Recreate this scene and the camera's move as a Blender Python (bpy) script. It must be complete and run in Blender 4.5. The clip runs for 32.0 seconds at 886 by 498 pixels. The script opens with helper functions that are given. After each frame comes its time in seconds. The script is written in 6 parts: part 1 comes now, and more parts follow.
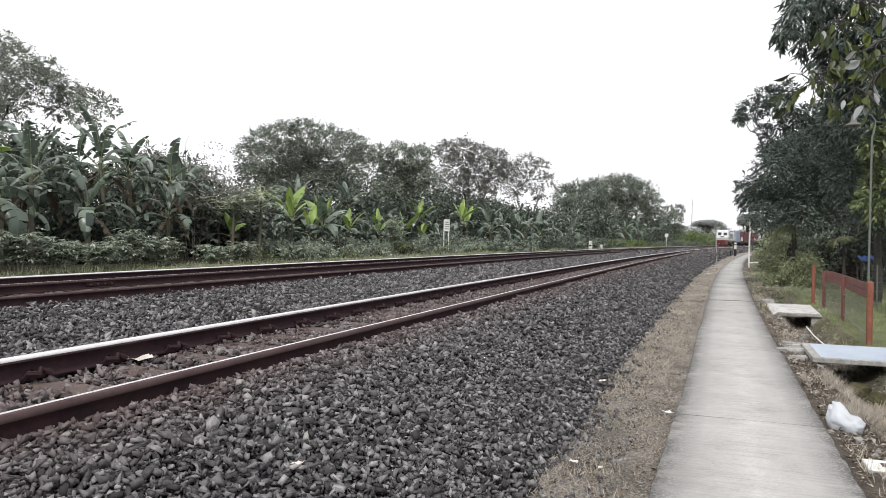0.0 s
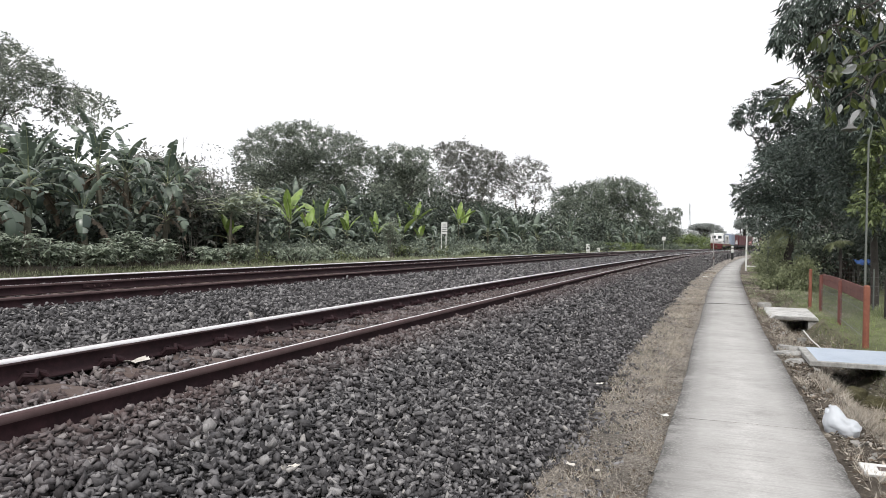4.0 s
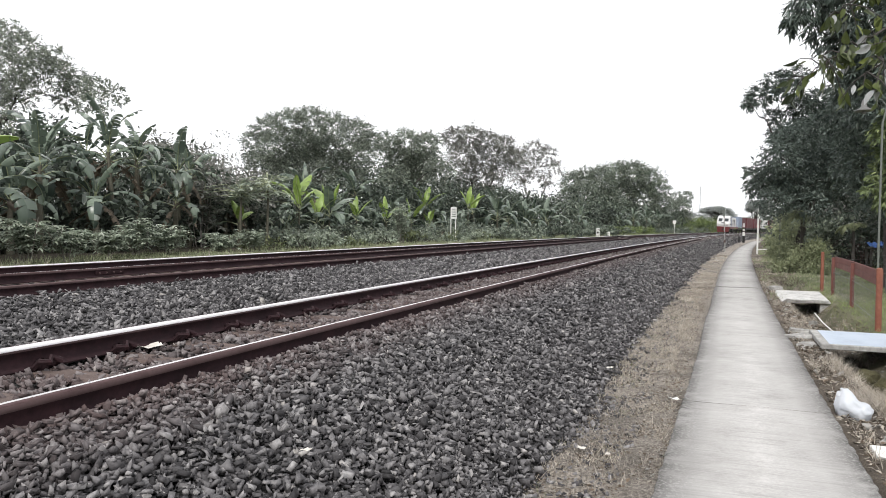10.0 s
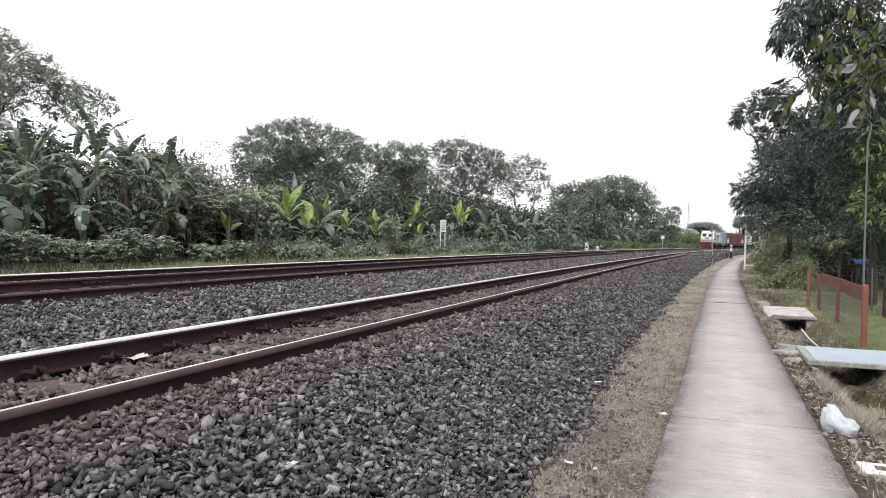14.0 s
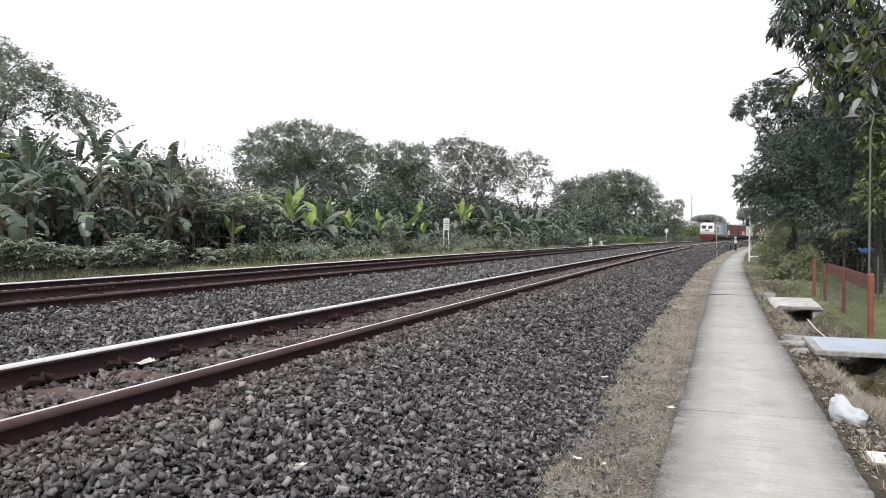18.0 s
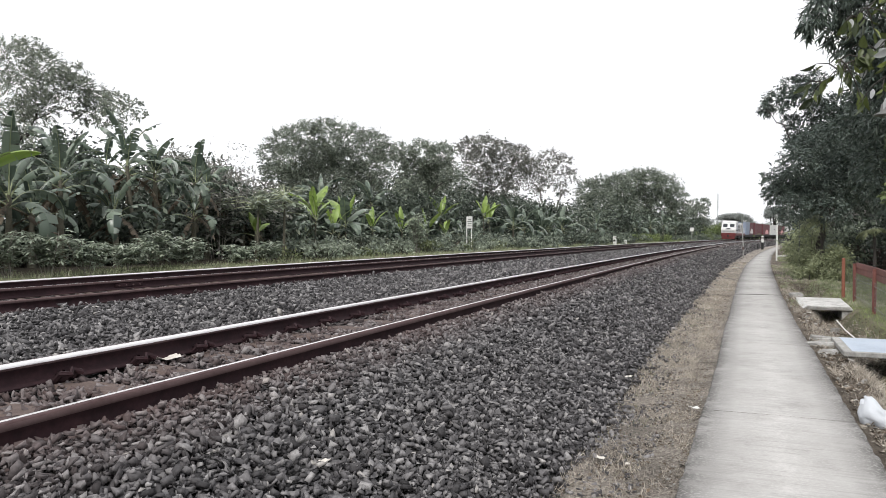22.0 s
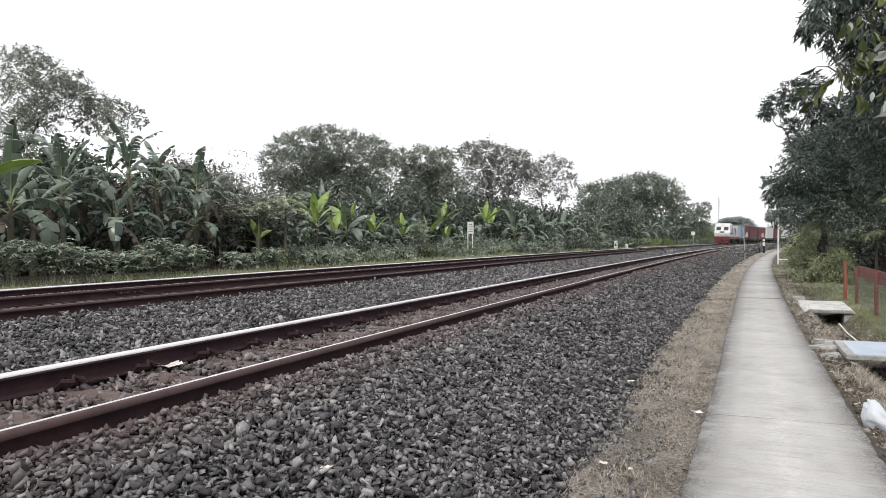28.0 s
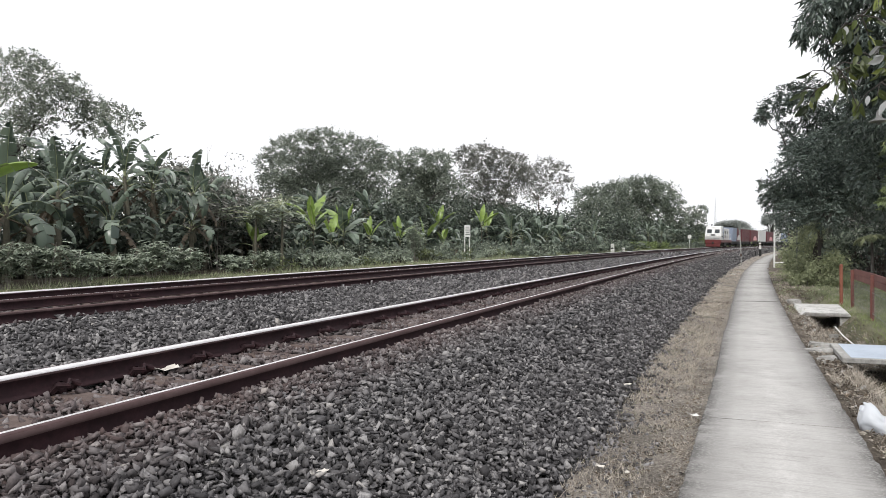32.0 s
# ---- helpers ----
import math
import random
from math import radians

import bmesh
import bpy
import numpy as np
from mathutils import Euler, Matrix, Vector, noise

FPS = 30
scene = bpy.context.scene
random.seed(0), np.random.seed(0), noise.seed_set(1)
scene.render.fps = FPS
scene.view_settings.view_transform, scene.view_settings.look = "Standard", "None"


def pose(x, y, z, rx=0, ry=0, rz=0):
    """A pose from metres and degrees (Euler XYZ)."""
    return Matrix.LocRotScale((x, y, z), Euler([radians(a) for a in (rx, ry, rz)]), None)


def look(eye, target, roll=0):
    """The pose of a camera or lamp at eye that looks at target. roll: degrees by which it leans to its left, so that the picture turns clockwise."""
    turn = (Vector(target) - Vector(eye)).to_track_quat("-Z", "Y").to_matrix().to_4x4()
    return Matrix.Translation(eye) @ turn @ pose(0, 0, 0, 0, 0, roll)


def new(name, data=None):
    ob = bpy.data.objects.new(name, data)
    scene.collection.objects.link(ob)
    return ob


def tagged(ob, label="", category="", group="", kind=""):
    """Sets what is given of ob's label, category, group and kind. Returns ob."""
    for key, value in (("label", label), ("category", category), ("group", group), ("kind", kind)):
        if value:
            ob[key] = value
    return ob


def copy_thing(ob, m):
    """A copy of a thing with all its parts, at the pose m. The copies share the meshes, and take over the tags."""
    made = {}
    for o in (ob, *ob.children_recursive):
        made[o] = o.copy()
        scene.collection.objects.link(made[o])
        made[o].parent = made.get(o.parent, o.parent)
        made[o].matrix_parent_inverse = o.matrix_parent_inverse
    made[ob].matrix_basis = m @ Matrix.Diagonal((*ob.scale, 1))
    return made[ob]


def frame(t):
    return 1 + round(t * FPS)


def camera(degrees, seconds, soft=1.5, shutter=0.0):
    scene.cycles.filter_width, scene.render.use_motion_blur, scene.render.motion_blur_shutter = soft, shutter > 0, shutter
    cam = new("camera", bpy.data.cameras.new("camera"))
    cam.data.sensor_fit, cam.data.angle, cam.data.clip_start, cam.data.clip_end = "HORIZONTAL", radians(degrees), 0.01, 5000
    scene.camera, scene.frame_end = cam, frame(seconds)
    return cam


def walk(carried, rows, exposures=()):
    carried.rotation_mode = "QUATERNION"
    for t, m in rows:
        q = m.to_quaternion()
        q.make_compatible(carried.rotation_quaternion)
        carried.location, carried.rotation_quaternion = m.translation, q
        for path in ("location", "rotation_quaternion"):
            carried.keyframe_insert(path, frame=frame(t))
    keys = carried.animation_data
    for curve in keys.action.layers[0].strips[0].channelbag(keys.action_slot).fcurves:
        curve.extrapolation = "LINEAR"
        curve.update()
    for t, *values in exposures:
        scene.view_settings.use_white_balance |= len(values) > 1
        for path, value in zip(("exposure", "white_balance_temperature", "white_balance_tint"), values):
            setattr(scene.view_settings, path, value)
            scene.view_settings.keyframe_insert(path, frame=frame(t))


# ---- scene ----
cam = camera(63.1, 32.0, soft=0.4)

# Turns of the hand-held camera: seconds, tilt, lean, turn (degrees)
TURNS = [
    (0, 89.21, -0.74, -0.26), (0.5, 89.20, -0.88, 0.04), (1, 89.18, -1.19, -0.23), (1.5, 89.11, -1.01, -0.05), (2, 89.36, -0.67, 0.55), (2.5, 88.94, -0.81, 0.34),
    (3, 88.96, -0.93, 0.12), (3.5, 89.43, -0.97, -0.49), (5.5, 89.17, -0.59, -0.20), (6, 88.96, -0.55, -0.81), (6.5, 88.91, -0.62, -0.37), (7, 89.07, -0.70, -0.46),
    (7.5, 88.61, -0.39, -0.67), (8, 88.92, -0.35, -0.70), (8.5, 88.90, -0.46, -0.56), (9, 88.63, -0.10, -0.04), (9.5, 87.60, -0.01, 0.21), (10, 88.22, -0.55, 0.30),
    (10.5, 88.68, -0.62, -0.05), (11, 88.78, -0.67, 0.01), (11.5, 88.79, -0.81, -0.06), (12, 88.79, -0.52, -0.00), (12.5, 89.05, -0.66, -0.14), (13, 89.06, -0.86, -0.22),
    (13.5, 89.47, -0.70, -0.31), (14, 89.26, -1.10, -0.54), (14.5, 89.20, -0.57, -0.48), (16.5, 88.74, -0.14, -0.40), (17, 88.90, 0.11, -0.30), (17.5, 89.11, -0.24, -0.68),
    (18, 89.13, 0.19, -0.26), (18.5, 88.68, 0.06, -0.11), (19, 88.33, 0.04, -0.09), (19.5, 88.63, -0.27, -0.31), (20, 88.57, -0.34, -0.21), (20.5, 88.59, 0.06, 0.22),
    (21, 89.01, -0.10, 1.26), (21.5, 89.20, 0.24, 1.26), (22, 88.98, 0.02, 1.56), (22.5, 89.18, 0.26, 1.42), (23, 89.00, 0.17, 1.62), (23.5, 89.15, -0.13, 1.75),
    (24, 89.18, 0.02, 1.34), (24.5, 89.15, -0.07, 1.35), (25, 89.18, -0.17, 1.39), (25.5, 89.24, 0.09, 1.24), (27.5, 89.56, 0.24, 1.29), (28, 89.42, 0.38, 1.65),
    (28.5, 89.55, 0.14, 1.32), (29, 89.40, 0.10, 1.19), (29.5, 88.98, 0.13, 1.74), (30, 89.05, 0.44, 1.53), (30.5, 89.03, 0.23, 1.15), (31, 89.12, 0.72, 0.96),
    (31.5, 89.40, 0.09, 1.07), (32, 89.67, 0.36, 1.40),
]

EYE_Z = 1.5
walk(cam, [(t, pose(0, 0, EYE_Z, rx, ry, rz)) for t, rx, ry, rz in TURNS],
     [(0, -0.05), (6, -0.08), (8.5, -0.06), (10, 0.08), (12, 0.03), (14, -0.03), (17, -0.05), (18.8, -0.02), (20, 0.08), (21.5, -0.03), (24, -0.04), (32, -0.08)])

# ---------------------------------------------------------------- light
world = bpy.data.worlds.new("overcast_sky")
scene.world = world
world.use_nodes = True
wt = world.node_tree
wt.nodes.clear()
sky = wt.nodes.new("ShaderNodeTexSky")
sky.sky_type = "NISHITA"
sky.sun_disc = False
sky.sun_elevation = radians(46)
sky.sun_rotation = radians(202)
sky.air_density, sky.dust_density = 1.0, 4.0
flat = wt.nodes.new("ShaderNodeHueSaturation")
flat.inputs["Saturation"].default_value = 0.12
flat.inputs["Value"].default_value = 0.06
cloud = wt.nodes.new("ShaderNodeMixRGB")
cloud.inputs["Fac"].default_value = 0.9
cloud.inputs["Color2"].default_value = (0.965, 0.968, 1.0, 1)
bg = wt.nodes.new("ShaderNodeBackground")
bg.inputs["Strength"].default_value = 1.37
wo = wt.nodes.new("ShaderNodeOutputWorld")
wt.links.new(sky.outputs[0], flat.inputs["Color"])
wt.links.new(flat.outputs[0], cloud.inputs["Color1"])
wt.links.new(cloud.outputs[0], bg.inputs["Color"])
wt.links.new(bg.outputs[0], wo.inputs["Surface"])

sun_data = bpy.data.lights.new("sun", "SUN")
sun_data.energy = 2.5
sun_data.angle = radians(11)
sun_data.color = (1.0, 0.97, 0.93)
sun = new("sun", sun_data)
sun.matrix_world = look((-22, -34, 60), (0, 20, 0))


# ---------------------------------------------------------------- materials
def material(name, base, rough=0.8, metal=0.0, spec=0.3):
    m = bpy.data.materials.new(name)
    m.use_nodes = True
    b = m.node_tree.nodes["Principled BSDF"]
    b.inputs["Base Color"].default_value = (*base, 1)
    b.inputs["Roughness"].default_value = rough
    b.inputs["Metallic"].default_value = metal
    b.inputs["Specular IOR Level"].default_value = spec
    return m


def node(m, kind, **values):
    n = m.node_tree.nodes.new(kind)
    for key, value in values.items():
        n.inputs[key].default_value = value
    return n


def join(m, a, b):
    m.node_tree.links.new(a, b)


def ramp(m, fac, stops):
    r = m.node_tree.nodes.new("ShaderNodeValToRGB")
    e = r.color_ramp.elements
    while len(e) < len(stops):
        e.new(0.5)
    for el, (p, c) in zip(e, stops):
        el.position, el.color = p, (*c, 1)
    join(m, fac, r.inputs["Fac"])
    return r.outputs["Color"]


def coords(m):
    return m.node_tree.nodes.new("ShaderNodeTexCoord").outputs["Object"]


def noisy(m, scale, detail=4.0, rough=0.6, vec=None):
    n = node(m, "ShaderNodeTexNoise", Scale=scale, Detail=detail, Roughness=rough)
    join(m, vec if vec else coords(m), n.inputs["Vector"])
    return n.outputs["Fac"]


def mixed(m, fac, a, b, mode="MIX"):
    x = m.node_tree.nodes.new("ShaderNodeMixRGB")
    x.blend_type = mode
    for value, socket in ((fac, x.inputs["Fac"]), (a, x.inputs["Color1"]), (b, x.inputs["Color2"])):
        if isinstance(value, (int, float)):
            socket.default_value = value
        elif isinstance(value, tuple):
            socket.default_value = (*value, 1)
        else:
            join(m, value, socket)
    return x.outputs["Color"]


def bsdf(m):
    return m.node_tree.nodes["Principled BSDF"]


def colour(m, socket):
    join(m, socket, bsdf(m).inputs["Base Color"])


def bumpy(m, height, strength=0.4, distance=0.01):
    b = node(m, "ShaderNodeBump", Strength=strength, Distance=distance)
    join(m, height, b.inputs["Height"])
    join(m, b.outputs["Normal"], bsdf(m).inputs["Normal"])


def speckled(name, stops, scale, rough=0.85, bump=0.4, fine=6.0, metal=0.0, spec=0.3, distance=0.01):
    """A surface whose colour wanders over the stops at two scales, with fine relief."""
    m = material(name, stops[0], rough, metal, spec)
    vec = coords(m)
    big, small = noisy(m, scale, 5, 0.6, vec), noisy(m, scale * fine, 5, 0.65, vec)
    f = mixed(m, 0.45, big, small)
    n = len(stops)
    colour(m, ramp(m, f, [(0.3 + 0.4 * i / max(1, n - 1), c) for i, c in enumerate(stops)]))
    if bump:
        bumpy(m, small, bump, distance)
    return m


def foliage(name, dark, light, yellow=None, rough=0.55, through_light=0.3, back=None):
    """Leaves: colour by the single leaf, some light through the blade."""
    m = material(name, dark, rough, 0, 0.35)
    geo = m.node_tree.nodes.new("ShaderNodeNewGeometry")
    stops = [(0.0, dark), (0.75, light)]
    if yellow:
        stops += [(0.93, light), (1.0, yellow)]
    c = ramp(m, geo.outputs["Random Per Island"], stops)
    patch = noisy(m, 0.6, 3)
    c = mixed(m, 1.0, c, ramp(m, patch, [(0.3, (0.72, 0.72, 0.72)), (0.7, (1.2, 1.2, 1.2))]), "MULTIPLY")
    colour(m, c)
    tr = node(m, "ShaderNodeBsdfTranslucent")
    join(m, c, tr.inputs["Color"])
    mx = node(m, "ShaderNodeMixShader", Fac=through_light)
    out = m.node_tree.nodes["Material Output"]
    join(m, bsdf(m).outputs[0], mx.inputs[1])
    join(m, tr.outputs[0], mx.inputs[2])
    join(m, mx.outputs[0], out.inputs["Surface"])
    return m


def stones_material(single=False):
    """Crushed grey stone; brown with brake dust close to the rails."""
    m = material("crushed_stone", (0.13, 0.13, 0.13), 0.78, 0, 0.35)
    geo = m.node_tree.nodes.new("ShaderNodeNewGeometry")
    by = m.node_tree.nodes.new("ShaderNodeObjectInfo").outputs["Random"] if single else geo.outputs["Random Per Island"]
    c = ramp(m, by, [(0.0, (0.03, 0.0285, 0.03)), (0.4, (0.088, 0.084, 0.087)), (0.8, (0.185, 0.178, 0.181)), (0.985, (0.3, 0.29, 0.288)), (1.0, (0.36, 0.34, 0.32))])
    a = m.node_tree.nodes.new("ShaderNodeAttribute")
    a.attribute_name = "rust"
    n = noisy(m, 2.5, 4)
    k = mixed(m, 1.0, a.outputs["Fac"], ramp(m, n, [(0.3, (0.35, 0.35, 0.35)), (0.65, (1, 1, 1))]), "MULTIPLY")
    c = mixed(m, k, c, mixed(m, 0.7, c, (0.135, 0.078, 0.07)))
    c = mixed(m, 1.0, c, ramp(m, noisy(m, 60, 3), [(0.3, (0.72, 0.72, 0.72)), (0.7, (1.2, 1.2, 1.2))]), "MULTIPLY")
    colour(m, c)
    bumpy(m, noisy(m, 150, 4), 0.35, 0.0015)
    return m


STONE = stones_material()
STONE_ONE = stones_material(True)
# bed colour taken almost to black to paint the shade between the stones
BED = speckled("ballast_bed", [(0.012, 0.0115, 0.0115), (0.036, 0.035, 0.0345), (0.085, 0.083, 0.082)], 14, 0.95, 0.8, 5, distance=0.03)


def path_material():
    """Broomed concrete: fine lines across the path, grey dirt along its edges and in patches."""
    m = material("path_concrete", (0.45, 0.44, 0.42), 0.9, 0, 0.25)
    vec = coords(m)
    turn = node(m, "ShaderNodeMapping")
    turn.inputs["Rotation"].default_value = (0, 0, radians(20.6))
    join(m, vec, turn.inputs["Vector"])
    squash = node(m, "ShaderNodeMapping")
    squash.inputs["Scale"].default_value = (1.6, 36, 1)
    join(m, turn.outputs[0], squash.inputs["Vector"])
    lines = noisy(m, 1.0, 3, 0.6, squash.outputs[0])
    big, mid, fine = noisy(m, 0.55, 4, 0.6, vec), noisy(m, 3.5, 5, 0.65, vec), noisy(m, 45, 4, 0.6, vec)
    c = ramp(m, mixed(m, 0.5, big, mid), [(0.34, (0.27, 0.263, 0.252)), (0.5, (0.42, 0.41, 0.395)), (0.66, (0.5, 0.49, 0.475))])
    c = mixed(m, 1.0, c, ramp(m, lines, [(0.36, (0.88, 0.88, 0.88)), (0.55, (1.02, 1.02, 1.02))]), "MULTIPLY")
    a = m.node_tree.nodes.new("ShaderNodeAttribute")
    a.attribute_name = "edge"
    dirt = mixed(m, 1.0, a.outputs["Fac"], ramp(m, mid, [(0.3, (0.25, 0.25, 0.25)), (0.52, (1, 1, 1))]), "MULTIPLY")
    dirt = mixed(m, 1.0, dirt, ramp(m, fine, [(0.35, (0.4, 0.4, 0.4)), (0.52, (1, 1, 1))]), "MULTIPLY")
    c = mixed(m, dirt, c, (0.075, 0.072, 0.068))
    c = mixed(m, 1.0, c, ramp(m, fine, [(0.3, (0.86, 0.86, 0.86)), (0.7, (1.08, 1.08, 1.08))]), "MULTIPLY")
    colour(m, c)
    bumpy(m, mixed(m, 0.4, lines, fine), 0.5, 0.006)
    return m


CONCRETE = path_material()
RAIL_SIDE = speckled("rusty_rail_side", [(0.01, 0.004, 0.005), (0.022, 0.009, 0.0115), (0.045, 0.019, 0.022)], 3, 0.85, 0.3, 9, distance=0.002)
RAIL_TOP = speckled("polished_rail_head", [(0.78, 0.76, 0.76), (0.9, 0.88, 0.88)], 4, 0.38, 0, metal=0.8)
RAIL_EDGE = speckled("worn_rail_edge", [(0.055, 0.033, 0.034), (0.11, 0.072, 0.073)], 6, 0.85, 0.1, spec=0.15)
RAIL_DULL = speckled("rusty_rail_head", [(0.072, 0.044, 0.044), (0.125, 0.086, 0.086)], 5, 0.75, 0.1, spec=0.2)
SLEEPER = speckled("sleeper_concrete", [(0.06, 0.043, 0.038), (0.105, 0.078, 0.07), (0.15, 0.118, 0.106)], 6, 0.9, 0.4)
WHITE = speckled("white_paint", [(0.6, 0.6, 0.58), (0.75, 0.75, 0.73)], 6, 0.6, 0.1)
BLACK = material("black_paint", (0.02, 0.02, 0.02), 0.6)
BARK = speckled("bark", [(0.028, 0.025, 0.023), (0.055, 0.049, 0.045), (0.09, 0.082, 0.076)], 5, 0.9, 0.7, distance=0.02)
BARK_PALE = speckled("pale_bark", [(0.13, 0.12, 0.105), (0.2, 0.185, 0.165), (0.27, 0.25, 0.225)], 5, 0.9, 0.5)


# ---------------------------------------------------------------- helpers of the plan
HEADING, BEND = 0.3601, 0.0008


def plan(s, n):
    """Ground place s metres along the line and n metres to the left of it; the line bends to the right."""
    h = HEADING + BEND * s
    return (math.cos(HEADING) - math.cos(h)) / BEND - n * math.cos(h), (math.sin(h) - math.sin(HEADING)) / BEND + n * math.sin(h)


def plan_np(s, n):
    h = HEADING + BEND * s
    return (np.cos(HEADING) - np.cos(h)) / BEND - n * np.cos(h), (np.sin(h) - np.sin(HEADING)) / BEND + n * np.sin(h)


def yaw_at(s):
    return -math.degrees(HEADING + BEND * s)


def smooth01(a, b, x):
    u = np.clip((x - a) / (b - a), 0, 1)
    return u * u * (3 - 2 * u)


PROFILE_N = [-400, -60, -12, -4, -2.1, -1.85, -1.5, -1.28, -0.95, 0.28, 0.9, 1.05, 2.1, 4.6, 6.5, 8.2, 11.6, 12.4, 15, 22, 400]
PROFILE_Z = [-0.1, -0.1, -0.1, -0.05, -0.02, -0.3, -0.32, -0.05, -0.02, -0.04, -0.01, 0.0, 0.44, 0.46, 0.41, 0.4, 0.5, 0.5, 0.62, 0.6, 0.4]


def ground_z(s, n):
    z = np.interp(n, PROFILE_N, PROFILE_Z)
    # the drain fades out beyond the second slab bridge
    fade = smooth01(20.5, 27, s)
    flat_z = np.interp(n, [-4, -2.1, -0.95, 0.28], [-0.05, -0.03, -0.02, -0.04])
    return np.where((n < -0.95) & (n > -4), z * (1 - fade) + flat_z * fade, z)


def link_mesh(name, mesh, mats, parent=None, label=""):
    for m in mats if isinstance(mats, (list, tuple)) else [mats]:
        mesh.materials.append(m)
    ob = new(name, mesh)
    if parent:
        ob.parent = parent
    if label:
        ob["label"] = label
    return ob


def part(name, bm, mat, parent=None, label="", smooth=False):
    mesh = bpy.data.meshes.new(name)
    bm.to_mesh(mesh)
    bm.free()
    if smooth:
        mesh.polygons.foreach_set("use_smooth", [True] * len(mesh.polygons))
    return link_mesh(name, mesh, mat, parent, label)


def soup(name, verts, faces, mats, parent=None, label="", smooth=False, index=None):
    """A mesh from numpy arrays; faces all have the same number of corners."""
    mesh = bpy.data.meshes.new(name)
    verts, faces = np.asarray(verts, dtype=np.float32), np.asarray(faces, dtype=np.int32)
    k = faces.shape[1]
    mesh.vertices.add(len(verts))
    mesh.vertices.foreach_set("co", verts.ravel())
    mesh.loops.add(faces.size)
    mesh.loops.foreach_set("vertex_index", faces.ravel())
    mesh.polygons.add(len(faces))
    mesh.polygons.foreach_set("loop_start", np.arange(0, faces.size, k, dtype=np.int32))
    if smooth:
        mesh.polygons.foreach_set("use_smooth", np.ones(len(faces), dtype=bool))
    if index is not None:
        mesh.polygons.foreach_set("material_index", np.asarray(index, dtype=np.int32))
    mesh.update(calc_edges=True)
    return link_mesh(name, mesh, mats, parent, label)


def thing(name, place, label, category, group="", kind="", rz=0.0):
    e = new(name)
    e.empty_display_size = 0.2
    e.matrix_basis = pose(*place, 0, 0, rz)
    return tagged(e, label, category, group, kind)


def box(bm, x0, y0, z0, x1, y1, z1, bevel=0.0):
    r = bmesh.ops.create_cube(bm, size=1)
    bmesh.ops.scale(bm, vec=(x1 - x0, y1 - y0, z1 - z0), verts=r["verts"])
    bmesh.ops.translate(bm, vec=((x0 + x1) / 2, (y0 + y1) / 2, (z0 + z1) / 2), verts=r["verts"])
    if bevel:
        edges = list({e for v in r["verts"] for e in v.link_edges})
        bmesh.ops.bevel(bm, geom=edges, offset=bevel, segments=1, affect="EDGES", profile=0.5)
    return bm


def box_bm(*a, bevel=0.0):
    return box(bmesh.new(), *a, bevel=bevel)


def rod(bm, a, b, r0, r1=None, sides=10):
    a, b = Vector(a), Vector(b)
    r1 = r0 if r1 is None else r1
    q = (b - a).to_track_quat("Z", "Y").to_matrix().to_4x4()
    bmesh.ops.create_cone(bm, cap_ends=True, segments=sides, radius1=r0, radius2=r1, depth=(b - a).length, matrix=Matrix.Translation((a + b) / 2) @ q)
    return bm


def rod_bm(a, b, r0, r1=None, sides=10):
    return rod(bmesh.new(), a, b, r0, r1, sides)


def tubes(paths, sides=6):
    """Vertices and quads of tapered tubes along polylines: each a list of (point, radius)."""
    V, F, base = [], [], 0
    ang = np.linspace(0, 2 * np.pi, sides, endpoint=False)
    for path in paths:
        P = np.array([p for p, r in path], dtype=float)
        Rr = np.array([r for p, r in path], dtype=float)
        T = np.gradient(P, axis=0)
        T /= np.linalg.norm(T, axis=1)[:, None] + 1e-9
        up = np.where(np.abs(T[:, 2:3]) > 0.9, np.array([[1.0, 0, 0]]), np.array([[0, 0, 1.0]]))
        A = np.cross(T, up)
        A /= np.linalg.norm(A, axis=1)[:, None] + 1e-9
        B = np.cross(T, A)
        ring = P[:, None, :] + Rr[:, None, None] * (np.cos(ang)[None, :, None] * A[:, None, :] + np.sin(ang)[None, :, None] * B[:, None, :])
        V.append(ring.reshape(-1, 3))
        m = len(path)
        i, j = np.meshgrid(np.arange(m - 1), np.arange(sides), indexing="ij")
        j2 = (j + 1) % sides
        F.append(np.stack([base + i * sides + j, base + i * sides + j2, base + (i + 1) * sides + j2, base + (i + 1) * sides + j], -1).reshape(-1, 4))
        base += m * sides
    return np.concatenate(V), np.concatenate(F)


def blades(C, D, N, length, width, fold=0.25):
    """One folded leaf (a quad bent along its rib) at each place C, along D, facing N."""
    D = D / (np.linalg.norm(D, axis=1)[:, None] + 1e-9)
    S = np.cross(D, N)
    S /= np.linalg.norm(S, axis=1)[:, None] + 1e-9
    U = np.cross(S, D)
    L, W = length[:, None], width[:, None]
    tip = C + D * L
    side = C + D * L * 0.45 + U * W * fold
    V = np.stack([C, side + S * W * 0.5, tip, side - S * W * 0.5], 1).reshape(-1, 3)
    F = np.arange(len(V)).reshape(-1, 4)
    return V, F


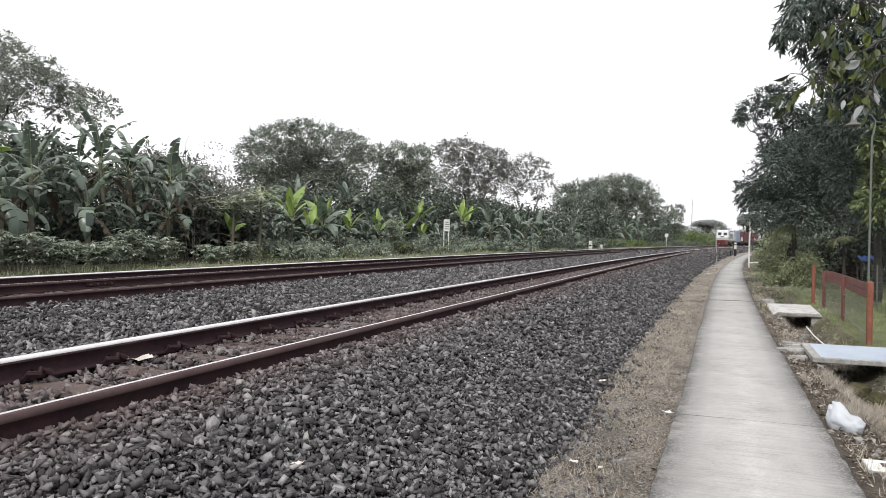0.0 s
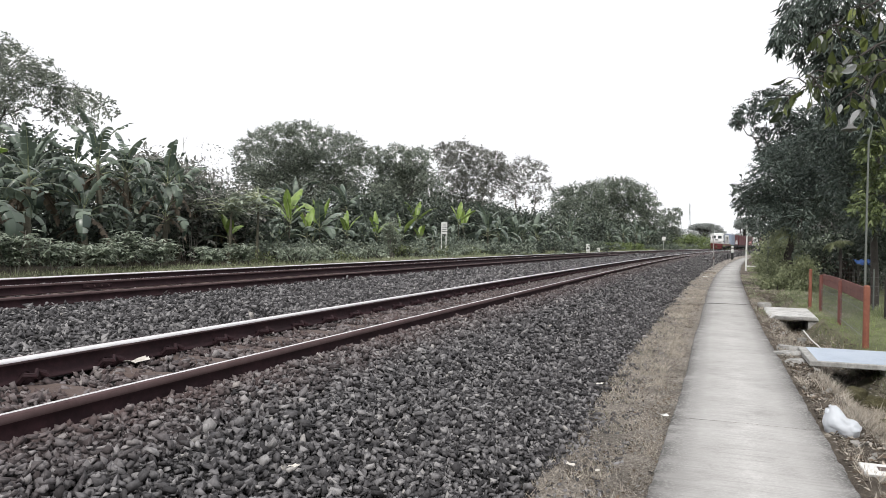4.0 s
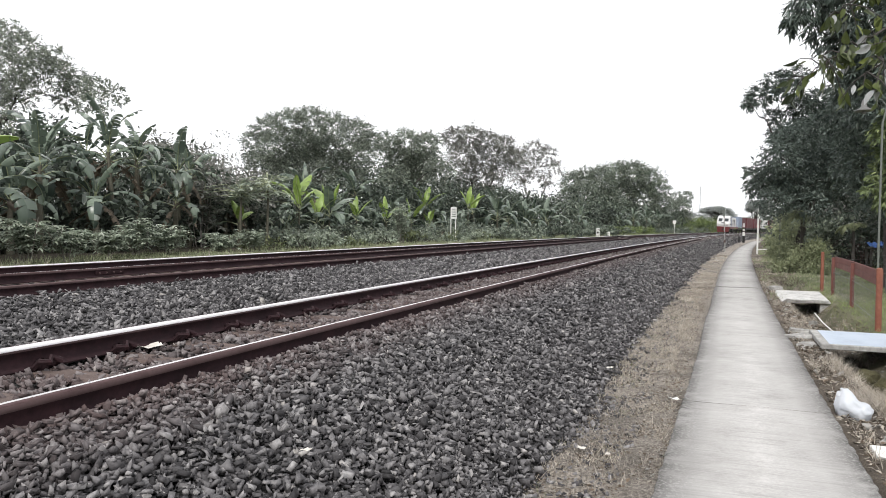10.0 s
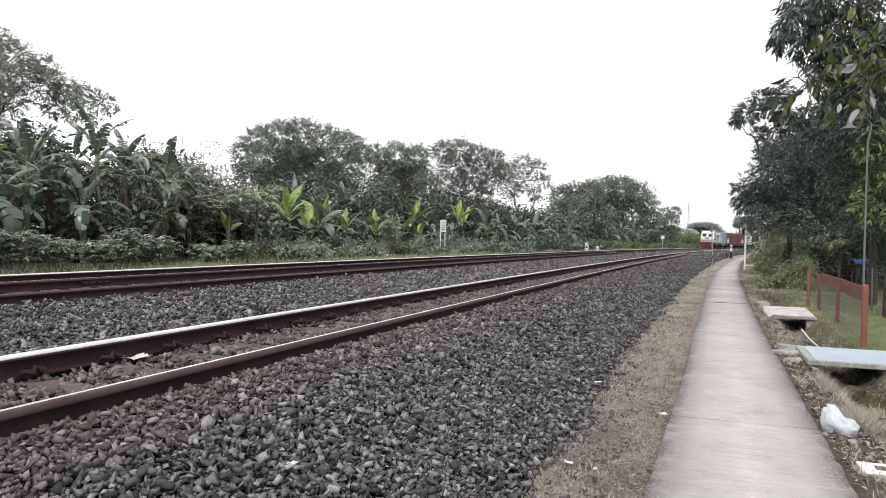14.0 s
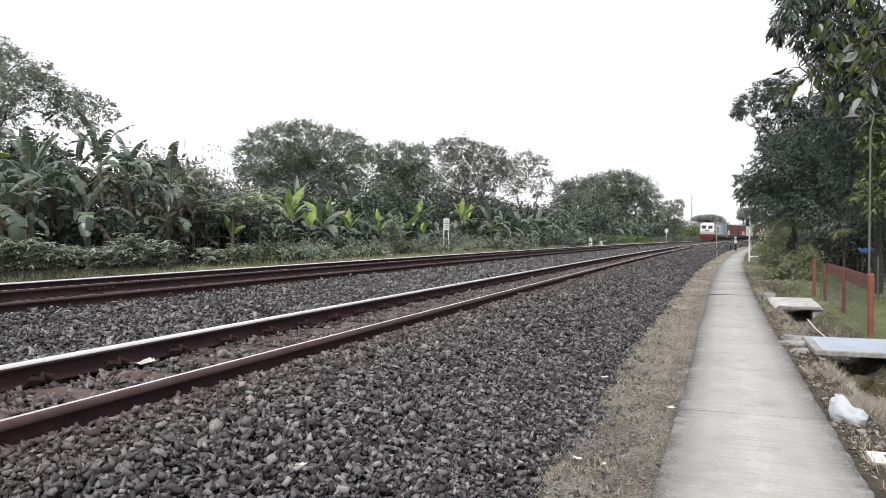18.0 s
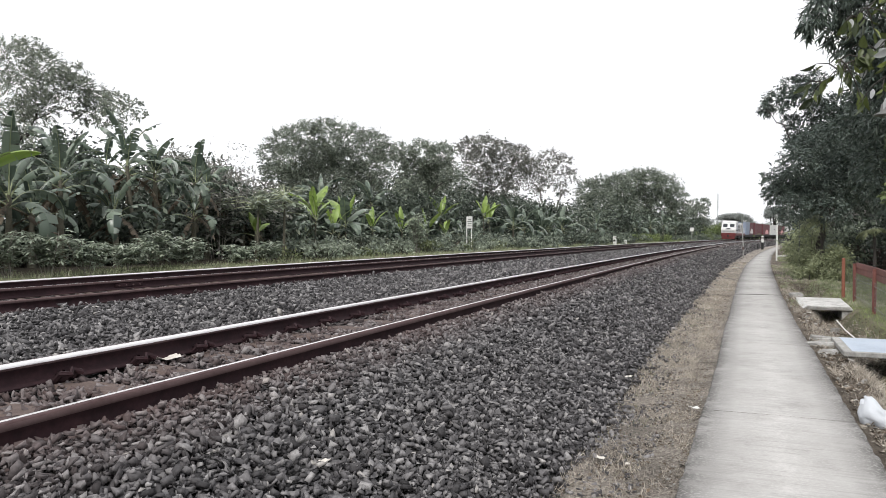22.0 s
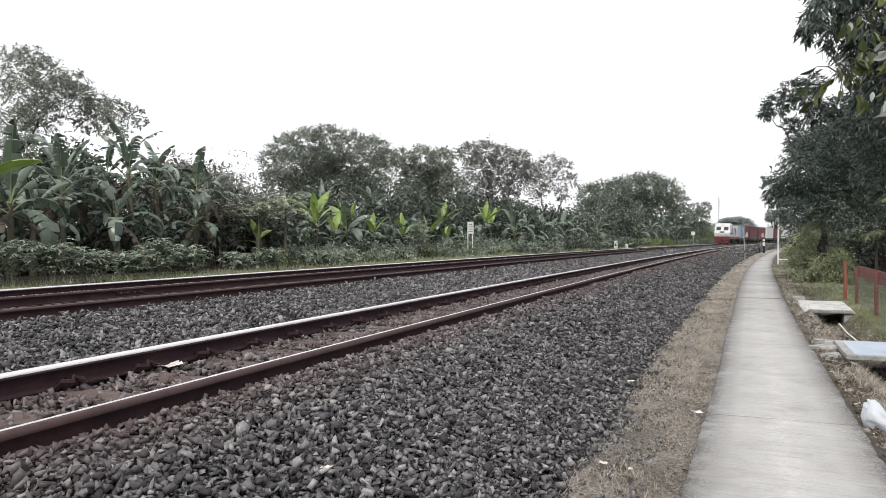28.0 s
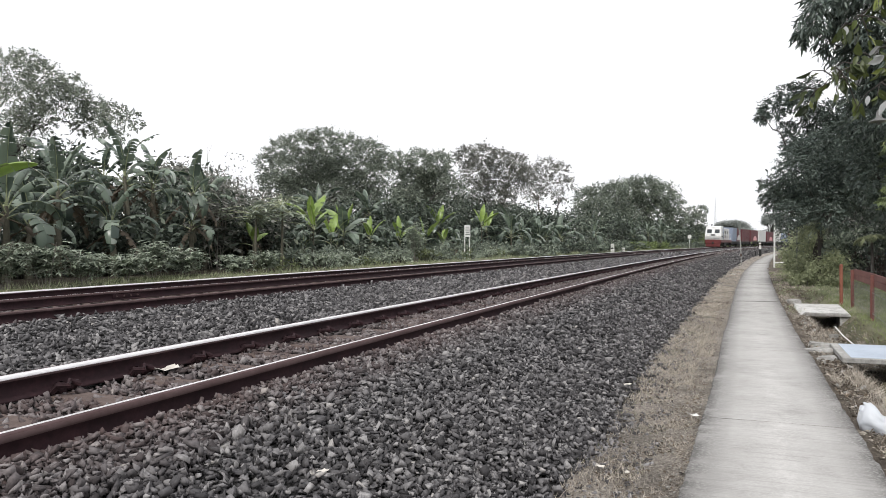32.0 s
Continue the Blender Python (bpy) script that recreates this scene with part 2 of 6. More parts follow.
def lances(C, D, N, length, width, fold=0.2):
    """Long leaves: six-cornered, folded along the rib."""
    D = D / (np.linalg.norm(D, axis=1)[:, None] + 1e-9)
    S = np.cross(D, N)
    S /= np.linalg.norm(S, axis=1)[:, None] + 1e-9
    U = np.cross(S, D)
    L, W = length[:, None], width[:, None]
    one, two = C + D * L * 0.28 + U * W * fold, C + D * L * 0.66 + U * W * fold
    V = np.stack([C, one + S * W * 0.5, two + S * W * 0.42, C + D * L, two - S * W * 0.42, one - S * W * 0.5], 1).reshape(-1, 3)
    F = (np.array([[0, 1, 2, 3], [0, 3, 4, 5]])[None] + 6 * np.arange(len(C))[:, None, None]).reshape(-1, 4)
    return V, F


def fans(C, D, N, length, width, fold=0.2, curl=0.25):
    """Near leaves: pointed ovals of six quads' worth of outline, folded along the rib and curled."""
    D = D / (np.linalg.norm(D, axis=1)[:, None] + 1e-9)
    S = np.cross(D, N)
    S /= np.linalg.norm(S, axis=1)[:, None] + 1e-9
    U = np.cross(S, D)
    L, W = length[:, None], width[:, None]
    rows = []
    for u, w in ((0.0, 0.0), (0.18, 0.34), (0.42, 0.5), (0.68, 0.4), (0.88, 0.18), (1.0, 0.0)):
        mid = C + D * L * u - U * L * curl * u * u
        up = U * W * fold * w * 2
        rows += [mid + S * W * w + up, mid, mid - S * W * w + up]
    V = np.stack(rows, 1).reshape(-1, 3)
    one = np.array([[r * 3 + c, r * 3 + c + 1, r * 3 + c + 4, r * 3 + c + 3] for r in range(5) for c in range(2)])
    F = (one[None] + 18 * np.arange(len(C))[:, None, None]).reshape(-1, 4)
    return V, F

# ---------------------------------------------------------------- ground
def ground_material():
    """Soil, dry grass beside the path, green grass away from it, by the distance from the line."""
    m = material("ground_soil", (0.2, 0.17, 0.13), 0.95, 0, 0.2)
    a = m.node_tree.nodes.new("ShaderNodeAttribute")
    a.attribute_name = "offset"
    vec = coords(m)
    fine, big = noisy(m, 48, 8, 0.8, vec), noisy(m, 1.3, 5, 0.6, vec)
    soil = ramp(m, mixed(m, 0.5, fine, big), [(0.36, (0.05, 0.042, 0.034)), (0.5, (0.125, 0.105, 0.085)), (0.64, (0.26, 0.225, 0.185))])
    dry = ramp(m, mixed(m, 0.28, fine, big), [(0.38, (0.06, 0.054, 0.048)), (0.5, (0.235, 0.21, 0.182)), (0.6, (0.5, 0.455, 0.4))])
    green = ramp(m, mixed(m, 0.5, fine, big), [(0.3, (0.035, 0.038, 0.022)), (0.5, (0.1, 0.113, 0.06)), (0.7, (0.21, 0.215, 0.125))])
    lawn = ramp(m, mixed(m, 0.5, fine, big), [(0.3, (0.06, 0.066, 0.034)), (0.5, (0.16, 0.178, 0.09)), (0.7, (0.29, 0.3, 0.17))])
    edge = m.node_tree.nodes.new("ShaderNodeMath")
    edge.operation = "MULTIPLY_ADD"
    join(m, big, edge.inputs[0])
    edge.inputs[1].default_value = 1.2
    join(m, a.outputs["Fac"], edge.inputs[2])

    def step(lo, hi):
        r = m.node_tree.nodes.new("ShaderNodeMapRange")
        r.inputs["From Min"].default_value, r.inputs["From Max"].default_value = lo, hi
        join(m, edge.outputs[0], r.inputs["Value"])
        return r.outputs["Result"]

    c = mixed(m, step(-1.95, -1.05), lawn, soil)
    c = mixed(m, step(-0.2, 0.4), c, dry)
    c = mixed(m, step(11.5, 12.6), c, green)
    # brown leaf litter, its colour also darkened for the shade under the trees
    litter = ramp(m, mixed(m, 0.5, fine, big), [(0.35, (0.02, 0.017, 0.013)), (0.5, (0.05, 0.043, 0.032)), (0.66, (0.11, 0.095, 0.07))])
    c = mixed(m, step(15.6, 16.6), c, litter)
    colour(m, c)
    bumpy(m, fine, 0.9, 0.04)
    return m


GROUND = ground_material()


def build_ground():
    ns = np.unique(np.concatenate([[-400, -250, -120, -60, -30, -20, -14, -10, -8, -6.5, -5.5], np.arange(-5, 1.5, 0.12), np.arange(1.6, 13, 0.4), np.arange(13, 26, 1.0), [30, 40, 60, 100, 180, 400]]))
    ss = np.unique(np.concatenate([[-300, -200, -120, -80, -50, -40, -30, -24], np.arange(-20, -3, 0.5), np.arange(-3, 40, 0.25), np.arange(40, 100, 1.0), np.arange(100, 260, 8), [300, 400, 600, 850, 1150]]))
    S, N = np.meshgrid(ss, ns, indexing="ij")
    Z = ground_z(S, N)
    rng = np.random.default_rng(4)
    rough = rng.normal(0, 0.016, Z.shape) * ((N > -5) & (N < 1.4))
    Z = Z + np.where((N > -0.9) & (N < 0.26), -0.05, rough) + 0.05 * np.sin(S * 0.7 + N) * ((N < -3) | (N > 13)) * (np.abs(N) < 100)
    X, Y = plan_np(S, N)
    a, b = S.shape
    i, j = np.meshgrid(np.arange(a - 1), np.arange(b - 1), indexing="ij")
    F = np.stack([i * b + j, (i + 1) * b + j, (i + 1) * b + j + 1, i * b + j + 1], -1).reshape(-1, 4)[:, ::-1]
    g = soup("ground", np.stack([X, Y, Z], -1).reshape(-1, 3), F, GROUND, smooth=True)
    at = g.data.attributes.new("offset", "FLOAT", "POINT")
    at.data.foreach_set("value", N.astype(np.float32).ravel())
    tagged(g, "uneven brown soil with dry grass and green weeds beside a railway", "ground", kind="structure")


build_ground()


def bed_z(n):
    return np.interp(n, [0.95, 1.05, 2.15, 2.7, 3.0, 3.7, 4.0, 4.6, 6.5, 8.1, 8.5, 9.4, 9.8, 10.6, 10.9, 11.5, 12.5], [-0.02, 0.06, 0.575, 0.635, 0.57, 0.575, 0.61, 0.59, 0.54, 0.56, 0.53, 0.54, 0.57, 0.6, 0.62, 0.62, 0.45])


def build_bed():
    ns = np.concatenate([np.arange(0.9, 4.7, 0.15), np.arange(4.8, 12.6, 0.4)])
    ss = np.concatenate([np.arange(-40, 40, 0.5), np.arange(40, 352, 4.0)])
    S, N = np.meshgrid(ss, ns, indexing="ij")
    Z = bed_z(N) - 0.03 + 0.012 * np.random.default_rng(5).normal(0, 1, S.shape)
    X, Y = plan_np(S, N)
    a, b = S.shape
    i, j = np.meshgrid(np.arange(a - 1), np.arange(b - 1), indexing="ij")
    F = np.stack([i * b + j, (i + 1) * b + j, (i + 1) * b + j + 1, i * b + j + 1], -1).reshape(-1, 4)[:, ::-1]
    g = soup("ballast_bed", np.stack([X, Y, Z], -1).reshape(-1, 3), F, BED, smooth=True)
    tagged(g, "raised bed of crushed stone under two tracks, coloured near black as shade between stones", "ballast bed", kind="structure")
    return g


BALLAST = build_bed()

# ---------------------------------------------------------------- concrete footpath
def build_path():
    holder = thing("pavement", (0, 0, 0), "narrow pale grey concrete footpath with broomed surface beside the railway", "footpath", kind="structure")
    cuts = [-40.0, -30.0, -20.0, -11.0, -4.0, 6.6, 11.0, 20.1, 28.4, 37.5, 47, 57, 67, 78, 90, 104]
    rng = np.random.default_rng(8)
    for c0, c1 in zip(cuts, cuts[1:]):
        m = max(6, int((c1 - c0) / (0.06 if c0 < 20 else 0.4)))
        open0, open1 = c0 > 20 or c0 == 20.1, c1 > 20
        s = np.linspace(c0 + (0.04 if open0 else 0.0012), c1 - (0.04 if open1 else 0.0012), m)
        wob = np.cumsum(rng.normal(0, 0.012, m))
        wob -= np.linspace(wob[0], wob[-1], m)
        wob2 = np.cumsum(rng.normal(0, 0.012, m))
        wob2 -= np.linspace(wob2[0], wob2[-1], m)
        left = np.interp(s, [-40, 4, 6, 8, 17, 28, 40], [0.36, 0.345, 0.3, 0.262, 0.225, 0.25, 0.245]) - 0.0045 * np.clip(s - 40, 0, 100) + wob * 0.12 + rng.normal(0, 0.0045, m)
        right = -0.89 - 0.003 * np.clip(s - 15, 0, 100) + wob2 * 0.12 + rng.normal(0, 0.0045, m)
        z = rng.uniform(-0.006, 0.006) if open0 else 0.0
        rows = []
        cols = ((left, -0.14, 1), (left, z - 0.02, 1), (left - 0.015, z, 0.95), (left - 0.1, z + 0.002, 0.62), (left * 0.78 + right * 0.22, z + 0.004, 0.2), (left * 0.5 + right * 0.5, z + 0.006, 0),
                (left * 0.22 + right * 0.78, z + 0.004, 0.2), (right + 0.1, z + 0.002, 0.62), (right + 0.015, z, 0.95), (right, z - 0.02, 1), (right, -0.14, 1))
        for off, zz, _ in cols:
            sj = s.copy()
            sj[0] += abs(rng.normal(0, 0.02 if open0 else 0.003))
            sj[-1] -= abs(rng.normal(0, 0.02 if open1 else 0.003))
            x, y = plan_np(sj, off)
            rows.append(np.stack([x, y, np.full(m, zz)], -1))
        k = len(cols)
        V = np.stack(rows, 1).reshape(-1, 3)
        i, j = np.meshgrid(np.arange(m - 1), np.arange(k - 1), indexing="ij")
        F = np.stack([i * k + j, i * k + j + 1, (i + 1) * k + j + 1, (i + 1) * k + j], -1).reshape(-1, 4)
        F = np.concatenate([F, [[0, k - 1, k - 3, 2], [(m - 1) * k + 2, (m - 1) * k + k - 3, (m - 1) * k + k - 1, (m - 1) * k]]])
        ob = soup("slab", V, F, CONCRETE, holder)
        at = ob.data.attributes.new("edge", "FLOAT", "POINT")
        at.data.foreach_set("value", np.tile(np.array([c[2] for c in cols], dtype=np.float32), m))


build_path()

# ---------------------------------------------------------------- tracks
def rail_mesh(name, n, top, s0, s1, mats, holder, gauge, tall=0.15, label=""):
    # half profile from the foot to the head: across, above the foot
    half = [(0.065, 0.0), (0.065, 0.012), (0.02, 0.03), (0.009, 0.05), (0.009, 0.1), (0.034, 0.115), (0.035, 0.128), (0.034, 0.142), (0.029, 0.148), (0.02, 0.15)]
    k = tall / 0.15
    prof = [(a, b * k) for a, b in half] + [(-gauge * 0.006, 0.1503 * k)] + [(-a, b * k) for a, b in reversed(half)]
    s = np.concatenate([np.arange(s0, min(s1, 40), 1.0), np.arange(max(s0, 40), s1, 4.0), [s1]])
    rows = []
    for a, b in prof:
        x, y = plan_np(s, n + a)
        rows.append(np.stack([x, y, np.full(len(s), top - tall + b)], -1))
    V = np.stack(rows, 1).reshape(-1, 3)
    m, w = len(s), len(prof)
    i, j = np.meshgrid(np.arange(m - 1), np.arange(w), indexing="ij")
    j2 = (j + 1) % w
    F = np.stack([i * w + j, i * w + j2, (i + 1) * w + j2, (i + 1) * w + j], -1).reshape(-1, 4)
    # the wheels polish the top and the inner corner of the head
    worn = (j > 5) & (j < 10) if gauge > 0 else (j > 9) & (j < 14)
    kind = np.where(worn, 1, np.where((j > 7) & (j < 13), 2, np.where((j > 4) & (j < 15), 3, 0)))
    return soup(name, V, F, mats, holder, label, index=kind.ravel())


def clip_mesh():
    """A spring clip: a bent round bar on a shoulder."""
    pts = [(-0.06, 0.05, -0.02), (-0.055, 0.0, 0.05), (-0.03, -0.045, 0.05), (0.0, -0.015, 0.075), (0.03, -0.045, 0.05), (0.055, 0.0, 0.05), (0.06, 0.05, -0.02)]
    V, F = tubes([[((1.2 * p[0], 1.2 * p[1], 0.85 * p[2]), 0.019) for p in pts], [((0, 0.07, -0.03), 0.05), ((0, 0.06, 0.03), 0.04), ((0, 0.055, 0.05), 0.012)]], 6)
    mesh = bpy.data.meshes.new("clip")
    mesh.from_pydata(V.tolist(), [], F.tolist())
    mesh.materials.append(RAIL_SIDE)
    return mesh


def sleeper_mesh():
    bm = bmesh.new()
    box(bm, -1.0, -0.11, -0.18, 1.0, 0.11, 0.0, bevel=0.02)
    mesh = bpy.data.meshes.new("sleeper")
    bm.to_mesh(mesh)
    bm.free()
    mesh.materials.append(SLEEPER)
    return mesh


CLIP, TIE = clip_mesh(), sleeper_mesh()


def track(n0, z0, lift, count, label, clips=True):
    holder = thing("railway_track", (0, 0, 0), label, "railway track", "parallel tracks", "structure")
    rail_mesh("rail", n0, z0, -40, 345, [RAIL_SIDE, RAIL_TOP, RAIL_EDGE, RAIL_DULL], holder, 1)
    rail_mesh("rail", n0 + 1.135, z0 + lift, -40, 345, [RAIL_SIDE, RAIL_TOP, RAIL_EDGE, RAIL_DULL], holder, -1)
    for i in range(count):
        s = -5.77 + 0.6 * i
        x, y = plan(s, n0 + 0.5675)
        t = new("sleeper", TIE)
        t.parent = holder
        t.matrix_basis = pose(x, y, z0 - 0.152, 0, math.degrees(lift / 1.135), yaw_at(s))
        for n, flip in ((-0.475, 0), (0.475, 180), (0.66, 0)):
            if not clips or (i > 40 and n < 0.4):
                continue
            c = new("clip", CLIP)
            c.parent = t
            c.matrix_basis = pose(-n * 0.985, 0, 0.02, 0, 0, 90 if flip else -90)
    return holder


track(2.777, 0.743, 0.018, 100, "near railway track with polished rails on rust-stained concrete sleepers")
track(9.566, 0.764, 0.034, 40, "second railway track with polished rails on ballast", False)

spare = thing("spare_rail", (0, 0, 0), "unused rusty brown rails lying end to end beside the track", "rail")
for s0, s1 in ((-40.0, -11.0), (-10.99, 14.0), (14.01, 39.0), (39.01, 64.0), (64.01, 89.0), (89.01, 118.0), (118.01, 345.0)):
    rail_mesh("length", 8.33, 0.705, s0, s1, [RAIL_SIDE, RAIL_DULL, RAIL_DULL, RAIL_DULL], spare, 1, 0.14)


def fishplate(s, n, top):
    """A bolted joint bar on the near face of a rail."""
    x, y = plan(s, n)
    e = thing("fishplate", (x, y, top - 0.08), "dark steel joint bar with four pale bolts on a rail", "fishplate", rz=yaw_at(s))
    part("bar", box_bm(0.012, -0.3, -0.035, 0.034, 0.3, 0.03, bevel=0.005), RAIL_SIDE, e)
    for k in range(4):
        part("bolt", rod_bm((0.034, -0.22 + 0.147 * k, -0.003), (0.052, -0.22 + 0.147 * k, -0.003), 0.014, 0.012, 6), RAIL_DULL, e, "pale bolt head")


fishplate(9.2, 9.566, 0.764)

# ---------------------------------------------------------------- ballast stones
def stone_arrays(S, N, Z, size, seed, plain=False):
    """Angular stones: broken, uneven blocks."""
    rng = np.random.default_rng(seed)
    cube = np.array([(-1, -1, -1), (1, -1, -1), (1, 1, -1), (-1, 1, -1), (-1, -1, 1), (1, -1, 1), (1, 1, 1), (-1, 1, 1)]) * 0.62
    tri = np.array([(0, 2, 1), (0, 3, 2), (4, 5, 6), (4, 6, 7), (0, 1, 5), (0, 5, 4), (1, 2, 6), (1, 6, 5), (2, 3, 7), (2, 7, 6), (3, 0, 4), (3, 4, 7)])
    if plain:
        # wedge with six corners
        cube = np.array([(-0.9, -0.7, -0.5), (0.9, -0.7, -0.5), (0.1, 0.9, -0.5), (-0.6, -0.5, 0.55), (0.75, -0.3, 0.55), (-0.1, 0.7, 0.45)])
        tri = np.array([(0, 2, 1), (3, 4, 5), (0, 1, 4), (0, 4, 3), (1, 2, 5), (1, 5, 4), (2, 0, 3), (2, 3, 5)])
    k, c = len(S), len(cube)
    V = cube[None] * rng.uniform(0.78 if plain else 0.6, 1.1, (k, c, 1)) + rng.normal(0, 0.08 if plain else 0.14, (k, c, 3))
    V = V * (rng.uniform(0.72, 1.28, (k, 1, 3)) * np.array([1.35, 0.95, 0.55]))
    ax = rng.normal(0, 1, (k, 3)) * np.array([0.85, 0.85, 1.0])
    ax /= np.linalg.norm(ax, axis=1)[:, None]
    th = rng.uniform(0, 6.28, k)
    K = np.zeros((k, 3, 3))
    K[:, 0, 1], K[:, 0, 2], K[:, 1, 0], K[:, 1, 2], K[:, 2, 0], K[:, 2, 1] = -ax[:, 2], ax[:, 1], ax[:, 2], -ax[:, 0], -ax[:, 1], ax[:, 0]
    Rm = np.eye(3)[None] + np.sin(th)[:, None, None] * K + (1 - np.cos(th))[:, None, None] * (K @ K)
    V = np.einsum("kij,kvj->kvi", Rm, V) * size[:, None, None]
    X, Y = plan_np(S, N)
    V += np.stack([X, Y, Z], -1)[:, None, :]
    F = (tri[None] + c * np.arange(k)[:, None, None]).reshape(-1, 3)
    return V.reshape(-1, 3), F


def rustiness(n):
    d = np.minimum.reduce([np.abs(n - a) for a in (2.777, 3.912, 9.566, 10.7)])
    inside = ((n > 2.7) & (n < 4.0)) | ((n > 8.2) & (n < 10.9))
    return np.where(inside, 0.6, np.clip(1 - d / 0.7, 0, 1) * 0.85)


def scatter(count, s0, s1, n0, n1, size, seed, power=1.0, jitter=0.02, plain=True):
    rng = np.random.default_rng(seed)
    S = s0 + (s1 - s0) * rng.uniform(0, 1, count) ** power
    N = rng.uniform(n0, n1, count)
    keep = np.ones(count, bool)
    for a in (2.777, 3.912, 8.33, 9.566, 10.7):
        keep &= np.abs(N - a) > 0.05 + 0.02 * rng.uniform(0, 1, count)
    keep &= ~((N > 8.36) & (N < 9.54) & (rng.uniform(0, 1, count) < 0.6))
    # the toe of the bank is ragged
    keep &= N > 0.98 + 0.1 * np.sin(S * 1.9) + rng.normal(0, 0.12, count)
    # sleepers stay partly bare between the rails
    near = np.abs(((S + 2.17 + 0.3) % 0.6) - 0.3) < 0.1
    keep &= ~(near & (N > 2.9) & (N < 3.8) & (rng.uniform(0, 1, count) < 0.72))
    S, N = S[keep], N[keep]
    sz = size * rng.choice([0.6, 0.8, 1.0, 1.2, 1.5], len(S), p=[0.25, 0.25, 0.25, 0.17, 0.08]) * rng.uniform(0.85, 1.15, len(S))
    Z = bed_z(N) + sz * 0.25 - 0.008 + rng.uniform(-0.8, 1.0, len(S)) ** 3 * jitter * 2.6
    low = ((N > 2.85) & (N < 3.85))
    Z = np.where(low, bed_z(N) + sz * 0.3 + np.clip(Z - bed_z(N), -0.01, 0.015), Z)
    by_rail = np.minimum.reduce([np.abs(N - a) for a in (2.777, 3.912, 9.566, 10.7)]) < 0.14
    Z = np.where(by_rail, np.minimum(Z, bed_z(N) + 0.012), Z)
    V, F = stone_arrays(S, N, Z, sz, seed + 1, plain)
    ob = soup("ballast_stones", V, F, STONE)
    at = ob.data.attributes.new("rust", "FLOAT", "POINT")
    at.data.foreach_set("value", np.repeat(rustiness(N), len(V) // len(N)).astype(np.float32))
    tagged(ob, "loose angular dark grey crushed stones covering the track bed", "ballast", kind="stuff")
    return ob


scatter(19000, 1.2, 7.5, 0.72, 2.75, 0.0225, 21, plain=False)
scatter(15000, 1.2, 7.5, 0.72, 2.75, 0.0215, 23)
scatter(7000, 1.5, 9.0, 2.75, 4.6, 0.0245, 25, plain=False)
scatter(6000, 1.5, 9.0, 2.75, 4.6, 0.0235, 27)
scatter(29000, 7.5, 20.0, 0.72, 4.6, 0.028, 31, power=1.15)
scatter(3500, 1.0, 16.0, 0.68, 1.5, 0.02, 35, plain=False)
scatter(22000, 20.0, 60.0, 0.75, 4.6, 0.033, 41, power=1.4, jitter=0.012)
scatter(21000, 2.5, 16.0, 4.4, 9.5, 0.029, 51)
scatter(15000, 16.0, 60.0, 4.4, 9.5, 0.04, 61, power=1.5, jitter=0.012)
scatter(4000, 0.0, 40.0, 9.6, 11.4, 0.04, 71)
scatter(5500, 60.0, 170.0, 0.9, 4.6, 0.085, 101, power=1.4, jitter=0.04)
scatter(5500, 60.0, 170.0, 4.4, 9.5, 0.085, 105, power=1.4, jitter=0.04)


def single_stones():
    """The stones nearest to the path end, one by one, on a dozen shared shapes."""
    rng = np.random.default_rng(81)
    shapes = []
    for k in range(12):
        V, F = stone_arrays(np.zeros(1), np.zeros(1), np.zeros(1), np.array([1.0]), 900 + k)
        mesh = bpy.data.meshes.new("stone")
        mesh.from_pydata(V.tolist(), [], F.tolist())
        mesh.materials.append(STONE_ONE)
        shapes.append(mesh)
    for i in range(300):
        s, n = rng.uniform(3.0, 5.2), rng.uniform(1.15, 2.5)
        x, y = plan(s, n)
        ob = new("stone", shapes[i % 12])
        ob.parent = BALLAST
        r = 0.025 * rng.uniform(0.6, 1.25)
        ob.matrix_basis = pose(x, y, float(bed_z(n)) + 0.016, *rng.uniform(0, 360, 3)) @ Matrix.Scale(r, 4)


single_stones()

scatter(6000, -6.0, 1.5, 0.85, 4.6, 0.036, 91)
scatter(5000, -6.0, 2.5, 4.4, 9.5, 0.045, 95)

# ---------------------------------------------------------------- vegetation
LEAF_TREE = foliage("acacia_leaves", (0.085, 0.104, 0.086), (0.31, 0.35, 0.282), (0.44, 0.47, 0.38))
LEAF_FEATHER = foliage("feathery_leaves", (0.12, 0.137, 0.118), (0.31, 0.345, 0.275), (0.44, 0.465, 0.37))
LEAF_GREY = foliage("greyish_leaves", (0.13, 0.135, 0.122), (0.27, 0.275, 0.24), (0.36, 0.345, 0.3))
LEAF_FAR = foliage("far_leaves", (0.08, 0.1, 0.085), (0.26, 0.3, 0.235), (0.36, 0.4, 0.28))
LEAF_MANGO = foliage("mango_leaves", (0.038, 0.052, 0.047), (0.13, 0.163, 0.138), (0.26, 0.295, 0.26), rough=0.45, through_light=0.15)
LEAF_BROAD = foliage("broad_leaves", (0.03, 0.042, 0.024), (0.1, 0.125, 0.04), (0.24, 0.28, 0.07), rough=0.4, through_light=0.3)
LEAF_GARDEN = foliage("garden_leaves", (0.05, 0.068, 0.035), (0.16, 0.2, 0.085), (0.32, 0.36, 0.17), rough=0.45, through_light=0.3)
LEAF_LAWN = foliage("lawn_grass", (0.16, 0.2, 0.08), (0.31, 0.37, 0.15), (0.43, 0.47, 0.25), through_light=0.35)
LEAF_PALE = foliage("pale_leaf_backs", (0.3, 0.31, 0.31), (0.5, 0.51, 0.52), None, rough=0.5, through_light=0.3)
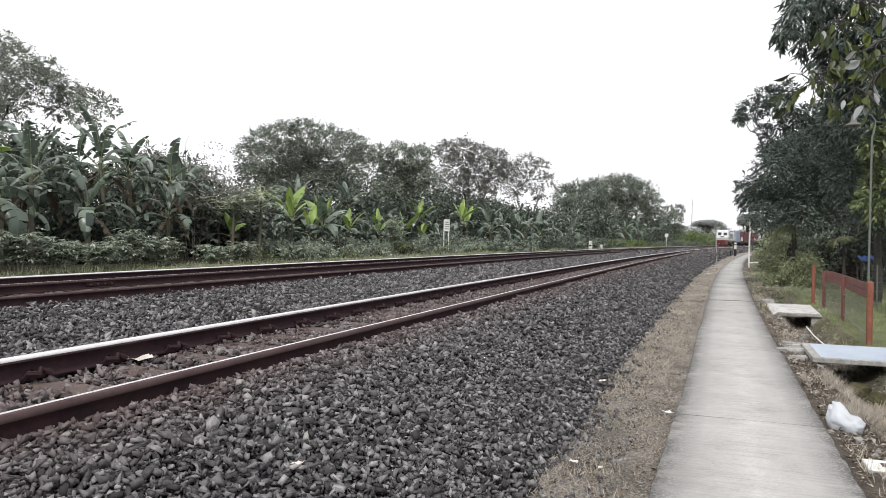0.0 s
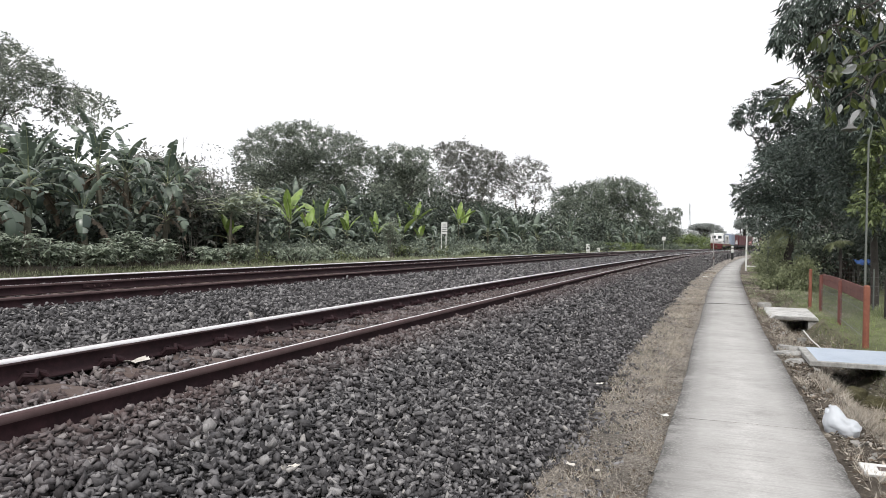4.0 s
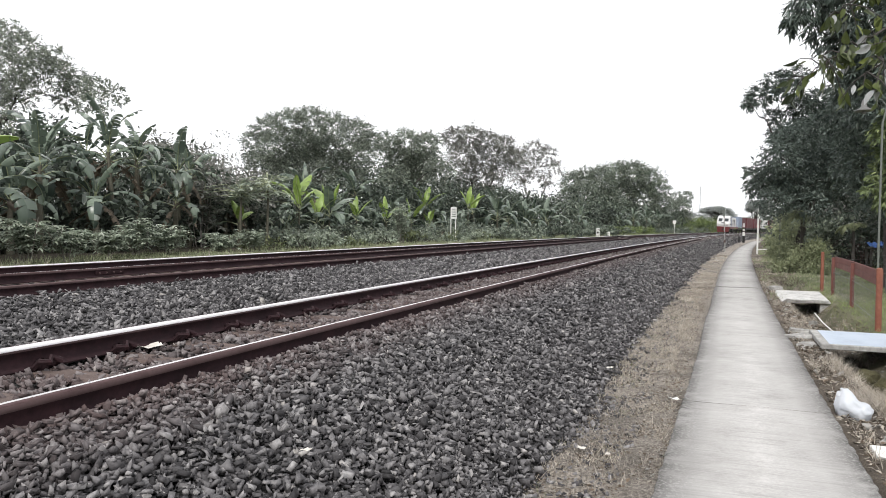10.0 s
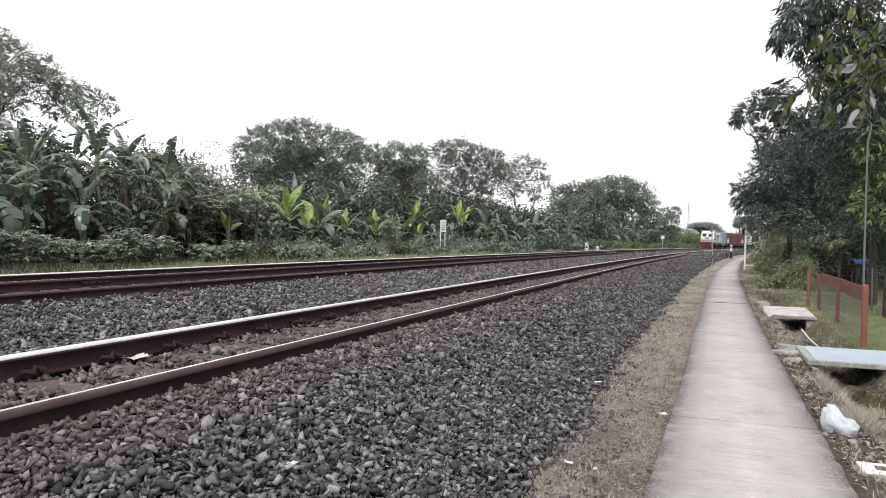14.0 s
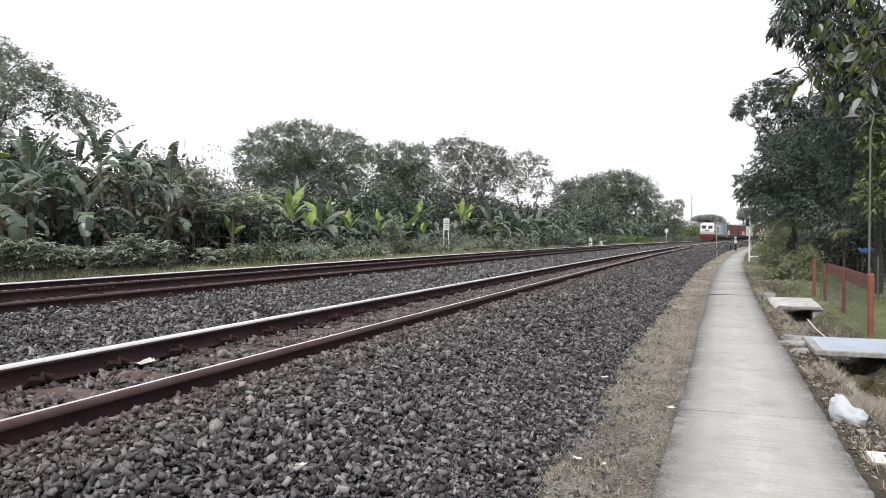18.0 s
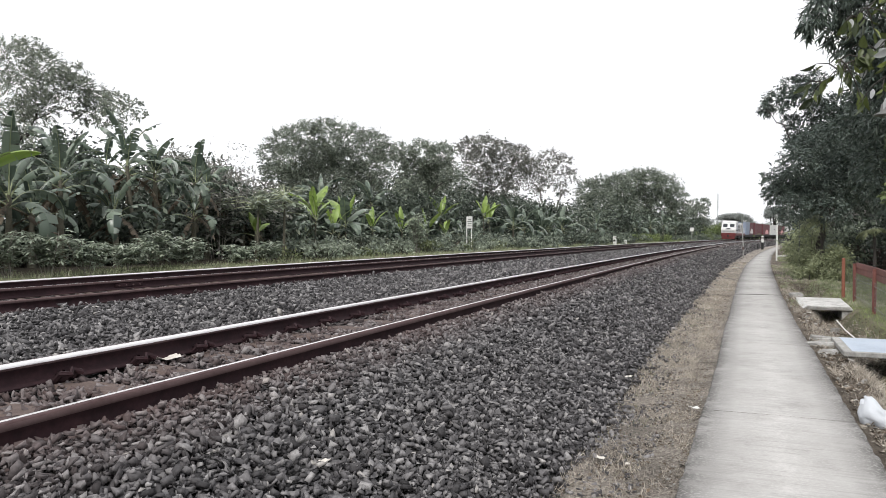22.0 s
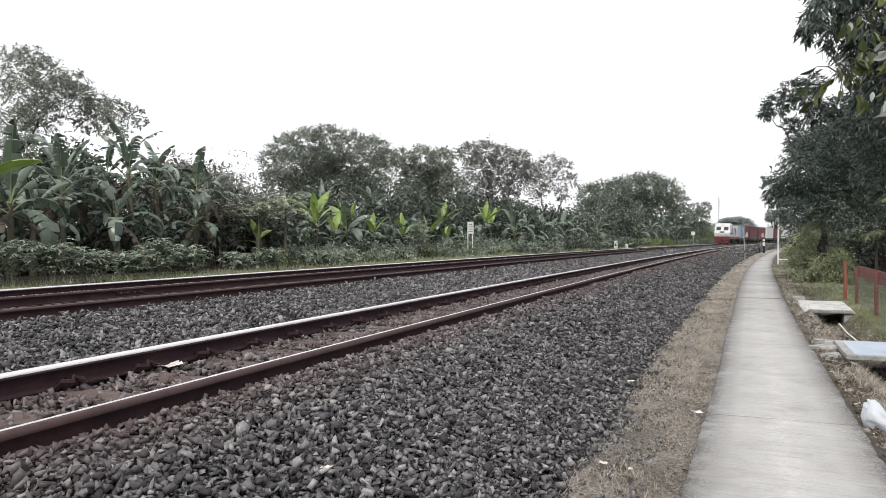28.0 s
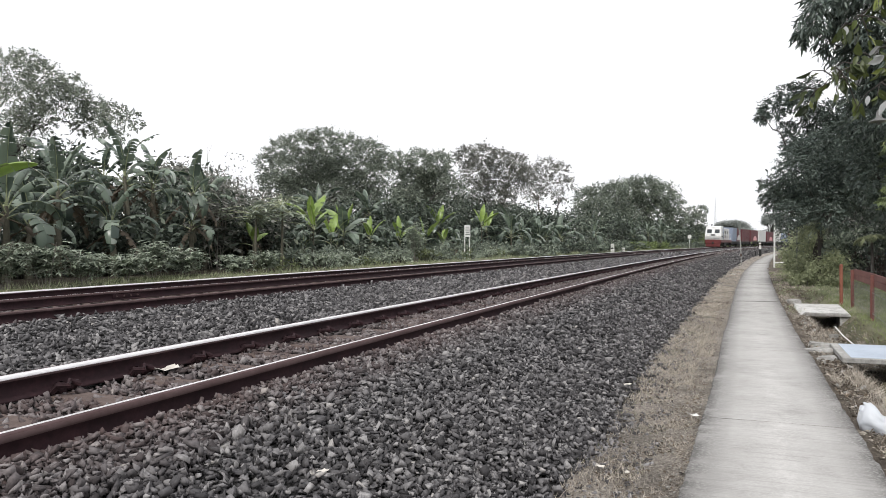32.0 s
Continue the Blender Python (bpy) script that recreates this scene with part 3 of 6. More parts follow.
LEAF_BUSH = foliage("cassava_leaves", (0.17, 0.205, 0.16), (0.38, 0.43, 0.335), (0.5, 0.535, 0.45), through_light=0.25)
# green darkened so that the deep shade inside the thicket is in the colour
LEAF_SHRUB = foliage("shade_darkened_shrub_leaves", (0.026, 0.036, 0.03), (0.1, 0.124, 0.095), (0.24, 0.27, 0.2), through_light=0.2)
LEAF_WEED = foliage("weed_leaves", (0.1, 0.122, 0.062), (0.215, 0.248, 0.125), (0.33, 0.345, 0.2), through_light=0.3)
LEAF_BRIGHT = foliage("bright_weeds", (0.11, 0.145, 0.055), (0.21, 0.265, 0.105), (0.31, 0.35, 0.18), through_light=0.3)
LEAF_DRY = foliage("dry_grass", (0.25, 0.222, 0.185), (0.54, 0.485, 0.415), (0.7, 0.655, 0.58), rough=0.8, through_light=0.2)
LEAF_BROWN = foliage("fallen_leaves", (0.07, 0.05, 0.035), (0.16, 0.12, 0.085), (0.26, 0.23, 0.19), rough=0.8, through_light=0.1)

# aerial haze painted into the leaf colour: pale and greyish for far trees
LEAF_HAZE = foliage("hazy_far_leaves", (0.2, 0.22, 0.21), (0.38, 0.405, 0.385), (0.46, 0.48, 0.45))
LEAF_OLIVE = foliage("olive_shrub_leaves", (0.18, 0.205, 0.118), (0.385, 0.42, 0.255), (0.5, 0.52, 0.36), through_light=0.35)


def banana_material(name, dark, light, pale):
    m = foliage(name, dark, light, pale, rough=0.32, through_light=0.25)
    bsdf(m).inputs["Specular IOR Level"].default_value = 0.5
    return m


# the last, palest stop paints sky sheen onto some leaf ribbons
BANANA = banana_material("banana_leaf", (0.035, 0.055, 0.044), (0.2, 0.25, 0.19), (0.56, 0.59, 0.56))
BANANA_YOUNG = banana_material("young_banana_leaf", (0.15, 0.23, 0.05), (0.27, 0.38, 0.09), (0.4, 0.48, 0.17))
BANANA_DEAD = foliage("dead_banana_leaf", (0.06, 0.048, 0.035), (0.16, 0.13, 0.095), (0.26, 0.22, 0.17), rough=0.8, through_light=0.15)
BANANA_RIB = material("banana_rib", (0.3, 0.33, 0.2), 0.5)
BANANA_STEM = speckled("banana_stem", [(0.045, 0.042, 0.033), (0.09, 0.085, 0.062), (0.15, 0.14, 0.105)], 4, 0.7, 0.3)


def leaf_cloud(rng, centers, radius, per, size, droop=0.4, flatten=0.7, shape=None):
    """Leaves gathered round twig ends."""
    k = len(centers) * per
    C = np.repeat(centers, per, 0)
    r = np.repeat(radius, per)[:, None]
    O = rng.normal(0, 0.45, (k, 3)) * np.array([1, 1, flatten])
    P = C + O * r
    D = O + rng.normal(0, 0.5, (k, 3)) + np.array([0, 0, -droop])
    N = rng.normal(0, 0.6, (k, 3)) + np.array([0, 0, 1.0])
    L = size[0] * rng.uniform(0.6, 1.35, k)
    return (shape or blades)(P, D, N, L, L * size[1])


def tree(place, label, crown, clumps, per, clump_r, size, mat, trunk_r, seed, forks=5, hollow=0.45, bark=None, droop=0.4, lean=(0, 0), trunk_top=None, group="", name="tree", sprays=0, low=-0.8):
    """crown: centre above the base and radii. Trunk, limbs and twigs reach every tuft of leaves."""
    rng = np.random.default_rng(seed)
    cx, cy, cz, rx, ry, rz = crown
    holder = thing(name, place, label, "tree", group)
    d = rng.normal(0, 1, (clumps, 3))
    d /= np.linalg.norm(d, axis=1)[:, None]
    d[:, 2] = np.where(d[:, 2] < low, -d[:, 2], d[:, 2])
    rad = rng.uniform(hollow ** 3, 1.0, clumps) ** (1 / 3)
    lump = 1 + 0.22 * np.sin(d[:, 0] * 5 + seed) * np.cos(d[:, 1] * 4 + d[:, 2] * 3 + seed * 2)
    E = np.array([cx, cy, cz]) + d * (rad * lump)[:, None] * np.array([rx, ry, rz])
    radius = clump_r * rng.uniform(0.6, 1.3, clumps)
    top = trunk_top if trunk_top else max(0.6, cz - rz * 0.75)
    fork = np.array([lean[0], lean[1], top])
    wig = rng.normal(0, trunk_r * 0.6, (3, 3)) * np.array([1, 1, 0])
    trunk = [((0, 0, -0.2), trunk_r * 1.35), (tuple(fork * 0.3 + wig[0]), trunk_r), (tuple(fork * 0.65 + wig[1]), trunk_r * 0.88), (tuple(fork), trunk_r * 0.78)]
    V, F = tubes([trunk], 9)
    soup("trunk", V, F, bark or BARK, holder, smooth=True)
    dirs = rng.normal(0, 1, (forks, 3)) * np.array([1, 1, 0.25])
    dirs[:, 2] = np.abs(dirs[:, 2]) + 0.25
    dirs /= np.linalg.norm(dirs, axis=1)[:, None]
    paths = []
    owner = np.argmax((E - np.array([cx, cy, cz - rz * 0.6])) / np.array([rx, ry, rz]) @ dirs.T, axis=1)
    for f in range(forks):
        own = np.where(owner == f)[0]
        if not len(own):
            continue
        mean = E[own].mean(0)
        end = fork + (mean - fork) * 0.75
        mid = fork + (end - fork) * 0.5 + rng.normal(0, 0.25, 3)
        r0 = trunk_r * 0.55
        paths.append([(tuple(fork), r0), (tuple(mid), r0 * 0.75), (tuple(end), r0 * 0.45)])
        for e in own:
            u = rng.uniform(0.35, 1.0)
            start = mid + (end - mid) * (u - 0.35) / 0.65
            bend = (start + E[e]) / 2 + rng.normal(0, 0.12 * np.linalg.norm(E[e] - start) + 0.02, 3)
            paths.append([(tuple(start), r0 * 0.3), (tuple(bend), r0 * 0.18), (tuple(E[e]), r0 * 0.06)])
    V, F = tubes(paths, 5)
    soup("branchwork", V, F, bark or BARK, holder, smooth=True)
    shape = fans if len(size) > 2 else None
    V, F = leaf_cloud(rng, E, radius, per, size, droop, shape=shape)
    if sprays:
        s = E[rng.integers(0, clumps, sprays)] + rng.normal(0, 1, (sprays, 3)) * np.array([rx, ry, rz]) * 0.08
        V2, F2 = leaf_cloud(rng, s, np.full(sprays, clump_r * 0.5), max(6, per // 6), size, droop, shape=shape)
        V, F = np.concatenate([V, V2]), np.concatenate([F, F2 + len(V)])
    soup("crown", V, F, mat, holder)
    return holder


def at_plan(s, n, z=None):
    x, y = plan(s, n)
    return (x, y, float(ground_z(np.array(s), np.array(n))) if z is None else z)


def spray_leaves(rng, P, D, length, count, size, aspect, droop, shape=None):
    """Twigs of leaves: two ranks of leaves along each twig from P along D."""
    k = len(P)
    D = D / (np.linalg.norm(D, axis=1)[:, None] + 1e-9)
    S = np.cross(D, np.array([0, 0, 1.0]) + rng.normal(0, 0.45, (k, 3)))
    S /= np.linalg.norm(S, axis=1)[:, None] + 1e-9
    u = np.tile(np.linspace(0.1, 1.0, count), k) + rng.normal(0, 0.05, k * count)
    side = np.tile(np.where(np.arange(count) % 2, 1.0, -1.0), k)[:, None]
    Dr, Sr = np.repeat(D, count, 0), np.repeat(S, count, 0)
    C = np.repeat(P, count, 0) + Dr * (np.repeat(length, count) * u)[:, None]
    C[:, 2] -= np.repeat(length, count) * u * u * 0.25 * droop
    L = size * rng.uniform(0.65, 1.3, k * count)
    W = Sr * side * 0.8 + Dr * 0.55 + np.array([0, 0, -droop * 0.6]) + rng.normal(0, 0.25, (k * count, 3))
    N = np.array([0, 0, 1.0]) + rng.normal(0, 0.5, (k * count, 3))
    return (shape or blades)(C, W, N, L, L * aspect)


def lobed_tree(place, label, lobes, leaf, mat, trunk_r, seed, fork, cover=1.0, count=9, droop=0.4, bark=None, shape=None, group="trees beyond the tracks", twigs=6, bare=0.0, lean=(0.0, 0.0)):
    """A tree whose limbs divide towards the lobes of its crown (x, y, z and radius of each, from its base); twigs of leaves clothe each lobe."""
    rng = np.random.default_rng(seed)
    holder = thing("tree", place, label, "tree", group)
    size, aspect = leaf
    fk = np.array([lean[0], lean[1], fork])
    wig = rng.normal(0, trunk_r * 0.7, (3, 3)) * np.array([1, 1, 0])
    V, F = tubes([[((0, 0, -0.2), trunk_r * 1.4), (tuple(fk * 0.3 + wig[0]), trunk_r * 1.05), (tuple(fk * 0.65 + wig[1]), trunk_r * 0.92), (tuple(fk), trunk_r * 0.85)]], 9)
    soup("trunk", V, F, bark or BARK, holder, smooth=True)
    nodes = [(fk, trunk_r * 0.75, 0.0)]
    paths, P, D, spray_len = [], [], [], []
    for x, y, z, r in sorted(lobes, key=lambda q: (q[0] - lean[0]) ** 2 + (q[1] - lean[1]) ** 2 + (q[2] - place[2] - fork) ** 2):
        c = np.array([x, y, z - place[2]])
        cost = [np.linalg.norm(c - p) + 0.45 * run for p, _, run in nodes]
        p0, r0, run0 = nodes[int(np.argmin(cost))]
        gap = np.linalg.norm(c - p0)
        pts = [p0 + (c - p0) * u + rng.normal(0, 0.07 * gap + 0.01, 3) * math.sin(math.pi * u) + np.array([0, 0, 0.1 * gap * math.sin(math.pi * u)]) for u in (0, 0.25, 0.5, 0.75, 1.0)]
        rr = [r0 * k for k in (0.8, 0.66, 0.52, 0.4, 0.28)]
        paths.append([(tuple(p), max(0.006, w)) for p, w in zip(pts, rr)])
        nodes += [(pts[i], rr[i], run0 + gap * i / 4) for i in (2, 3, 4)]
        k = max(8, int(cover * 26 * (r / size) ** 2 / count))
        d = rng.normal(0, 1, (k, 3)) + np.array([0, 0, 0.25])
        d /= np.linalg.norm(d, axis=1)[:, None]
        rad = r * rng.uniform(0.12, 1.0, k) ** 0.45 * (1 + 0.16 * np.sin(d[:, 0] * 7 + seed + x) * np.cos(d[:, 2] * 6 + y))
        e = c + d * (rad * 0.82)[:, None] * np.array([1.08, 1.08, 0.85])
        for i in range(min(k, twigs)):
            m = (pts[3] + e[i]) / 2 + rng.normal(0, 0.12 * r, 3)
            paths.append([(tuple(pts[3]), rr[3] * 0.5), (tuple(m), rr[3] * 0.3), (tuple(e[i]), max(0.003, rr[3] * 0.08))])
        keep = rng.uniform(0, 1, k) >= bare
        P.append(e[keep])
        D.append((d + rng.normal(0, 0.45, (k, 3)) + np.array([0, 0, -0.3 * droop]))[keep])
        spray_len.append(np.full(keep.sum(), min(r * 0.55, size * count * 0.42)))
    V, F = tubes(paths, 5)
    soup("branchwork", V, F, bark or BARK, holder, smooth=True)
    V, F = spray_leaves(rng, np.concatenate(P), np.concatenate(D), np.concatenate(spray_len), count, size, aspect, droop, shape)
    soup("crown", V, F, mat, holder)
    return holder


# trees beyond the far side of the line
lobed_tree((-20.21, 30.94, 0.6), "tall spreading tree with feathery grey-green leaves behind banana plants",
           [(2.41, -1.61, 9.15, 0.51), (-0.45, 1.53, 9.51, 1.07), (1.48, 1.16, 9.18, 0.8), (1.9, -1.08, 7.71, 0.94), (2.75, -0.02, 8.19, 0.73), (3.48, -0.22, 8.48, 0.53), (3.29, 0.67, 7.85, 0.79), (3.77, 1.27, 7.68, 0.66),
            (6.08, -1.79, 6.87, 0.53), (6.83, -2.08, 6.69, 0.41), (5.64, 1.48, 6.96, 0.25), (2.01, -0.3, 7.05, 0.82), (-0.1, 1.15, 6.67, 1.13), (2.69, -2.19, 5.58, 0.34), (4.92, -0.24, 6.58, 0.48), (3.32, 0.97, 7.05, 0.55),
            (6.1, -1.19, 6.15, 0.28), (-1.2, 1.96, 5.01, 0.6), (0.65, 1.77, 5.21, 0.3), (-2.6, 0.5, 8.4, 1.1)],
           (0.125, 0.46), LEAF_FEATHER, 0.22, 101, 3.2, 1.45, 11, twigs=9)
lobed_tree((-9.99, 53.38, 0.6), "broad bushy tree with grey-green crown beyond the tracks",
           [(-5.11, 2.28, 7.97, 0.74), (-3.8, 2.24, 8.93, 1.05), (-1.22, -2.22, 8.75, 1.04), (0.35, -2.08, 8.94, 1.04), (1.36, 1.68, 9.07, 1.12), (3.15, 1.18, 8.51, 1.11), (4.17, 0.85, 7.89, 0.85), (-2.51, -0.96, 7.08, 1.15),
            (-0.76, 0.53, 7.47, 1.39), (1.34, 0.53, 7.07, 1.39), (3.47, 0.41, 6.65, 1.26), (-3.46, -1.71, 6.06, 0.89), (-1.82, -0.35, 5.37, 1.16), (0.7, -0.53, 5.22, 1.37), (2.97, 1.12, 4.93, 1.2), (-0.6, 3.4, 7.6, 1.3), (1.6, 3.6, 6.4, 1.3)],
           (0.165, 0.5), LEAF_TREE, 0.24, 103, 2.4, 2.1)
lobed_tree((-3.05, 69.64, 0.6), "dark leafy tree with dense crown beyond the tracks",
           [(-2.57, -1.31, 9.24, 1.18), (-0.79, 0.22, 9.54, 1.31), (1.15, -0.65, 9.24, 1.3), (-1.61, 0.52, 7.71, 1.65), (0.85, 0.63, 7.47, 1.65), (2.27, -2.17, 6.56, 1.37), (-1.93, -2.43, 5.61, 1.37), (0.28, 1.69, 5.49, 1.56), (-0.2, 3.0, 7.4, 1.6)],
           (0.225, 0.5), LEAF_TREE, 0.24, 104, 2.4, 2.2)
THIN = "thin-leaved tree with many bare upright limbs showing"
lobed_tree((4.23, 88.49, 0.6), THIN,
           [(-3.58, -1.58, 12.09, 1.36), (-1.57, -2.38, 12.15, 1.48), (0.55, -0.62, 11.91, 1.38), (2.5, -2.07, 11.08, 1.35), (-2.56, -2.6, 9.84, 1.61), (-0.11, -0.59, 9.37, 1.65), (2.53, 2.51, 9.1, 1.57), (4.02, 1.8, 10.11, 1.13), (-1.75, 1.59, 7.58, 1.41), (1.22, -1.67, 6.91, 1.22)],
           (0.25, 0.5), LEAF_GREY, 0.3, 105, 2.6, 2.0, twigs=14)
lobed_tree((13.55, 110.89, 0.6), "nearly bare grey tree with sparse leaves and open crown",
           [(-2.66, 0.74, 12.42, 1.57), (-0.41, 1.45, 13.73, 1.58), (1.84, 1.77, 12.91, 1.59), (3.32, 2.65, 10.88, 1.24), (0.06, 1.44, 10.76, 1.76), (-2.01, 2.53, 9.5, 1.6), (1.09, -2.83, 8.48, 1.18)],
           (0.27, 0.5), LEAF_GREY, 0.3, 107, 3.0, 1.15, twigs=22, bark=BARK_PALE)
ROUND = "large dense tree with muted green rounded crown"
lobed_tree((24.45, 121.93, 0.6), ROUND,
           [(-3.09, 2.05, 9.26, 1.94), (-0.64, 2.25, 9.97, 2.14), (1.77, -0.1, 9.93, 2.29), (-4.17, -1.67, 6.2, 2.26), (-1.7, -3.5, 6.53, 2.78), (2.57, 1.14, 6.27, 2.89), (-2.0, -2.0, 3.6, 2.4), (1.6, -1.0, 3.4, 2.4)],
           (0.32, 0.5), LEAF_FAR, 0.3, 108, 1.6, 2.2)
lobed_tree((39.15, 148.77, 0.6), ROUND,
           [(-4.53, -1.23, 12.54, 2.89), (-1.38, -2.44, 12.48, 2.86), (2.47, 1.06, 11.6, 2.7), (3.42, -2.99, 9.53, 2.05), (-3.53, 0.25, 8.12, 3.73), (0.82, -0.94, 7.53, 3.7), (4.24, -3.09, 6.34, 2.28), (-2.0, -2.0, 4.0, 3.0), (2.6, -1.5, 4.0, 2.6)],
           (0.39, 0.5), LEAF_FAR, 0.35, 109, 2.2, 2.2)
lobed_tree((53.58, 165.25, 0.5), "small leaning tree with dark rounded top", [(-1.5, -1.09, 8.65, 1.54), (1.66, 1.85, 8.8, 1.44), (-0.31, -1.49, 6.6, 1.8), (-2.15, 0.82, 5.74, 1.56), (0.6, 0.4, 4.2, 1.6)], (0.38, 0.5), LEAF_TREE, 0.25, 112, 2.5, 2.0)
# darker trees behind them, low between the crowns
for s, n, crown, per, tuft, leaf, mat, seed in (
        (52, 36, (0, 0, 4.2, 4.5, 4.0, 3.4), 71, 1.06, (0.352, 0.42), LEAF_SHRUB, 212), (70, 36, (0, 0, 4.2, 4.5, 4.0, 3.4), 57, 1.2, (0.434, 0.42), LEAF_SHRUB, 213), (88, 36, (0, 0, 4.0, 5.0, 4.0, 3.2), 57, 1.2, (0.438, 0.42), LEAF_SHRUB, 214),
        (106, 38, (0, 0, 4.0, 6.0, 4.0, 3.2), 57, 1.2, (0.565, 0.42), LEAF_SHRUB, 215), (36, 34, (0, 0, 3.4, 4.0, 4.0, 2.6), 90, 1.1, (0.32, 0.42), LEAF_GREY, 216), (28, 36, (0, 0, 3.4, 4.0, 4.0, 2.6), 90, 1.1, (0.32, 0.42), LEAF_SHRUB, 217)):
    tree(at_plan(s, n), "low dark tree filling the gap between taller crowns", crown, 90, per, tuft, leaf, mat, 0.2, seed, 6, 0.3, None, 0.4, (0, 0), 1.2, "trees beyond the tracks", sprays=30)
UMBRELLA = "distant rain tree with flat umbrella crown"
LOW = "distant low leafy tree behind the railway"
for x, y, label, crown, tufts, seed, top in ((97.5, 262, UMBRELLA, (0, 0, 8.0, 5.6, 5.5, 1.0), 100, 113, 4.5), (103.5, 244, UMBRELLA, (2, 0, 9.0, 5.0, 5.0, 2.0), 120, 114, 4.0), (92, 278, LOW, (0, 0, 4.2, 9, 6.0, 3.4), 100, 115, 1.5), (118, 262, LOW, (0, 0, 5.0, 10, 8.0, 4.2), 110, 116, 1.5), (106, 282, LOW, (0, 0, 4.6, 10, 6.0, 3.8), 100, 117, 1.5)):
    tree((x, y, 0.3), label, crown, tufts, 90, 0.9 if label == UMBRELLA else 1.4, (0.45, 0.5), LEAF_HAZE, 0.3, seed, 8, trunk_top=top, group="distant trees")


# ---- shrubs and palmate bushes
def palmate(rng, P, size, mat, holder, name="foliage", leaflets=6):
    """Hand-shaped leaves: leaflets spread from one point."""
    k = len(P)
    a = rng.uniform(0, 6.28, k)
    out = []
    tilt = rng.normal(0, 0.25, (k, 2))
    for i in range(leaflets):
        t = a + (i / (leaflets - 1) - 0.5) * 4.4
        D = np.stack([np.cos(t), np.sin(t), -0.25 + tilt[:, 0] * np.cos(t) + tilt[:, 1] * np.sin(t)], -1)
        N = np.stack([rng.normal(0, 0.15, k), rng.normal(0, 0.15, k), np.ones(k)], -1)
        L = size * rng.uniform(0.75, 1.2, k)
        out.append(blades(P, D, N, L, L * 0.3, 0.1))
    V = np.concatenate([o[0] for o in out])
    return soup(name, V, np.arange(len(V)).reshape(-1, 4), mat, holder)


def cassava(place, height, width, leaves, seed, mat=None, label="waist-high leafy green bush with hand-shaped leaves", size=0.17):
    rng = np.random.default_rng(seed)
    holder = thing("bush", place, label, "bush", "bushes along the far track")
    paths, tips = [], []
    for i in range(7):
        a, r = rng.uniform(0, 6.28), width * rng.uniform(0.1, 0.8) * 0.6
        tip = np.array([r * math.cos(a), r * math.sin(a), height * rng.uniform(0.65, 0.98)])
        foot = np.array([tip[0] * 0.3, tip[1] * 0.3, -0.05])
        paths.append([(tuple(foot), 0.018), (tuple((foot + tip) / 2 + rng.normal(0, 0.05, 3)), 0.014), (tuple(tip), 0.008)])
        tips.append(tip)
    V, F = tubes(paths, 5)
    soup("stem", V, F, BARK_PALE, holder)
    tips = np.array(tips)
    which = rng.integers(0, len(tips), leaves)
    u = rng.uniform(0.15, 1, leaves)[:, None] ** 0.6
    P = tips[which] * u + rng.normal(0, 1, (leaves, 3)) * np.array([width * 0.2, width * 0.2, height * 0.06])
    P[:, 2] = np.clip(P[:, 2], 0.05, height)
    palmate(rng, P, size, mat or LEAF_BUSH, holder, "foliage")
    return holder


BUSHES = [(6.2, 14.8, 0.95), (8.0, 14.8, 1.0), (10.0, 14.9, 1.0), (10.9, 14.8, 1.1), (12.0, 15.0, 1.15), (12.9, 14.8, 0.9), (14.2, 14.9, 0.75), (15.3, 15.0, 1.05), (16.4, 14.9, 0.85), (18.8, 15.1, 0.6), (20.4, 15.0, 0.75), (23.4, 15.0, 0.6),
          (25.6, 15.2, 0.6), (32.9, 15.4, 2.0), (34.0, 16.0, 2.2)]
for i, (s, n, h) in enumerate(BUSHES):
    cassava(at_plan(s, n), h, 0.85, 230, 300 + i)


for i, (s, n, h) in enumerate([(21.3, 18.0, 3.1), (22.8, 19.0, 3.5), (24.3, 18.4, 3.2), (23.6, 20.0, 3.9), (26.3, 19.4, 3.3), (25.4, 20.4, 3.8), (28.6, 19.2, 2.8)]):
    cassava(at_plan(s, n), h, 2.0, 130, 340 + i, LEAF_GREY, "tall greyish plant with large hand-shaped leaves", 0.34)


def bare_stems(place, height, count, seed):
    rng = np.random.default_rng(seed)
    holder = thing("bare_shrub", place, "thin nearly leafless upright stems against the sky", "shrub")
    for i in range(count):
        a = np.array([rng.normal(0, 0.5), rng.normal(0, 0.5), 0.0])
        b = a * 1.5 + np.array([0, 0, height * rng.uniform(0.7, 1.05)])
        mid = (a + b) / 2 + rng.normal(0, 0.1, 3)
        paths = [[(tuple(a), 0.022), (tuple(mid), 0.016), (tuple(b), 0.008)]]
        for k in range(4):
            u = rng.uniform(0.5, 0.95)
            c = mid + (b - mid) * (u * 2 - 1 if u > 0.5 else 0)
            paths.append([(tuple(c), 0.008), (tuple(c + rng.normal(0, 0.2, 3) + np.array([0, 0, 0.3])), 0.004)])
        V, F = tubes(paths, 4)
        soup("stem", V, F, BARK_PALE, holder)
    E = np.stack([rng.normal(0, 0.7, 40), rng.normal(0, 0.7, 40), height * rng.uniform(0.55, 1.0, 40)], -1)
    V, F = leaf_cloud(rng, E, np.full(40, 0.2), 6, (0.14, 0.4))
    soup("foliage", V, F, LEAF_GREY, holder)


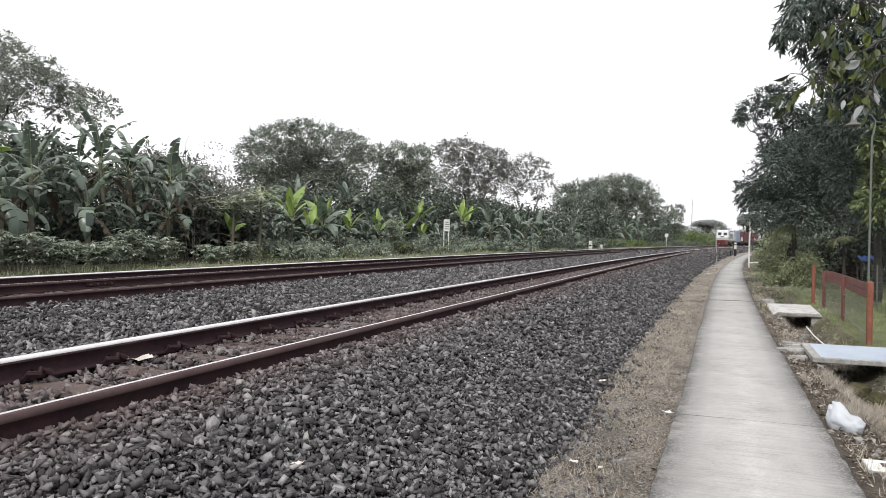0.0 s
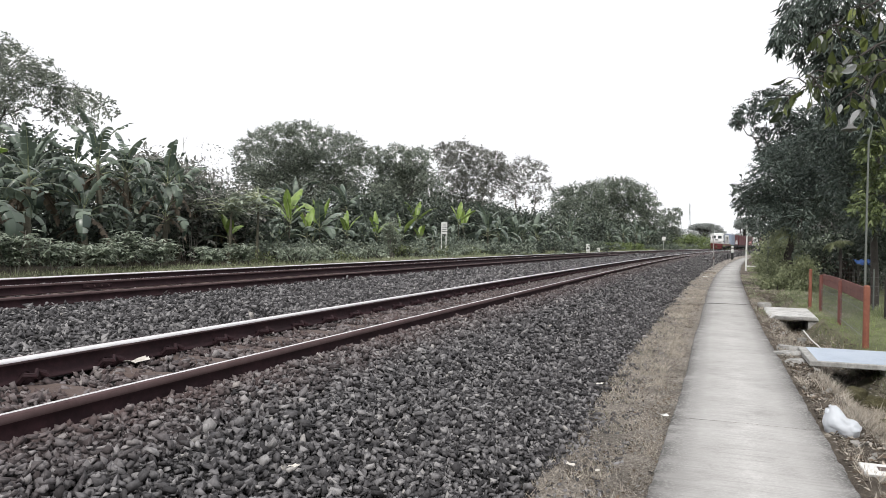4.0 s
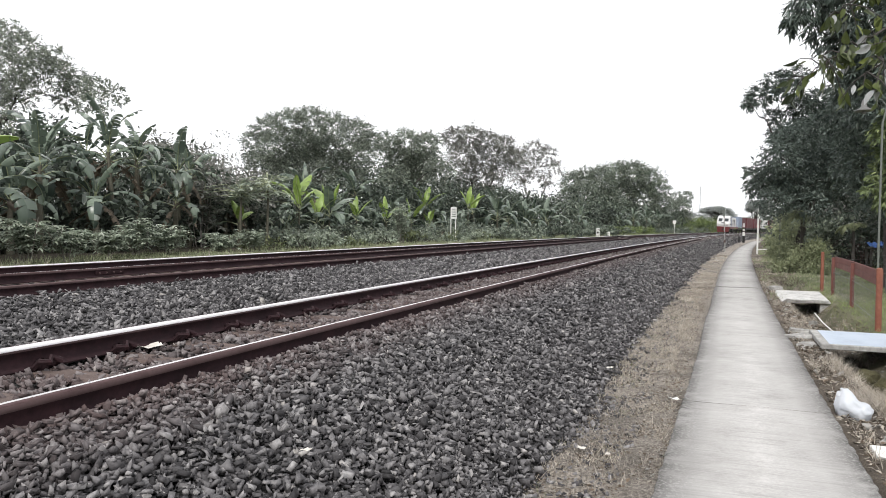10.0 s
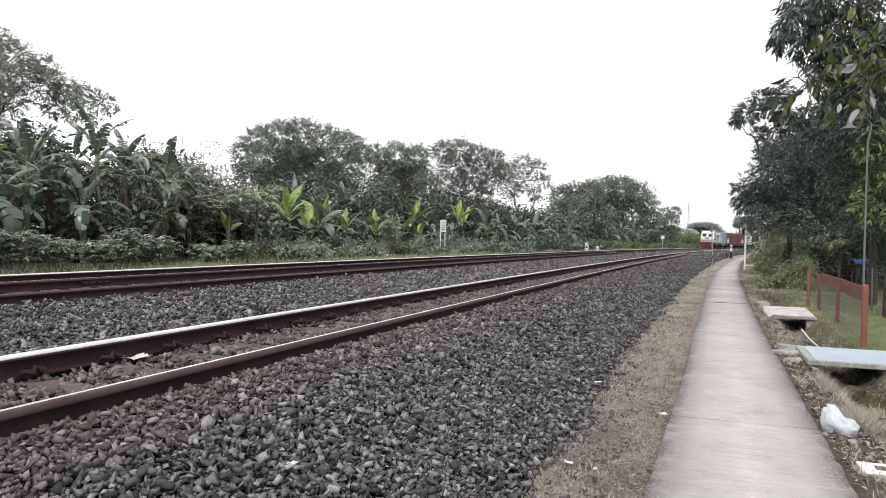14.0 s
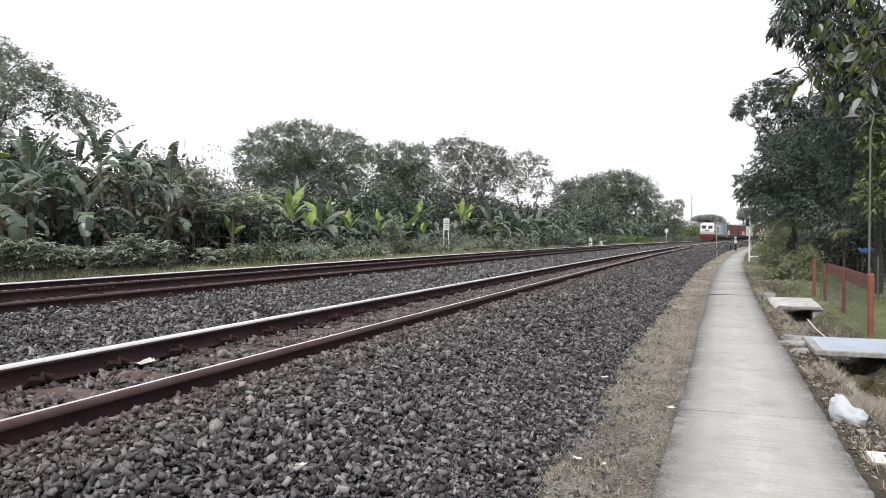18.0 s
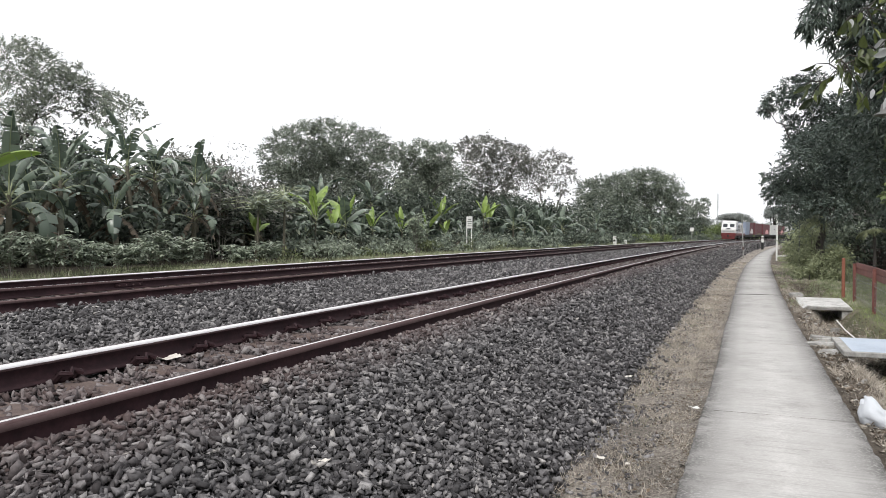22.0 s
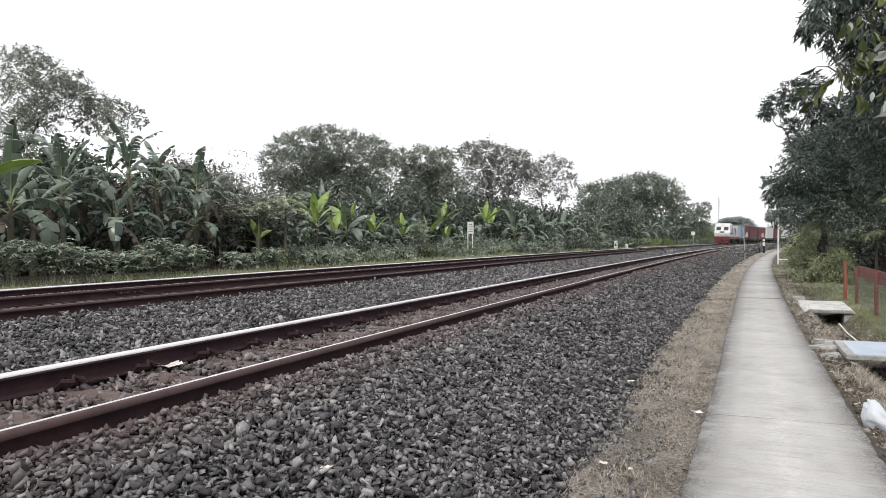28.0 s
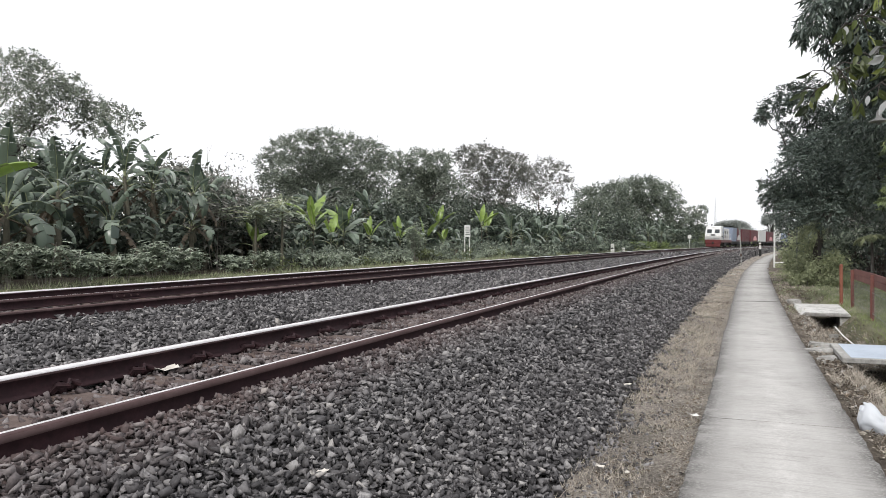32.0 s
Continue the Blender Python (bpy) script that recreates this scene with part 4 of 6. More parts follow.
def papaya(place, height, seed):
    rng = np.random.default_rng(seed)
    holder = thing("papaya_plant", place, "slender plant with a bare pale trunk and hand-shaped leaves on top", "papaya plant")
    V, F = tubes([[((0, 0, -0.1), 0.06), ((0.03, 0.02, height * 0.5), 0.048), ((0.06, 0, height), 0.035)]], 9)
    soup("trunk", V, F, BANANA_STEM, holder, smooth=True)
    tips = np.stack([rng.normal(0, 0.5, 40), rng.normal(0, 0.5, 40), height + rng.uniform(-0.35, 0.45, 40)], -1)
    V, F = tubes([[((0.06, 0, height), 0.012), (tuple(p * np.array([0.5, 0.5, 1]) + np.array([0, 0, 0.08])), 0.01), (tuple(p), 0.006)] for p in tips], 4)
    soup("stalk", V, F, BANANA_RIB, holder)
    palmate(rng, tips, 0.32, LEAF_BUSH, holder, "foliage", 7)


papaya(at_plan(22.0, 15.6), 2.3, 371)
papaya(at_plan(21.5, 16.4), 2.0, 372)
bare_stems(at_plan(27.6, 22.5), 5.4, 10, 361)
bare_stems(at_plan(29.0, 23.5), 5.0, 8, 362)


def shrub(place, size, leaves, leaf, mat, seed, label, group="", name="shrub"):
    rng = np.random.default_rng(seed)
    holder = thing(name, place, label, "shrub", group)
    k = max(8, int(16 * size[0]))
    E = rng.normal(0, 0.45, (k, 3)) * np.array([size[0], size[1], 0]) + np.stack([np.zeros(k), np.zeros(k), size[2] * rng.uniform(0.12, 0.95, k)], -1)
    paths = [[((e[0] * 0.2, e[1] * 0.2, -0.1), 0.016), (tuple(e * np.array([0.6, 0.6, 0.6])), 0.01), (tuple(e), 0.004)] for e in E]
    V, F = tubes(paths, 4)
    soup("stem", V, F, BARK, holder)
    V, F = leaf_cloud(rng, E, np.full(k, size[2] * 0.28), max(4, leaves // k), leaf, 0.3)
    V[:, 2] = np.maximum(V[:, 2], 0.02)
    soup("foliage", V, F, mat, holder)
    return holder


SHADE = "dense dark green undergrowth shrub beneath trees"
rng_s = np.random.default_rng(77)
for i in range(26):
    s = 8 + i * 2.4
    n = 21.5 + rng_s.uniform(-1.5, 1.5)
    h = rng_s.uniform(2.6, 4.0) if s < 40 else rng_s.uniform(3.0, 4.6)
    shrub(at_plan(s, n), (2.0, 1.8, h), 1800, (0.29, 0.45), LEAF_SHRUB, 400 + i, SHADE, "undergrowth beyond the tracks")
for i in range(15):
    s = 21.5 + i * 1.9 + rng_s.uniform(-0.5, 0.5)
    shrub(at_plan(s, 14.9 + rng_s.uniform(-0.5, 0.5)), (0.9, 0.7, rng_s.uniform(0.35, 0.7)), 420, (0.13, 0.42), LEAF_BUSH if i % 3 else LEAF_WEED, 760 + i, "low straggling green weeds at the foot of banana plants", "low weeds beyond the tracks")
for i in range(10):
    s = 24 + i * 2.7
    shrub(at_plan(s, 16.4 + rng_s.uniform(-0.3, 0.5)), (1.4, 0.9, rng_s.uniform(0.7, 1.2)), 900, (0.17, 0.42), LEAF_FAR, 780 + i, SHADE, "undergrowth beyond the tracks")
for i in range(17):
    s = 9 + i * 2.6
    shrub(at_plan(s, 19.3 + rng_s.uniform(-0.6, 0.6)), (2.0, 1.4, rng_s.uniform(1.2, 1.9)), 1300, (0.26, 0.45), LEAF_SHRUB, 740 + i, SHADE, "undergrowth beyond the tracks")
for i in range(16):
    s = 62 + i * 7.5
    n = 20.4 + rng_s.uniform(-0.8, 2.0)
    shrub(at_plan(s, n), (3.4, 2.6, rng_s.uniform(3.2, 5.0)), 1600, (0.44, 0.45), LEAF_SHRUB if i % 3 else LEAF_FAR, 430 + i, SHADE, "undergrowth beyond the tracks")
for i in range(13):
    s = 46 + i * 9.5
    shrub(at_plan(s, 14.6 + rng_s.uniform(-0.8, 1.6)), (3.4, 1.2, rng_s.uniform(0.35, 0.7) * (1 + s / 110)), 1800, (0.24, 0.42), LEAF_BRIGHT if i in (5, 6, 11) else LEAF_SHRUB if i % 2 else LEAF_FAR, 460 + i, "low light green weedy shrub beside the track", "weeds beside the far track")
for i in range(14):
    s = 168 + i * 9
    shrub(at_plan(s, 15.5 + rng_s.uniform(-1, 3.0)), (5.5, 3.4, rng_s.uniform(2.6, 3.8)), 1300, (0.5, 0.45), LEAF_FAR if i % 2 else LEAF_BRIGHT, 480 + i, "distant green scrub on the outside of the curve", "scrub on the curve")


# ---- banana plants
def banana_leaf(rng, length, width, rise, droop, torn):
    """A leaf along +y from its stalk, rising and then bending over; the blade is torn into ribbons that hang a little apart."""
    m = 26
    u = np.linspace(0, 1, m + 1)
    ang = rise - droop * u ** 1.5
    step = length / m
    y = np.concatenate([[0], np.cumsum(np.cos(ang[:-1]) * step)])
    z = np.concatenate([[0], np.cumsum(np.sin(ang[:-1]) * step)])
    V, F = tubes([[((0, y[i], z[i]), 0.022 * (1 - 0.85 * u[i])) for i in range(0, m + 1, 2)]], 4)
    V, F = [V], [F]
    base = len(V[0])
    v = np.clip((u - 0.12) / 0.88, 0, 1)
    w = width * np.clip(np.sin(np.pi * v ** 0.8), 0, 1) ** 0.55
    for side in (-1, 1):
        i = 3
        sag = rng.uniform(0.1, 0.5)
        while i < m:
            run = int(rng.integers(1, 4)) if rng.uniform() < torn else int(rng.integers(3, 8))
            j = min(m, i + run)
            sag = min(1.35, max(0.0, sag + rng.normal(0, 0.16 + 0.3 * torn)))
            short = 1 - 0.3 * torn * rng.uniform()
            pts = []
            for kk in range(i, j + 1):
                nx = np.array([0, -math.sin(ang[kk]), math.cos(ang[kk])])
                tx = np.array([0, math.cos(ang[kk]), math.sin(ang[kk])])
                c = np.array([0, y[kk], z[kk]]) + nx * 0.01
                pull = (0.3 if kk == i else -0.3 if kk == j else 0.0) * step * (0.5 + torn)
                for q, k in ((0.0, 0.0), (0.25, 0.35), (0.42, 0.75), (0.5, 1.0)):
                    fall = sag * k
                    pts.append(c + np.array([side * w[kk] * q * 1.1 * math.cos(fall) * short, 0, 0]) - nx * w[kk] * q * math.sin(fall) + tx * (0.12 * w[kk] * k + pull * k))
            V.append(np.array(pts))
            for q in range(j - i):
                for c in range(3):
                    e = base + q * 4 + c
                    F.append(np.array([[e, e + 1, e + 5, e + 4]]))
            base += len(pts)
            i = j
    return np.concatenate(V), np.concatenate(F)


def banana(place, stem, spread, leaves, mat, seed, label, torn=0.5, young=False, group="banana plants along the line"):
    rng = np.random.default_rng(seed)
    holder = thing("banana_plant", place, label, "banana plant", group)
    lean = rng.normal(0, 0.06, 2) * stem
    r = 0.085 if not young else 0.045
    V, F = tubes([[((0, 0, -0.1), r * 1.25), ((lean[0] * 0.4, lean[1] * 0.4, stem * 0.5), r), ((lean[0], lean[1], stem), r * 0.6)]], 9)
    soup("stem", V, F, BANANA_STEM, holder, smooth=True)
    a0 = rng.uniform(0, 6.28)
    for i in range(leaves):
        u = i / max(1, leaves - 1)
        rise = math.radians(86 - 62 * u + rng.uniform(-10, 10))
        droop = math.radians((30 if young else 62) + 125 * u * (0.6 if young else 1.0) + rng.uniform(-15, 15))
        L = spread * rng.uniform(0.8, 1.12) * (0.8 + 0.2 * u)
        V, F = banana_leaf(rng, L, L * (rng.uniform(0.24, 0.32) if young else rng.uniform(0.17, 0.24)), rise, droop, torn if i or young else 0.5)
        ob = soup("leaf", V, F, [BANANA if young and i > 2 else mat, BANANA_RIB], holder, smooth=True, index=(np.arange(len(F)) < 52).astype(int))
        ob.matrix_basis = pose(lean[0], lean[1], stem - 0.04 * i, 0, 0, math.degrees(a0 + i * 2.4 + rng.uniform(-0.3, 0.3)))
    if not young and spread < 2.9:
        for i in range(3):
            V, F = banana_leaf(rng, spread * rng.uniform(0.6, 0.85), spread * 0.14, math.radians(-25), math.radians(60), 0.95)
            ob = soup("leaf", V, F, BANANA_DEAD, holder, "dry brown hanging leaf", smooth=True)
            ob.matrix_basis = pose(lean[0] * 0.9, lean[1] * 0.9, stem * 0.95 - 0.1 * i, 0, 0, rng.uniform(0, 360))
    return holder


TALL = "tall banana plant with large torn drooping dark green leaves"
YOUNG = "young banana plant with upright bright yellow-green leaves"
MIDDLE = "banana plant with broad drooping muted green leaves"
for i, (s, n, stem, spread, k) in enumerate([(12.2, 16.6, 1.9, 2.7, 9), (17.0, 17.6, 3.1, 2.3, 10), (14.6, 17.8, 2.5, 2.5, 9), (18.6, 18.2, 3.0, 2.1, 9), (20.2, 18.0, 2.8, 2.0, 9), (11.0, 18.2, 2.5, 2.5, 9), (21.6, 18.8, 2.8, 1.8, 8), (9.4, 17.2, 2.2, 2.4, 9), (15.8, 19.4, 2.8, 2.2, 8), (18.0, 20.0, 3.3, 2.0, 9), (23.4, 18.6, 1.7, 1.8, 8), (16.0, 17.2, 1.6, 2.1, 8), (19.4, 17.4, 1.7, 1.9, 8), (13.4, 17.4, 1.5, 2.1, 8)]):
    banana(at_plan(s, n), stem, spread, k, BANANA, 500 + i, TALL, 0.85)
for i, (s, n, stem, spread, k) in enumerate([(22.3, 17.1, 1.0, 1.3, 4), (25.7, 16.7, 1.6, 1.4, 6), (27.4, 16.9, 1.2, 1.7, 7), (28.8, 17.1, 1.5, 1.9, 7), (27.6, 18.1, 2.0, 1.8, 6), (31.5, 17.1, 1.3, 1.4, 6), (34.6, 17.1, 1.2, 1.8, 6), (37.2, 16.9, 1.2, 1.7, 6), (40.2, 17.1, 1.0, 1.3, 6), (41.6, 18.3, 2.2, 1.8, 5), (47.6, 17.5, 2.3, 1.7, 6), (50.2, 17.9, 2.0, 1.8, 6), (10.75, 15.9, 2.2, 1.9, 5)]):
    banana(at_plan(s, n), stem, spread, k, BANANA_YOUNG, 520 + i, YOUNG, 0.15, True)
for i, (s, n, stem, spread, k) in enumerate([(30.4, 19.6, 2.7, 2.4, 9), (33.8, 19.2, 2.0, 2.0, 8), (36.4, 19.8, 2.8, 2.3, 8), (39.0, 19.0, 1.6, 2.0, 8), (43.0, 18.4, 1.6, 2.1, 9), (45.2, 18.8, 1.5, 2.2, 9), (52.5, 17.0, 1.7, 3.2, 11), (55.8, 17.2, 1.5, 3.2, 11), (59.5, 17.0, 1.5, 3.2, 11), (63.0, 17.4, 1.5, 3.2, 11), (67.0, 17.2, 1.6, 3.2, 11), (71.0, 18.2, 1.5, 2.5, 9),
                                             (84.0, 18.4, 2.0, 3.0, 9), (108.0, 18.4, 2.0, 3.0, 9), (118.0, 18.4, 2.4, 3.4, 10), (126.0, 18.2, 2.6, 3.6, 10), (132.0, 18.8, 2.6, 3.6, 10), (139.0, 18.6, 2.4, 3.4, 9), (26.6, 17.8, 0.9, 1.7, 8), (29.6, 17.9, 0.9, 1.7, 8), (31.6, 18.0, 0.8, 1.7, 8), (33.4, 17.4, 0.8, 1.6, 8), (35.6, 18.0, 0.9, 1.7, 8), (38.2, 17.8, 0.8, 1.6, 8), (42.6, 17.2, 0.9, 1.7, 8), (46.2, 17.4, 0.9, 1.8, 8)]):
    banana(at_plan(s, n), stem, spread, k, BANANA, 540 + i, MIDDLE, 0.75)


# ---- the shady garden on the near side
GARDEN = "garden trees"
lobed_tree((13.24, 27.0, -0.1), "big old mango tree with dense dark green crown",
           [(-1.46, -0.12, 3.48, 0.63), (-1.89, -0.41, 3.0, 0.37), (-1.38, -1.16, 4.07, 0.65), (0.29, 1.17, 5.06, 0.79), (-0.25, -1.58, 5.07, 0.66), (0.8, 0.01, 4.03, 0.89), (0.37, 1.27, 3.26, 0.84), (-1.72, -1.34, 2.53, 0.52),
            (1.94, 0.17, 4.27, 0.89), (1.65, 0.37, 3.01, 0.77), (-0.44, -1.47, 2.4, 0.52), (2.13, -0.39, 5.15, 0.75), (3.09, 0.65, 3.46, 0.65), (0.6, -0.9, 3.2, 0.7), (-0.6, -0.6, 3.2, 0.7), (0.9, 1.6, 5.0, 0.8)],
           (0.112, 0.4), LEAF_MANGO, 0.15, 201, 1.7, 2.6, 8, 0.8, group=GARDEN, lean=(0.1, 0.1))
lobed_tree((17.07, 34.0, -0.1), "tall dark garden tree with a tufted side branch",
           [(-2.44, 0.17, 7.74, 0.59), (-3.03, -0.17, 7.35, 0.32), (-1.72, 0.19, 8.41, 0.54), (-1.52, -0.71, 7.92, 0.57), (-1.55, 0.75, 6.9, 0.41), (-1.14, 0.78, 6.31, 0.54), (-0.33, 0.37, 7.26, 0.7), (-2.12, -0.82, 5.58, 0.36), (0.3, 0.05, 7.61, 0.64), (-1.0, -0.41, 8.56, 0.53),
            (1.0, 0.3, 6.6, 1.0), (2.2, 0.4, 7.4, 1.2), (0.2, 0.5, 5.4, 0.9), (2.0, 0.2, 5.4, 1.1), (3.4, 0.2, 6.4, 1.2)],
           (0.155, 0.4), LEAF_MANGO, 0.2, 202, 3.4, 3.0, 8, 0.6, group=GARDEN)
lobed_tree((9.87, 15.6, -0.1), "garden tree with long narrow drooping leaves",
           [(-2.45, -0.08, 6.06, 0.27), (-2.05, 0.1, 6.44, 0.42), (-1.45, 0.68, 6.06, 0.41), (-2.6, -0.05, 5.85, 0.16), (-1.34, 0.01, 6.3, 0.55), (-1.31, 0.14, 5.49, 0.47), (-1.03, -0.5, 5.74, 0.57),
            (-0.64, 0.02, 4.86, 0.55), (-1.07, 0.21, 4.71, 0.42), (-1.73, 0.47, 7.12, 0.43), (-1.37, -0.65, 6.85, 0.59), (-0.82, -0.31, 4.02, 0.41), (-0.42, -0.65, 5.7, 0.59), (0.34, 0.5, 4.91, 0.63)],
           (0.19, 0.2), LEAF_MANGO, 0.09, 203, 3.0, 4.6, 8, 1.3, shape=lances, group=GARDEN)
lobed_tree((9.53, 14.8, -0.1), "small garden tree with yellowish green leaves",
           [(-0.65, -0.03, 3.47, 0.25), (-0.47, 0.16, 3.03, 0.3), (-0.6, 0.17, 2.68, 0.23), (-0.94, -0.36, 2.3, 0.25),
            (-0.73, -0.49, 2.18, 0.29), (-0.49, -0.13, 3.75, 0.3), (-0.24, -0.23, 2.88, 0.34)],
           (0.12, 0.32), LEAF_GARDEN, 0.05, 204, 1.6, 2.2, 7, 0.9, shape=lances, group=GARDEN)
DARKTREE = "dark garden tree with dense low crown"
lobed_tree((11.24, 18.5, -0.1), DARKTREE,
           [(-1.25, -0.58, 4.3, 0.63), (-0.0, 0.44, 3.88, 0.71), (0.19, 0.44, 5.06, 0.71), (0.9, 0.84, 4.39, 0.91), (0.06, -0.75, 3.18, 0.83), (-1.13, -0.65, 3.18, 0.56), (-0.74, -0.85, 2.41, 0.55), (1.2, 0.2, 5.8, 0.9), (-0.1, 0.6, 6.1, 0.8), (1.3, -0.3, 2.9, 0.8), (0.6, 0.5, 6.9, 0.8)],
           (0.13, 0.4), LEAF_MANGO, 0.1, 213, 1.9, 2.6, 8, 0.8, group=GARDEN)
for x, y, crown, tufts, per, tuft, leaf, trunk_r, seed, top in (
        (24.5, 31.0, (0, 0, 5.0, 4.4, 4.0, 3.8), 85, 100, 1.0, (0.26, 0.35), 0.28, 206, 1.6), (18.6, 27.0, (0, 0, 5.0, 3.4, 3.2, 3.4), 100, 130, 0.75, (0.2, 0.36), 0.2, 207, 1.8), (16.2, 22.5, (0, 0, 5.0, 2.3, 2.2, 2.6), 90, 120, 0.62, (0.18, 0.36), 0.17, 208, 2.0)):
    tree((x, y, -0.1), DARKTREE, crown, tufts, per, tuft, leaf, LEAF_MANGO, trunk_r, seed, 6, 0.25, None, 0.7, (0, 0), top, GARDEN, sprays=30)


def overhanging_tree():
    """The near tree: its trunk stands off the path, two long boughs reach out over it with large single leaves."""
    rng = np.random.default_rng(205)
    holder = thing("tree", (5.9, 5.3, -0.1), "tree with large thin yellow-green and pale leaves overhanging the path", "tree", GARDEN)
    V, F = tubes([[((0, 0, -0.1), 0.1), ((-0.1, 0.05, 1.4), 0.08), ((-0.45, 0.1, 2.9), 0.065), ((-0.6, 0.1, 3.9), 0.045)]], 9)
    soup("trunk", V, F, BARK, holder, smooth=True)
    boughs = [[(-0.6, 0.1, 3.7), (-1.5, 0.2, 3.7), (-2.3, 0.3, 3.3), (-2.8, 0.3, 3.0), (-3.08, 0.35, 2.8)],
              [(-0.55, 0.1, 3.4), (-1.4, -0.1, 3.45), (-2.1, 0.0, 3.2), (-2.5, 0.1, 2.98), (-2.74, 0.15, 2.8)],
              [(-0.6, 0.1, 3.85), (-1.5, 0.5, 3.9), (-2.3, 0.6, 3.65), (-2.7, 0.7, 3.4)],
              [(-0.5, 0.1, 3.2), (-1.3, 0.3, 3.4), (-2.0, 0.3, 3.25), (-2.4, 0.3, 3.05)]]
    paths, C, D = [], [], []
    for b in boughs:
        P = np.array(b)
        k = np.arange(len(P))
        w = np.linspace(0, len(P) - 1, 16)
        Q = np.stack([np.interp(w, k, P[:, j]) for j in range(3)], -1) + rng.normal(0, 0.015, (16, 3))
        paths.append([(tuple(q), 0.02 * (1 - 0.8 * i / 15)) for i, q in enumerate(Q)])
        for i in np.repeat(np.arange(5, 16), 3):
            d = Q[min(i, 14) + 1] - Q[min(i, 14)]
            d = d / np.linalg.norm(d) * 0.25 + rng.normal(0, 0.45, 3) + np.array([0.1, 0, -0.4])
            e = Q[i] + d * rng.uniform(0.1, 0.3)
            paths.append([(tuple(Q[i]), 0.007), (tuple((Q[i] + e) / 2 + np.array([0, 0, 0.03])), 0.005), (tuple(e), 0.0025)])
            for u in (0.45, 0.7, 0.85, 1.0):
                C.append(Q[i] + (e - Q[i]) * u)
                D.append(d * 0.4 + rng.normal(0, 0.45, 3) + np.array([0, 0, -0.8]))
    V, F = tubes(paths, 6)
    soup("branchwork", V, F, BARK, holder, smooth=True)
    C, D = np.array(C), np.array(D)
    L = rng.uniform(0.06, 0.145, len(C))
    pale = rng.uniform(0, 1, len(C)) < 0.13
    for name, pick, mat, note in (("foliage", ~pale, LEAF_BROAD, ""), ("pale_foliage", pale, LEAF_PALE, "pale greyish leaf backs")):
        V, F = fans(C[pick], D[pick], rng.normal(0, 1, (pick.sum(), 3)) + np.array([0, -0.8, 0.4]), L[pick], L[pick] * 0.46, 0.2, 0.2)
        soup(name, V, F, mat, holder, note, smooth=True)


overhanging_tree()
LEAF_RED = foliage("reddish_shrub_leaves", (0.05, 0.035, 0.034), (0.13, 0.085, 0.08), (0.2, 0.15, 0.13), through_light=0.2)
for i, (x, y, w, h) in enumerate(((17.4, 31.0, 0.9, 1.3), (18.3, 31.4, 0.9, 1.2), (16.6, 31.2, 0.8, 1.1))):
    shrub((x, y, -0.1), (w, w, h), 900, (0.11, 0.45), LEAF_RED, 690 + i, "shaded shrub with dull reddish-brown leaves", "garden shrubs")
for i, (x, y, w, h, k, mat) in enumerate([(17.6, 37.6, 0.9, 1.9, 2200, LEAF_OLIVE), (13.0, 27.2, 0.75, 1.7, 3000, LEAF_OLIVE), (12.9, 25.6, 0.6, 1.25, 2200, LEAF_OLIVE), (16.4, 31.2, 0.7, 1.9, 1600, LEAF_BUSH), (12.0, 25.4, 0.5, 0.6, 900, LEAF_OLIVE), (12.5, 24.6, 0.45, 0.5, 900, LEAF_OLIVE), (19.6, 39.0, 1.3, 2.4, 1500, LEAF_SHRUB), (23.6, 47.0, 1.5, 2.6, 1500, LEAF_SHRUB), (24.6, 52.5, 1.1, 2.6, 1500, LEAF_SHRUB), (28.2, 60.0, 1.2, 3.2, 1500, LEAF_SHRUB), (33.0, 69.0, 1.5, 3.8, 1500, LEAF_SHRUB), (38.6, 80.0, 1.7, 4.2, 1500, LEAF_SHRUB),
                                          (20.6, 34.0, 2.2, 4.2, 2200, LEAF_SHRUB), (23.4, 36.0, 2.2, 4.4, 2200, LEAF_SHRUB), (16.6, 25.4, 1.6, 1.6, 1800, LEAF_SHRUB), (19.5, 29.0, 2.2, 2.2, 2000, LEAF_SHRUB), (22.0, 32.0, 2.6, 2.6, 2000, LEAF_SHRUB), (18.0, 31.5, 2.4, 2.8, 2200, LEAF_SHRUB), (25.5, 36.0, 2.6, 3.2, 1800, LEAF_SHRUB), (29.0, 40.0, 3.2, 4.0, 1800, LEAF_SHRUB), (34.0, 46.0, 4.0, 5.0, 1800, LEAF_SHRUB), (28.0, 50.0, 3.5, 4.5, 1800, LEAF_SHRUB), (45.0, 86.0, 4.0, 5.0, 1600, LEAF_SHRUB), (42.5, 74.0, 4.0, 5.5, 1600, LEAF_SHRUB)]):
    shrub((x, y, -0.1), (w, w, h), k, (0.12 if y < 30 else 0.24, 0.42), mat, 600 + i, "leafy green garden shrub beside the path" if mat in (LEAF_OLIVE, LEAF_BUSH) else "shaded dark green garden shrub", "garden shrubs")
for i, (x, y) in enumerate([(31.8, 60), (38.4, 74), (47.8, 90), (56, 104), (64.5, 116), (74, 130), (42, 62)]):
    tree((x, y, -0.1), "dark leafy tree lining the inside of the curve", (0, 0, 6.0, 5.0, 5.0, 4.6), 90, 60, 1.3, (0.55, 0.44), LEAF_SHRUB, 0.3, 220 + i, forks=6, group="garden trees", trunk_top=2.0)


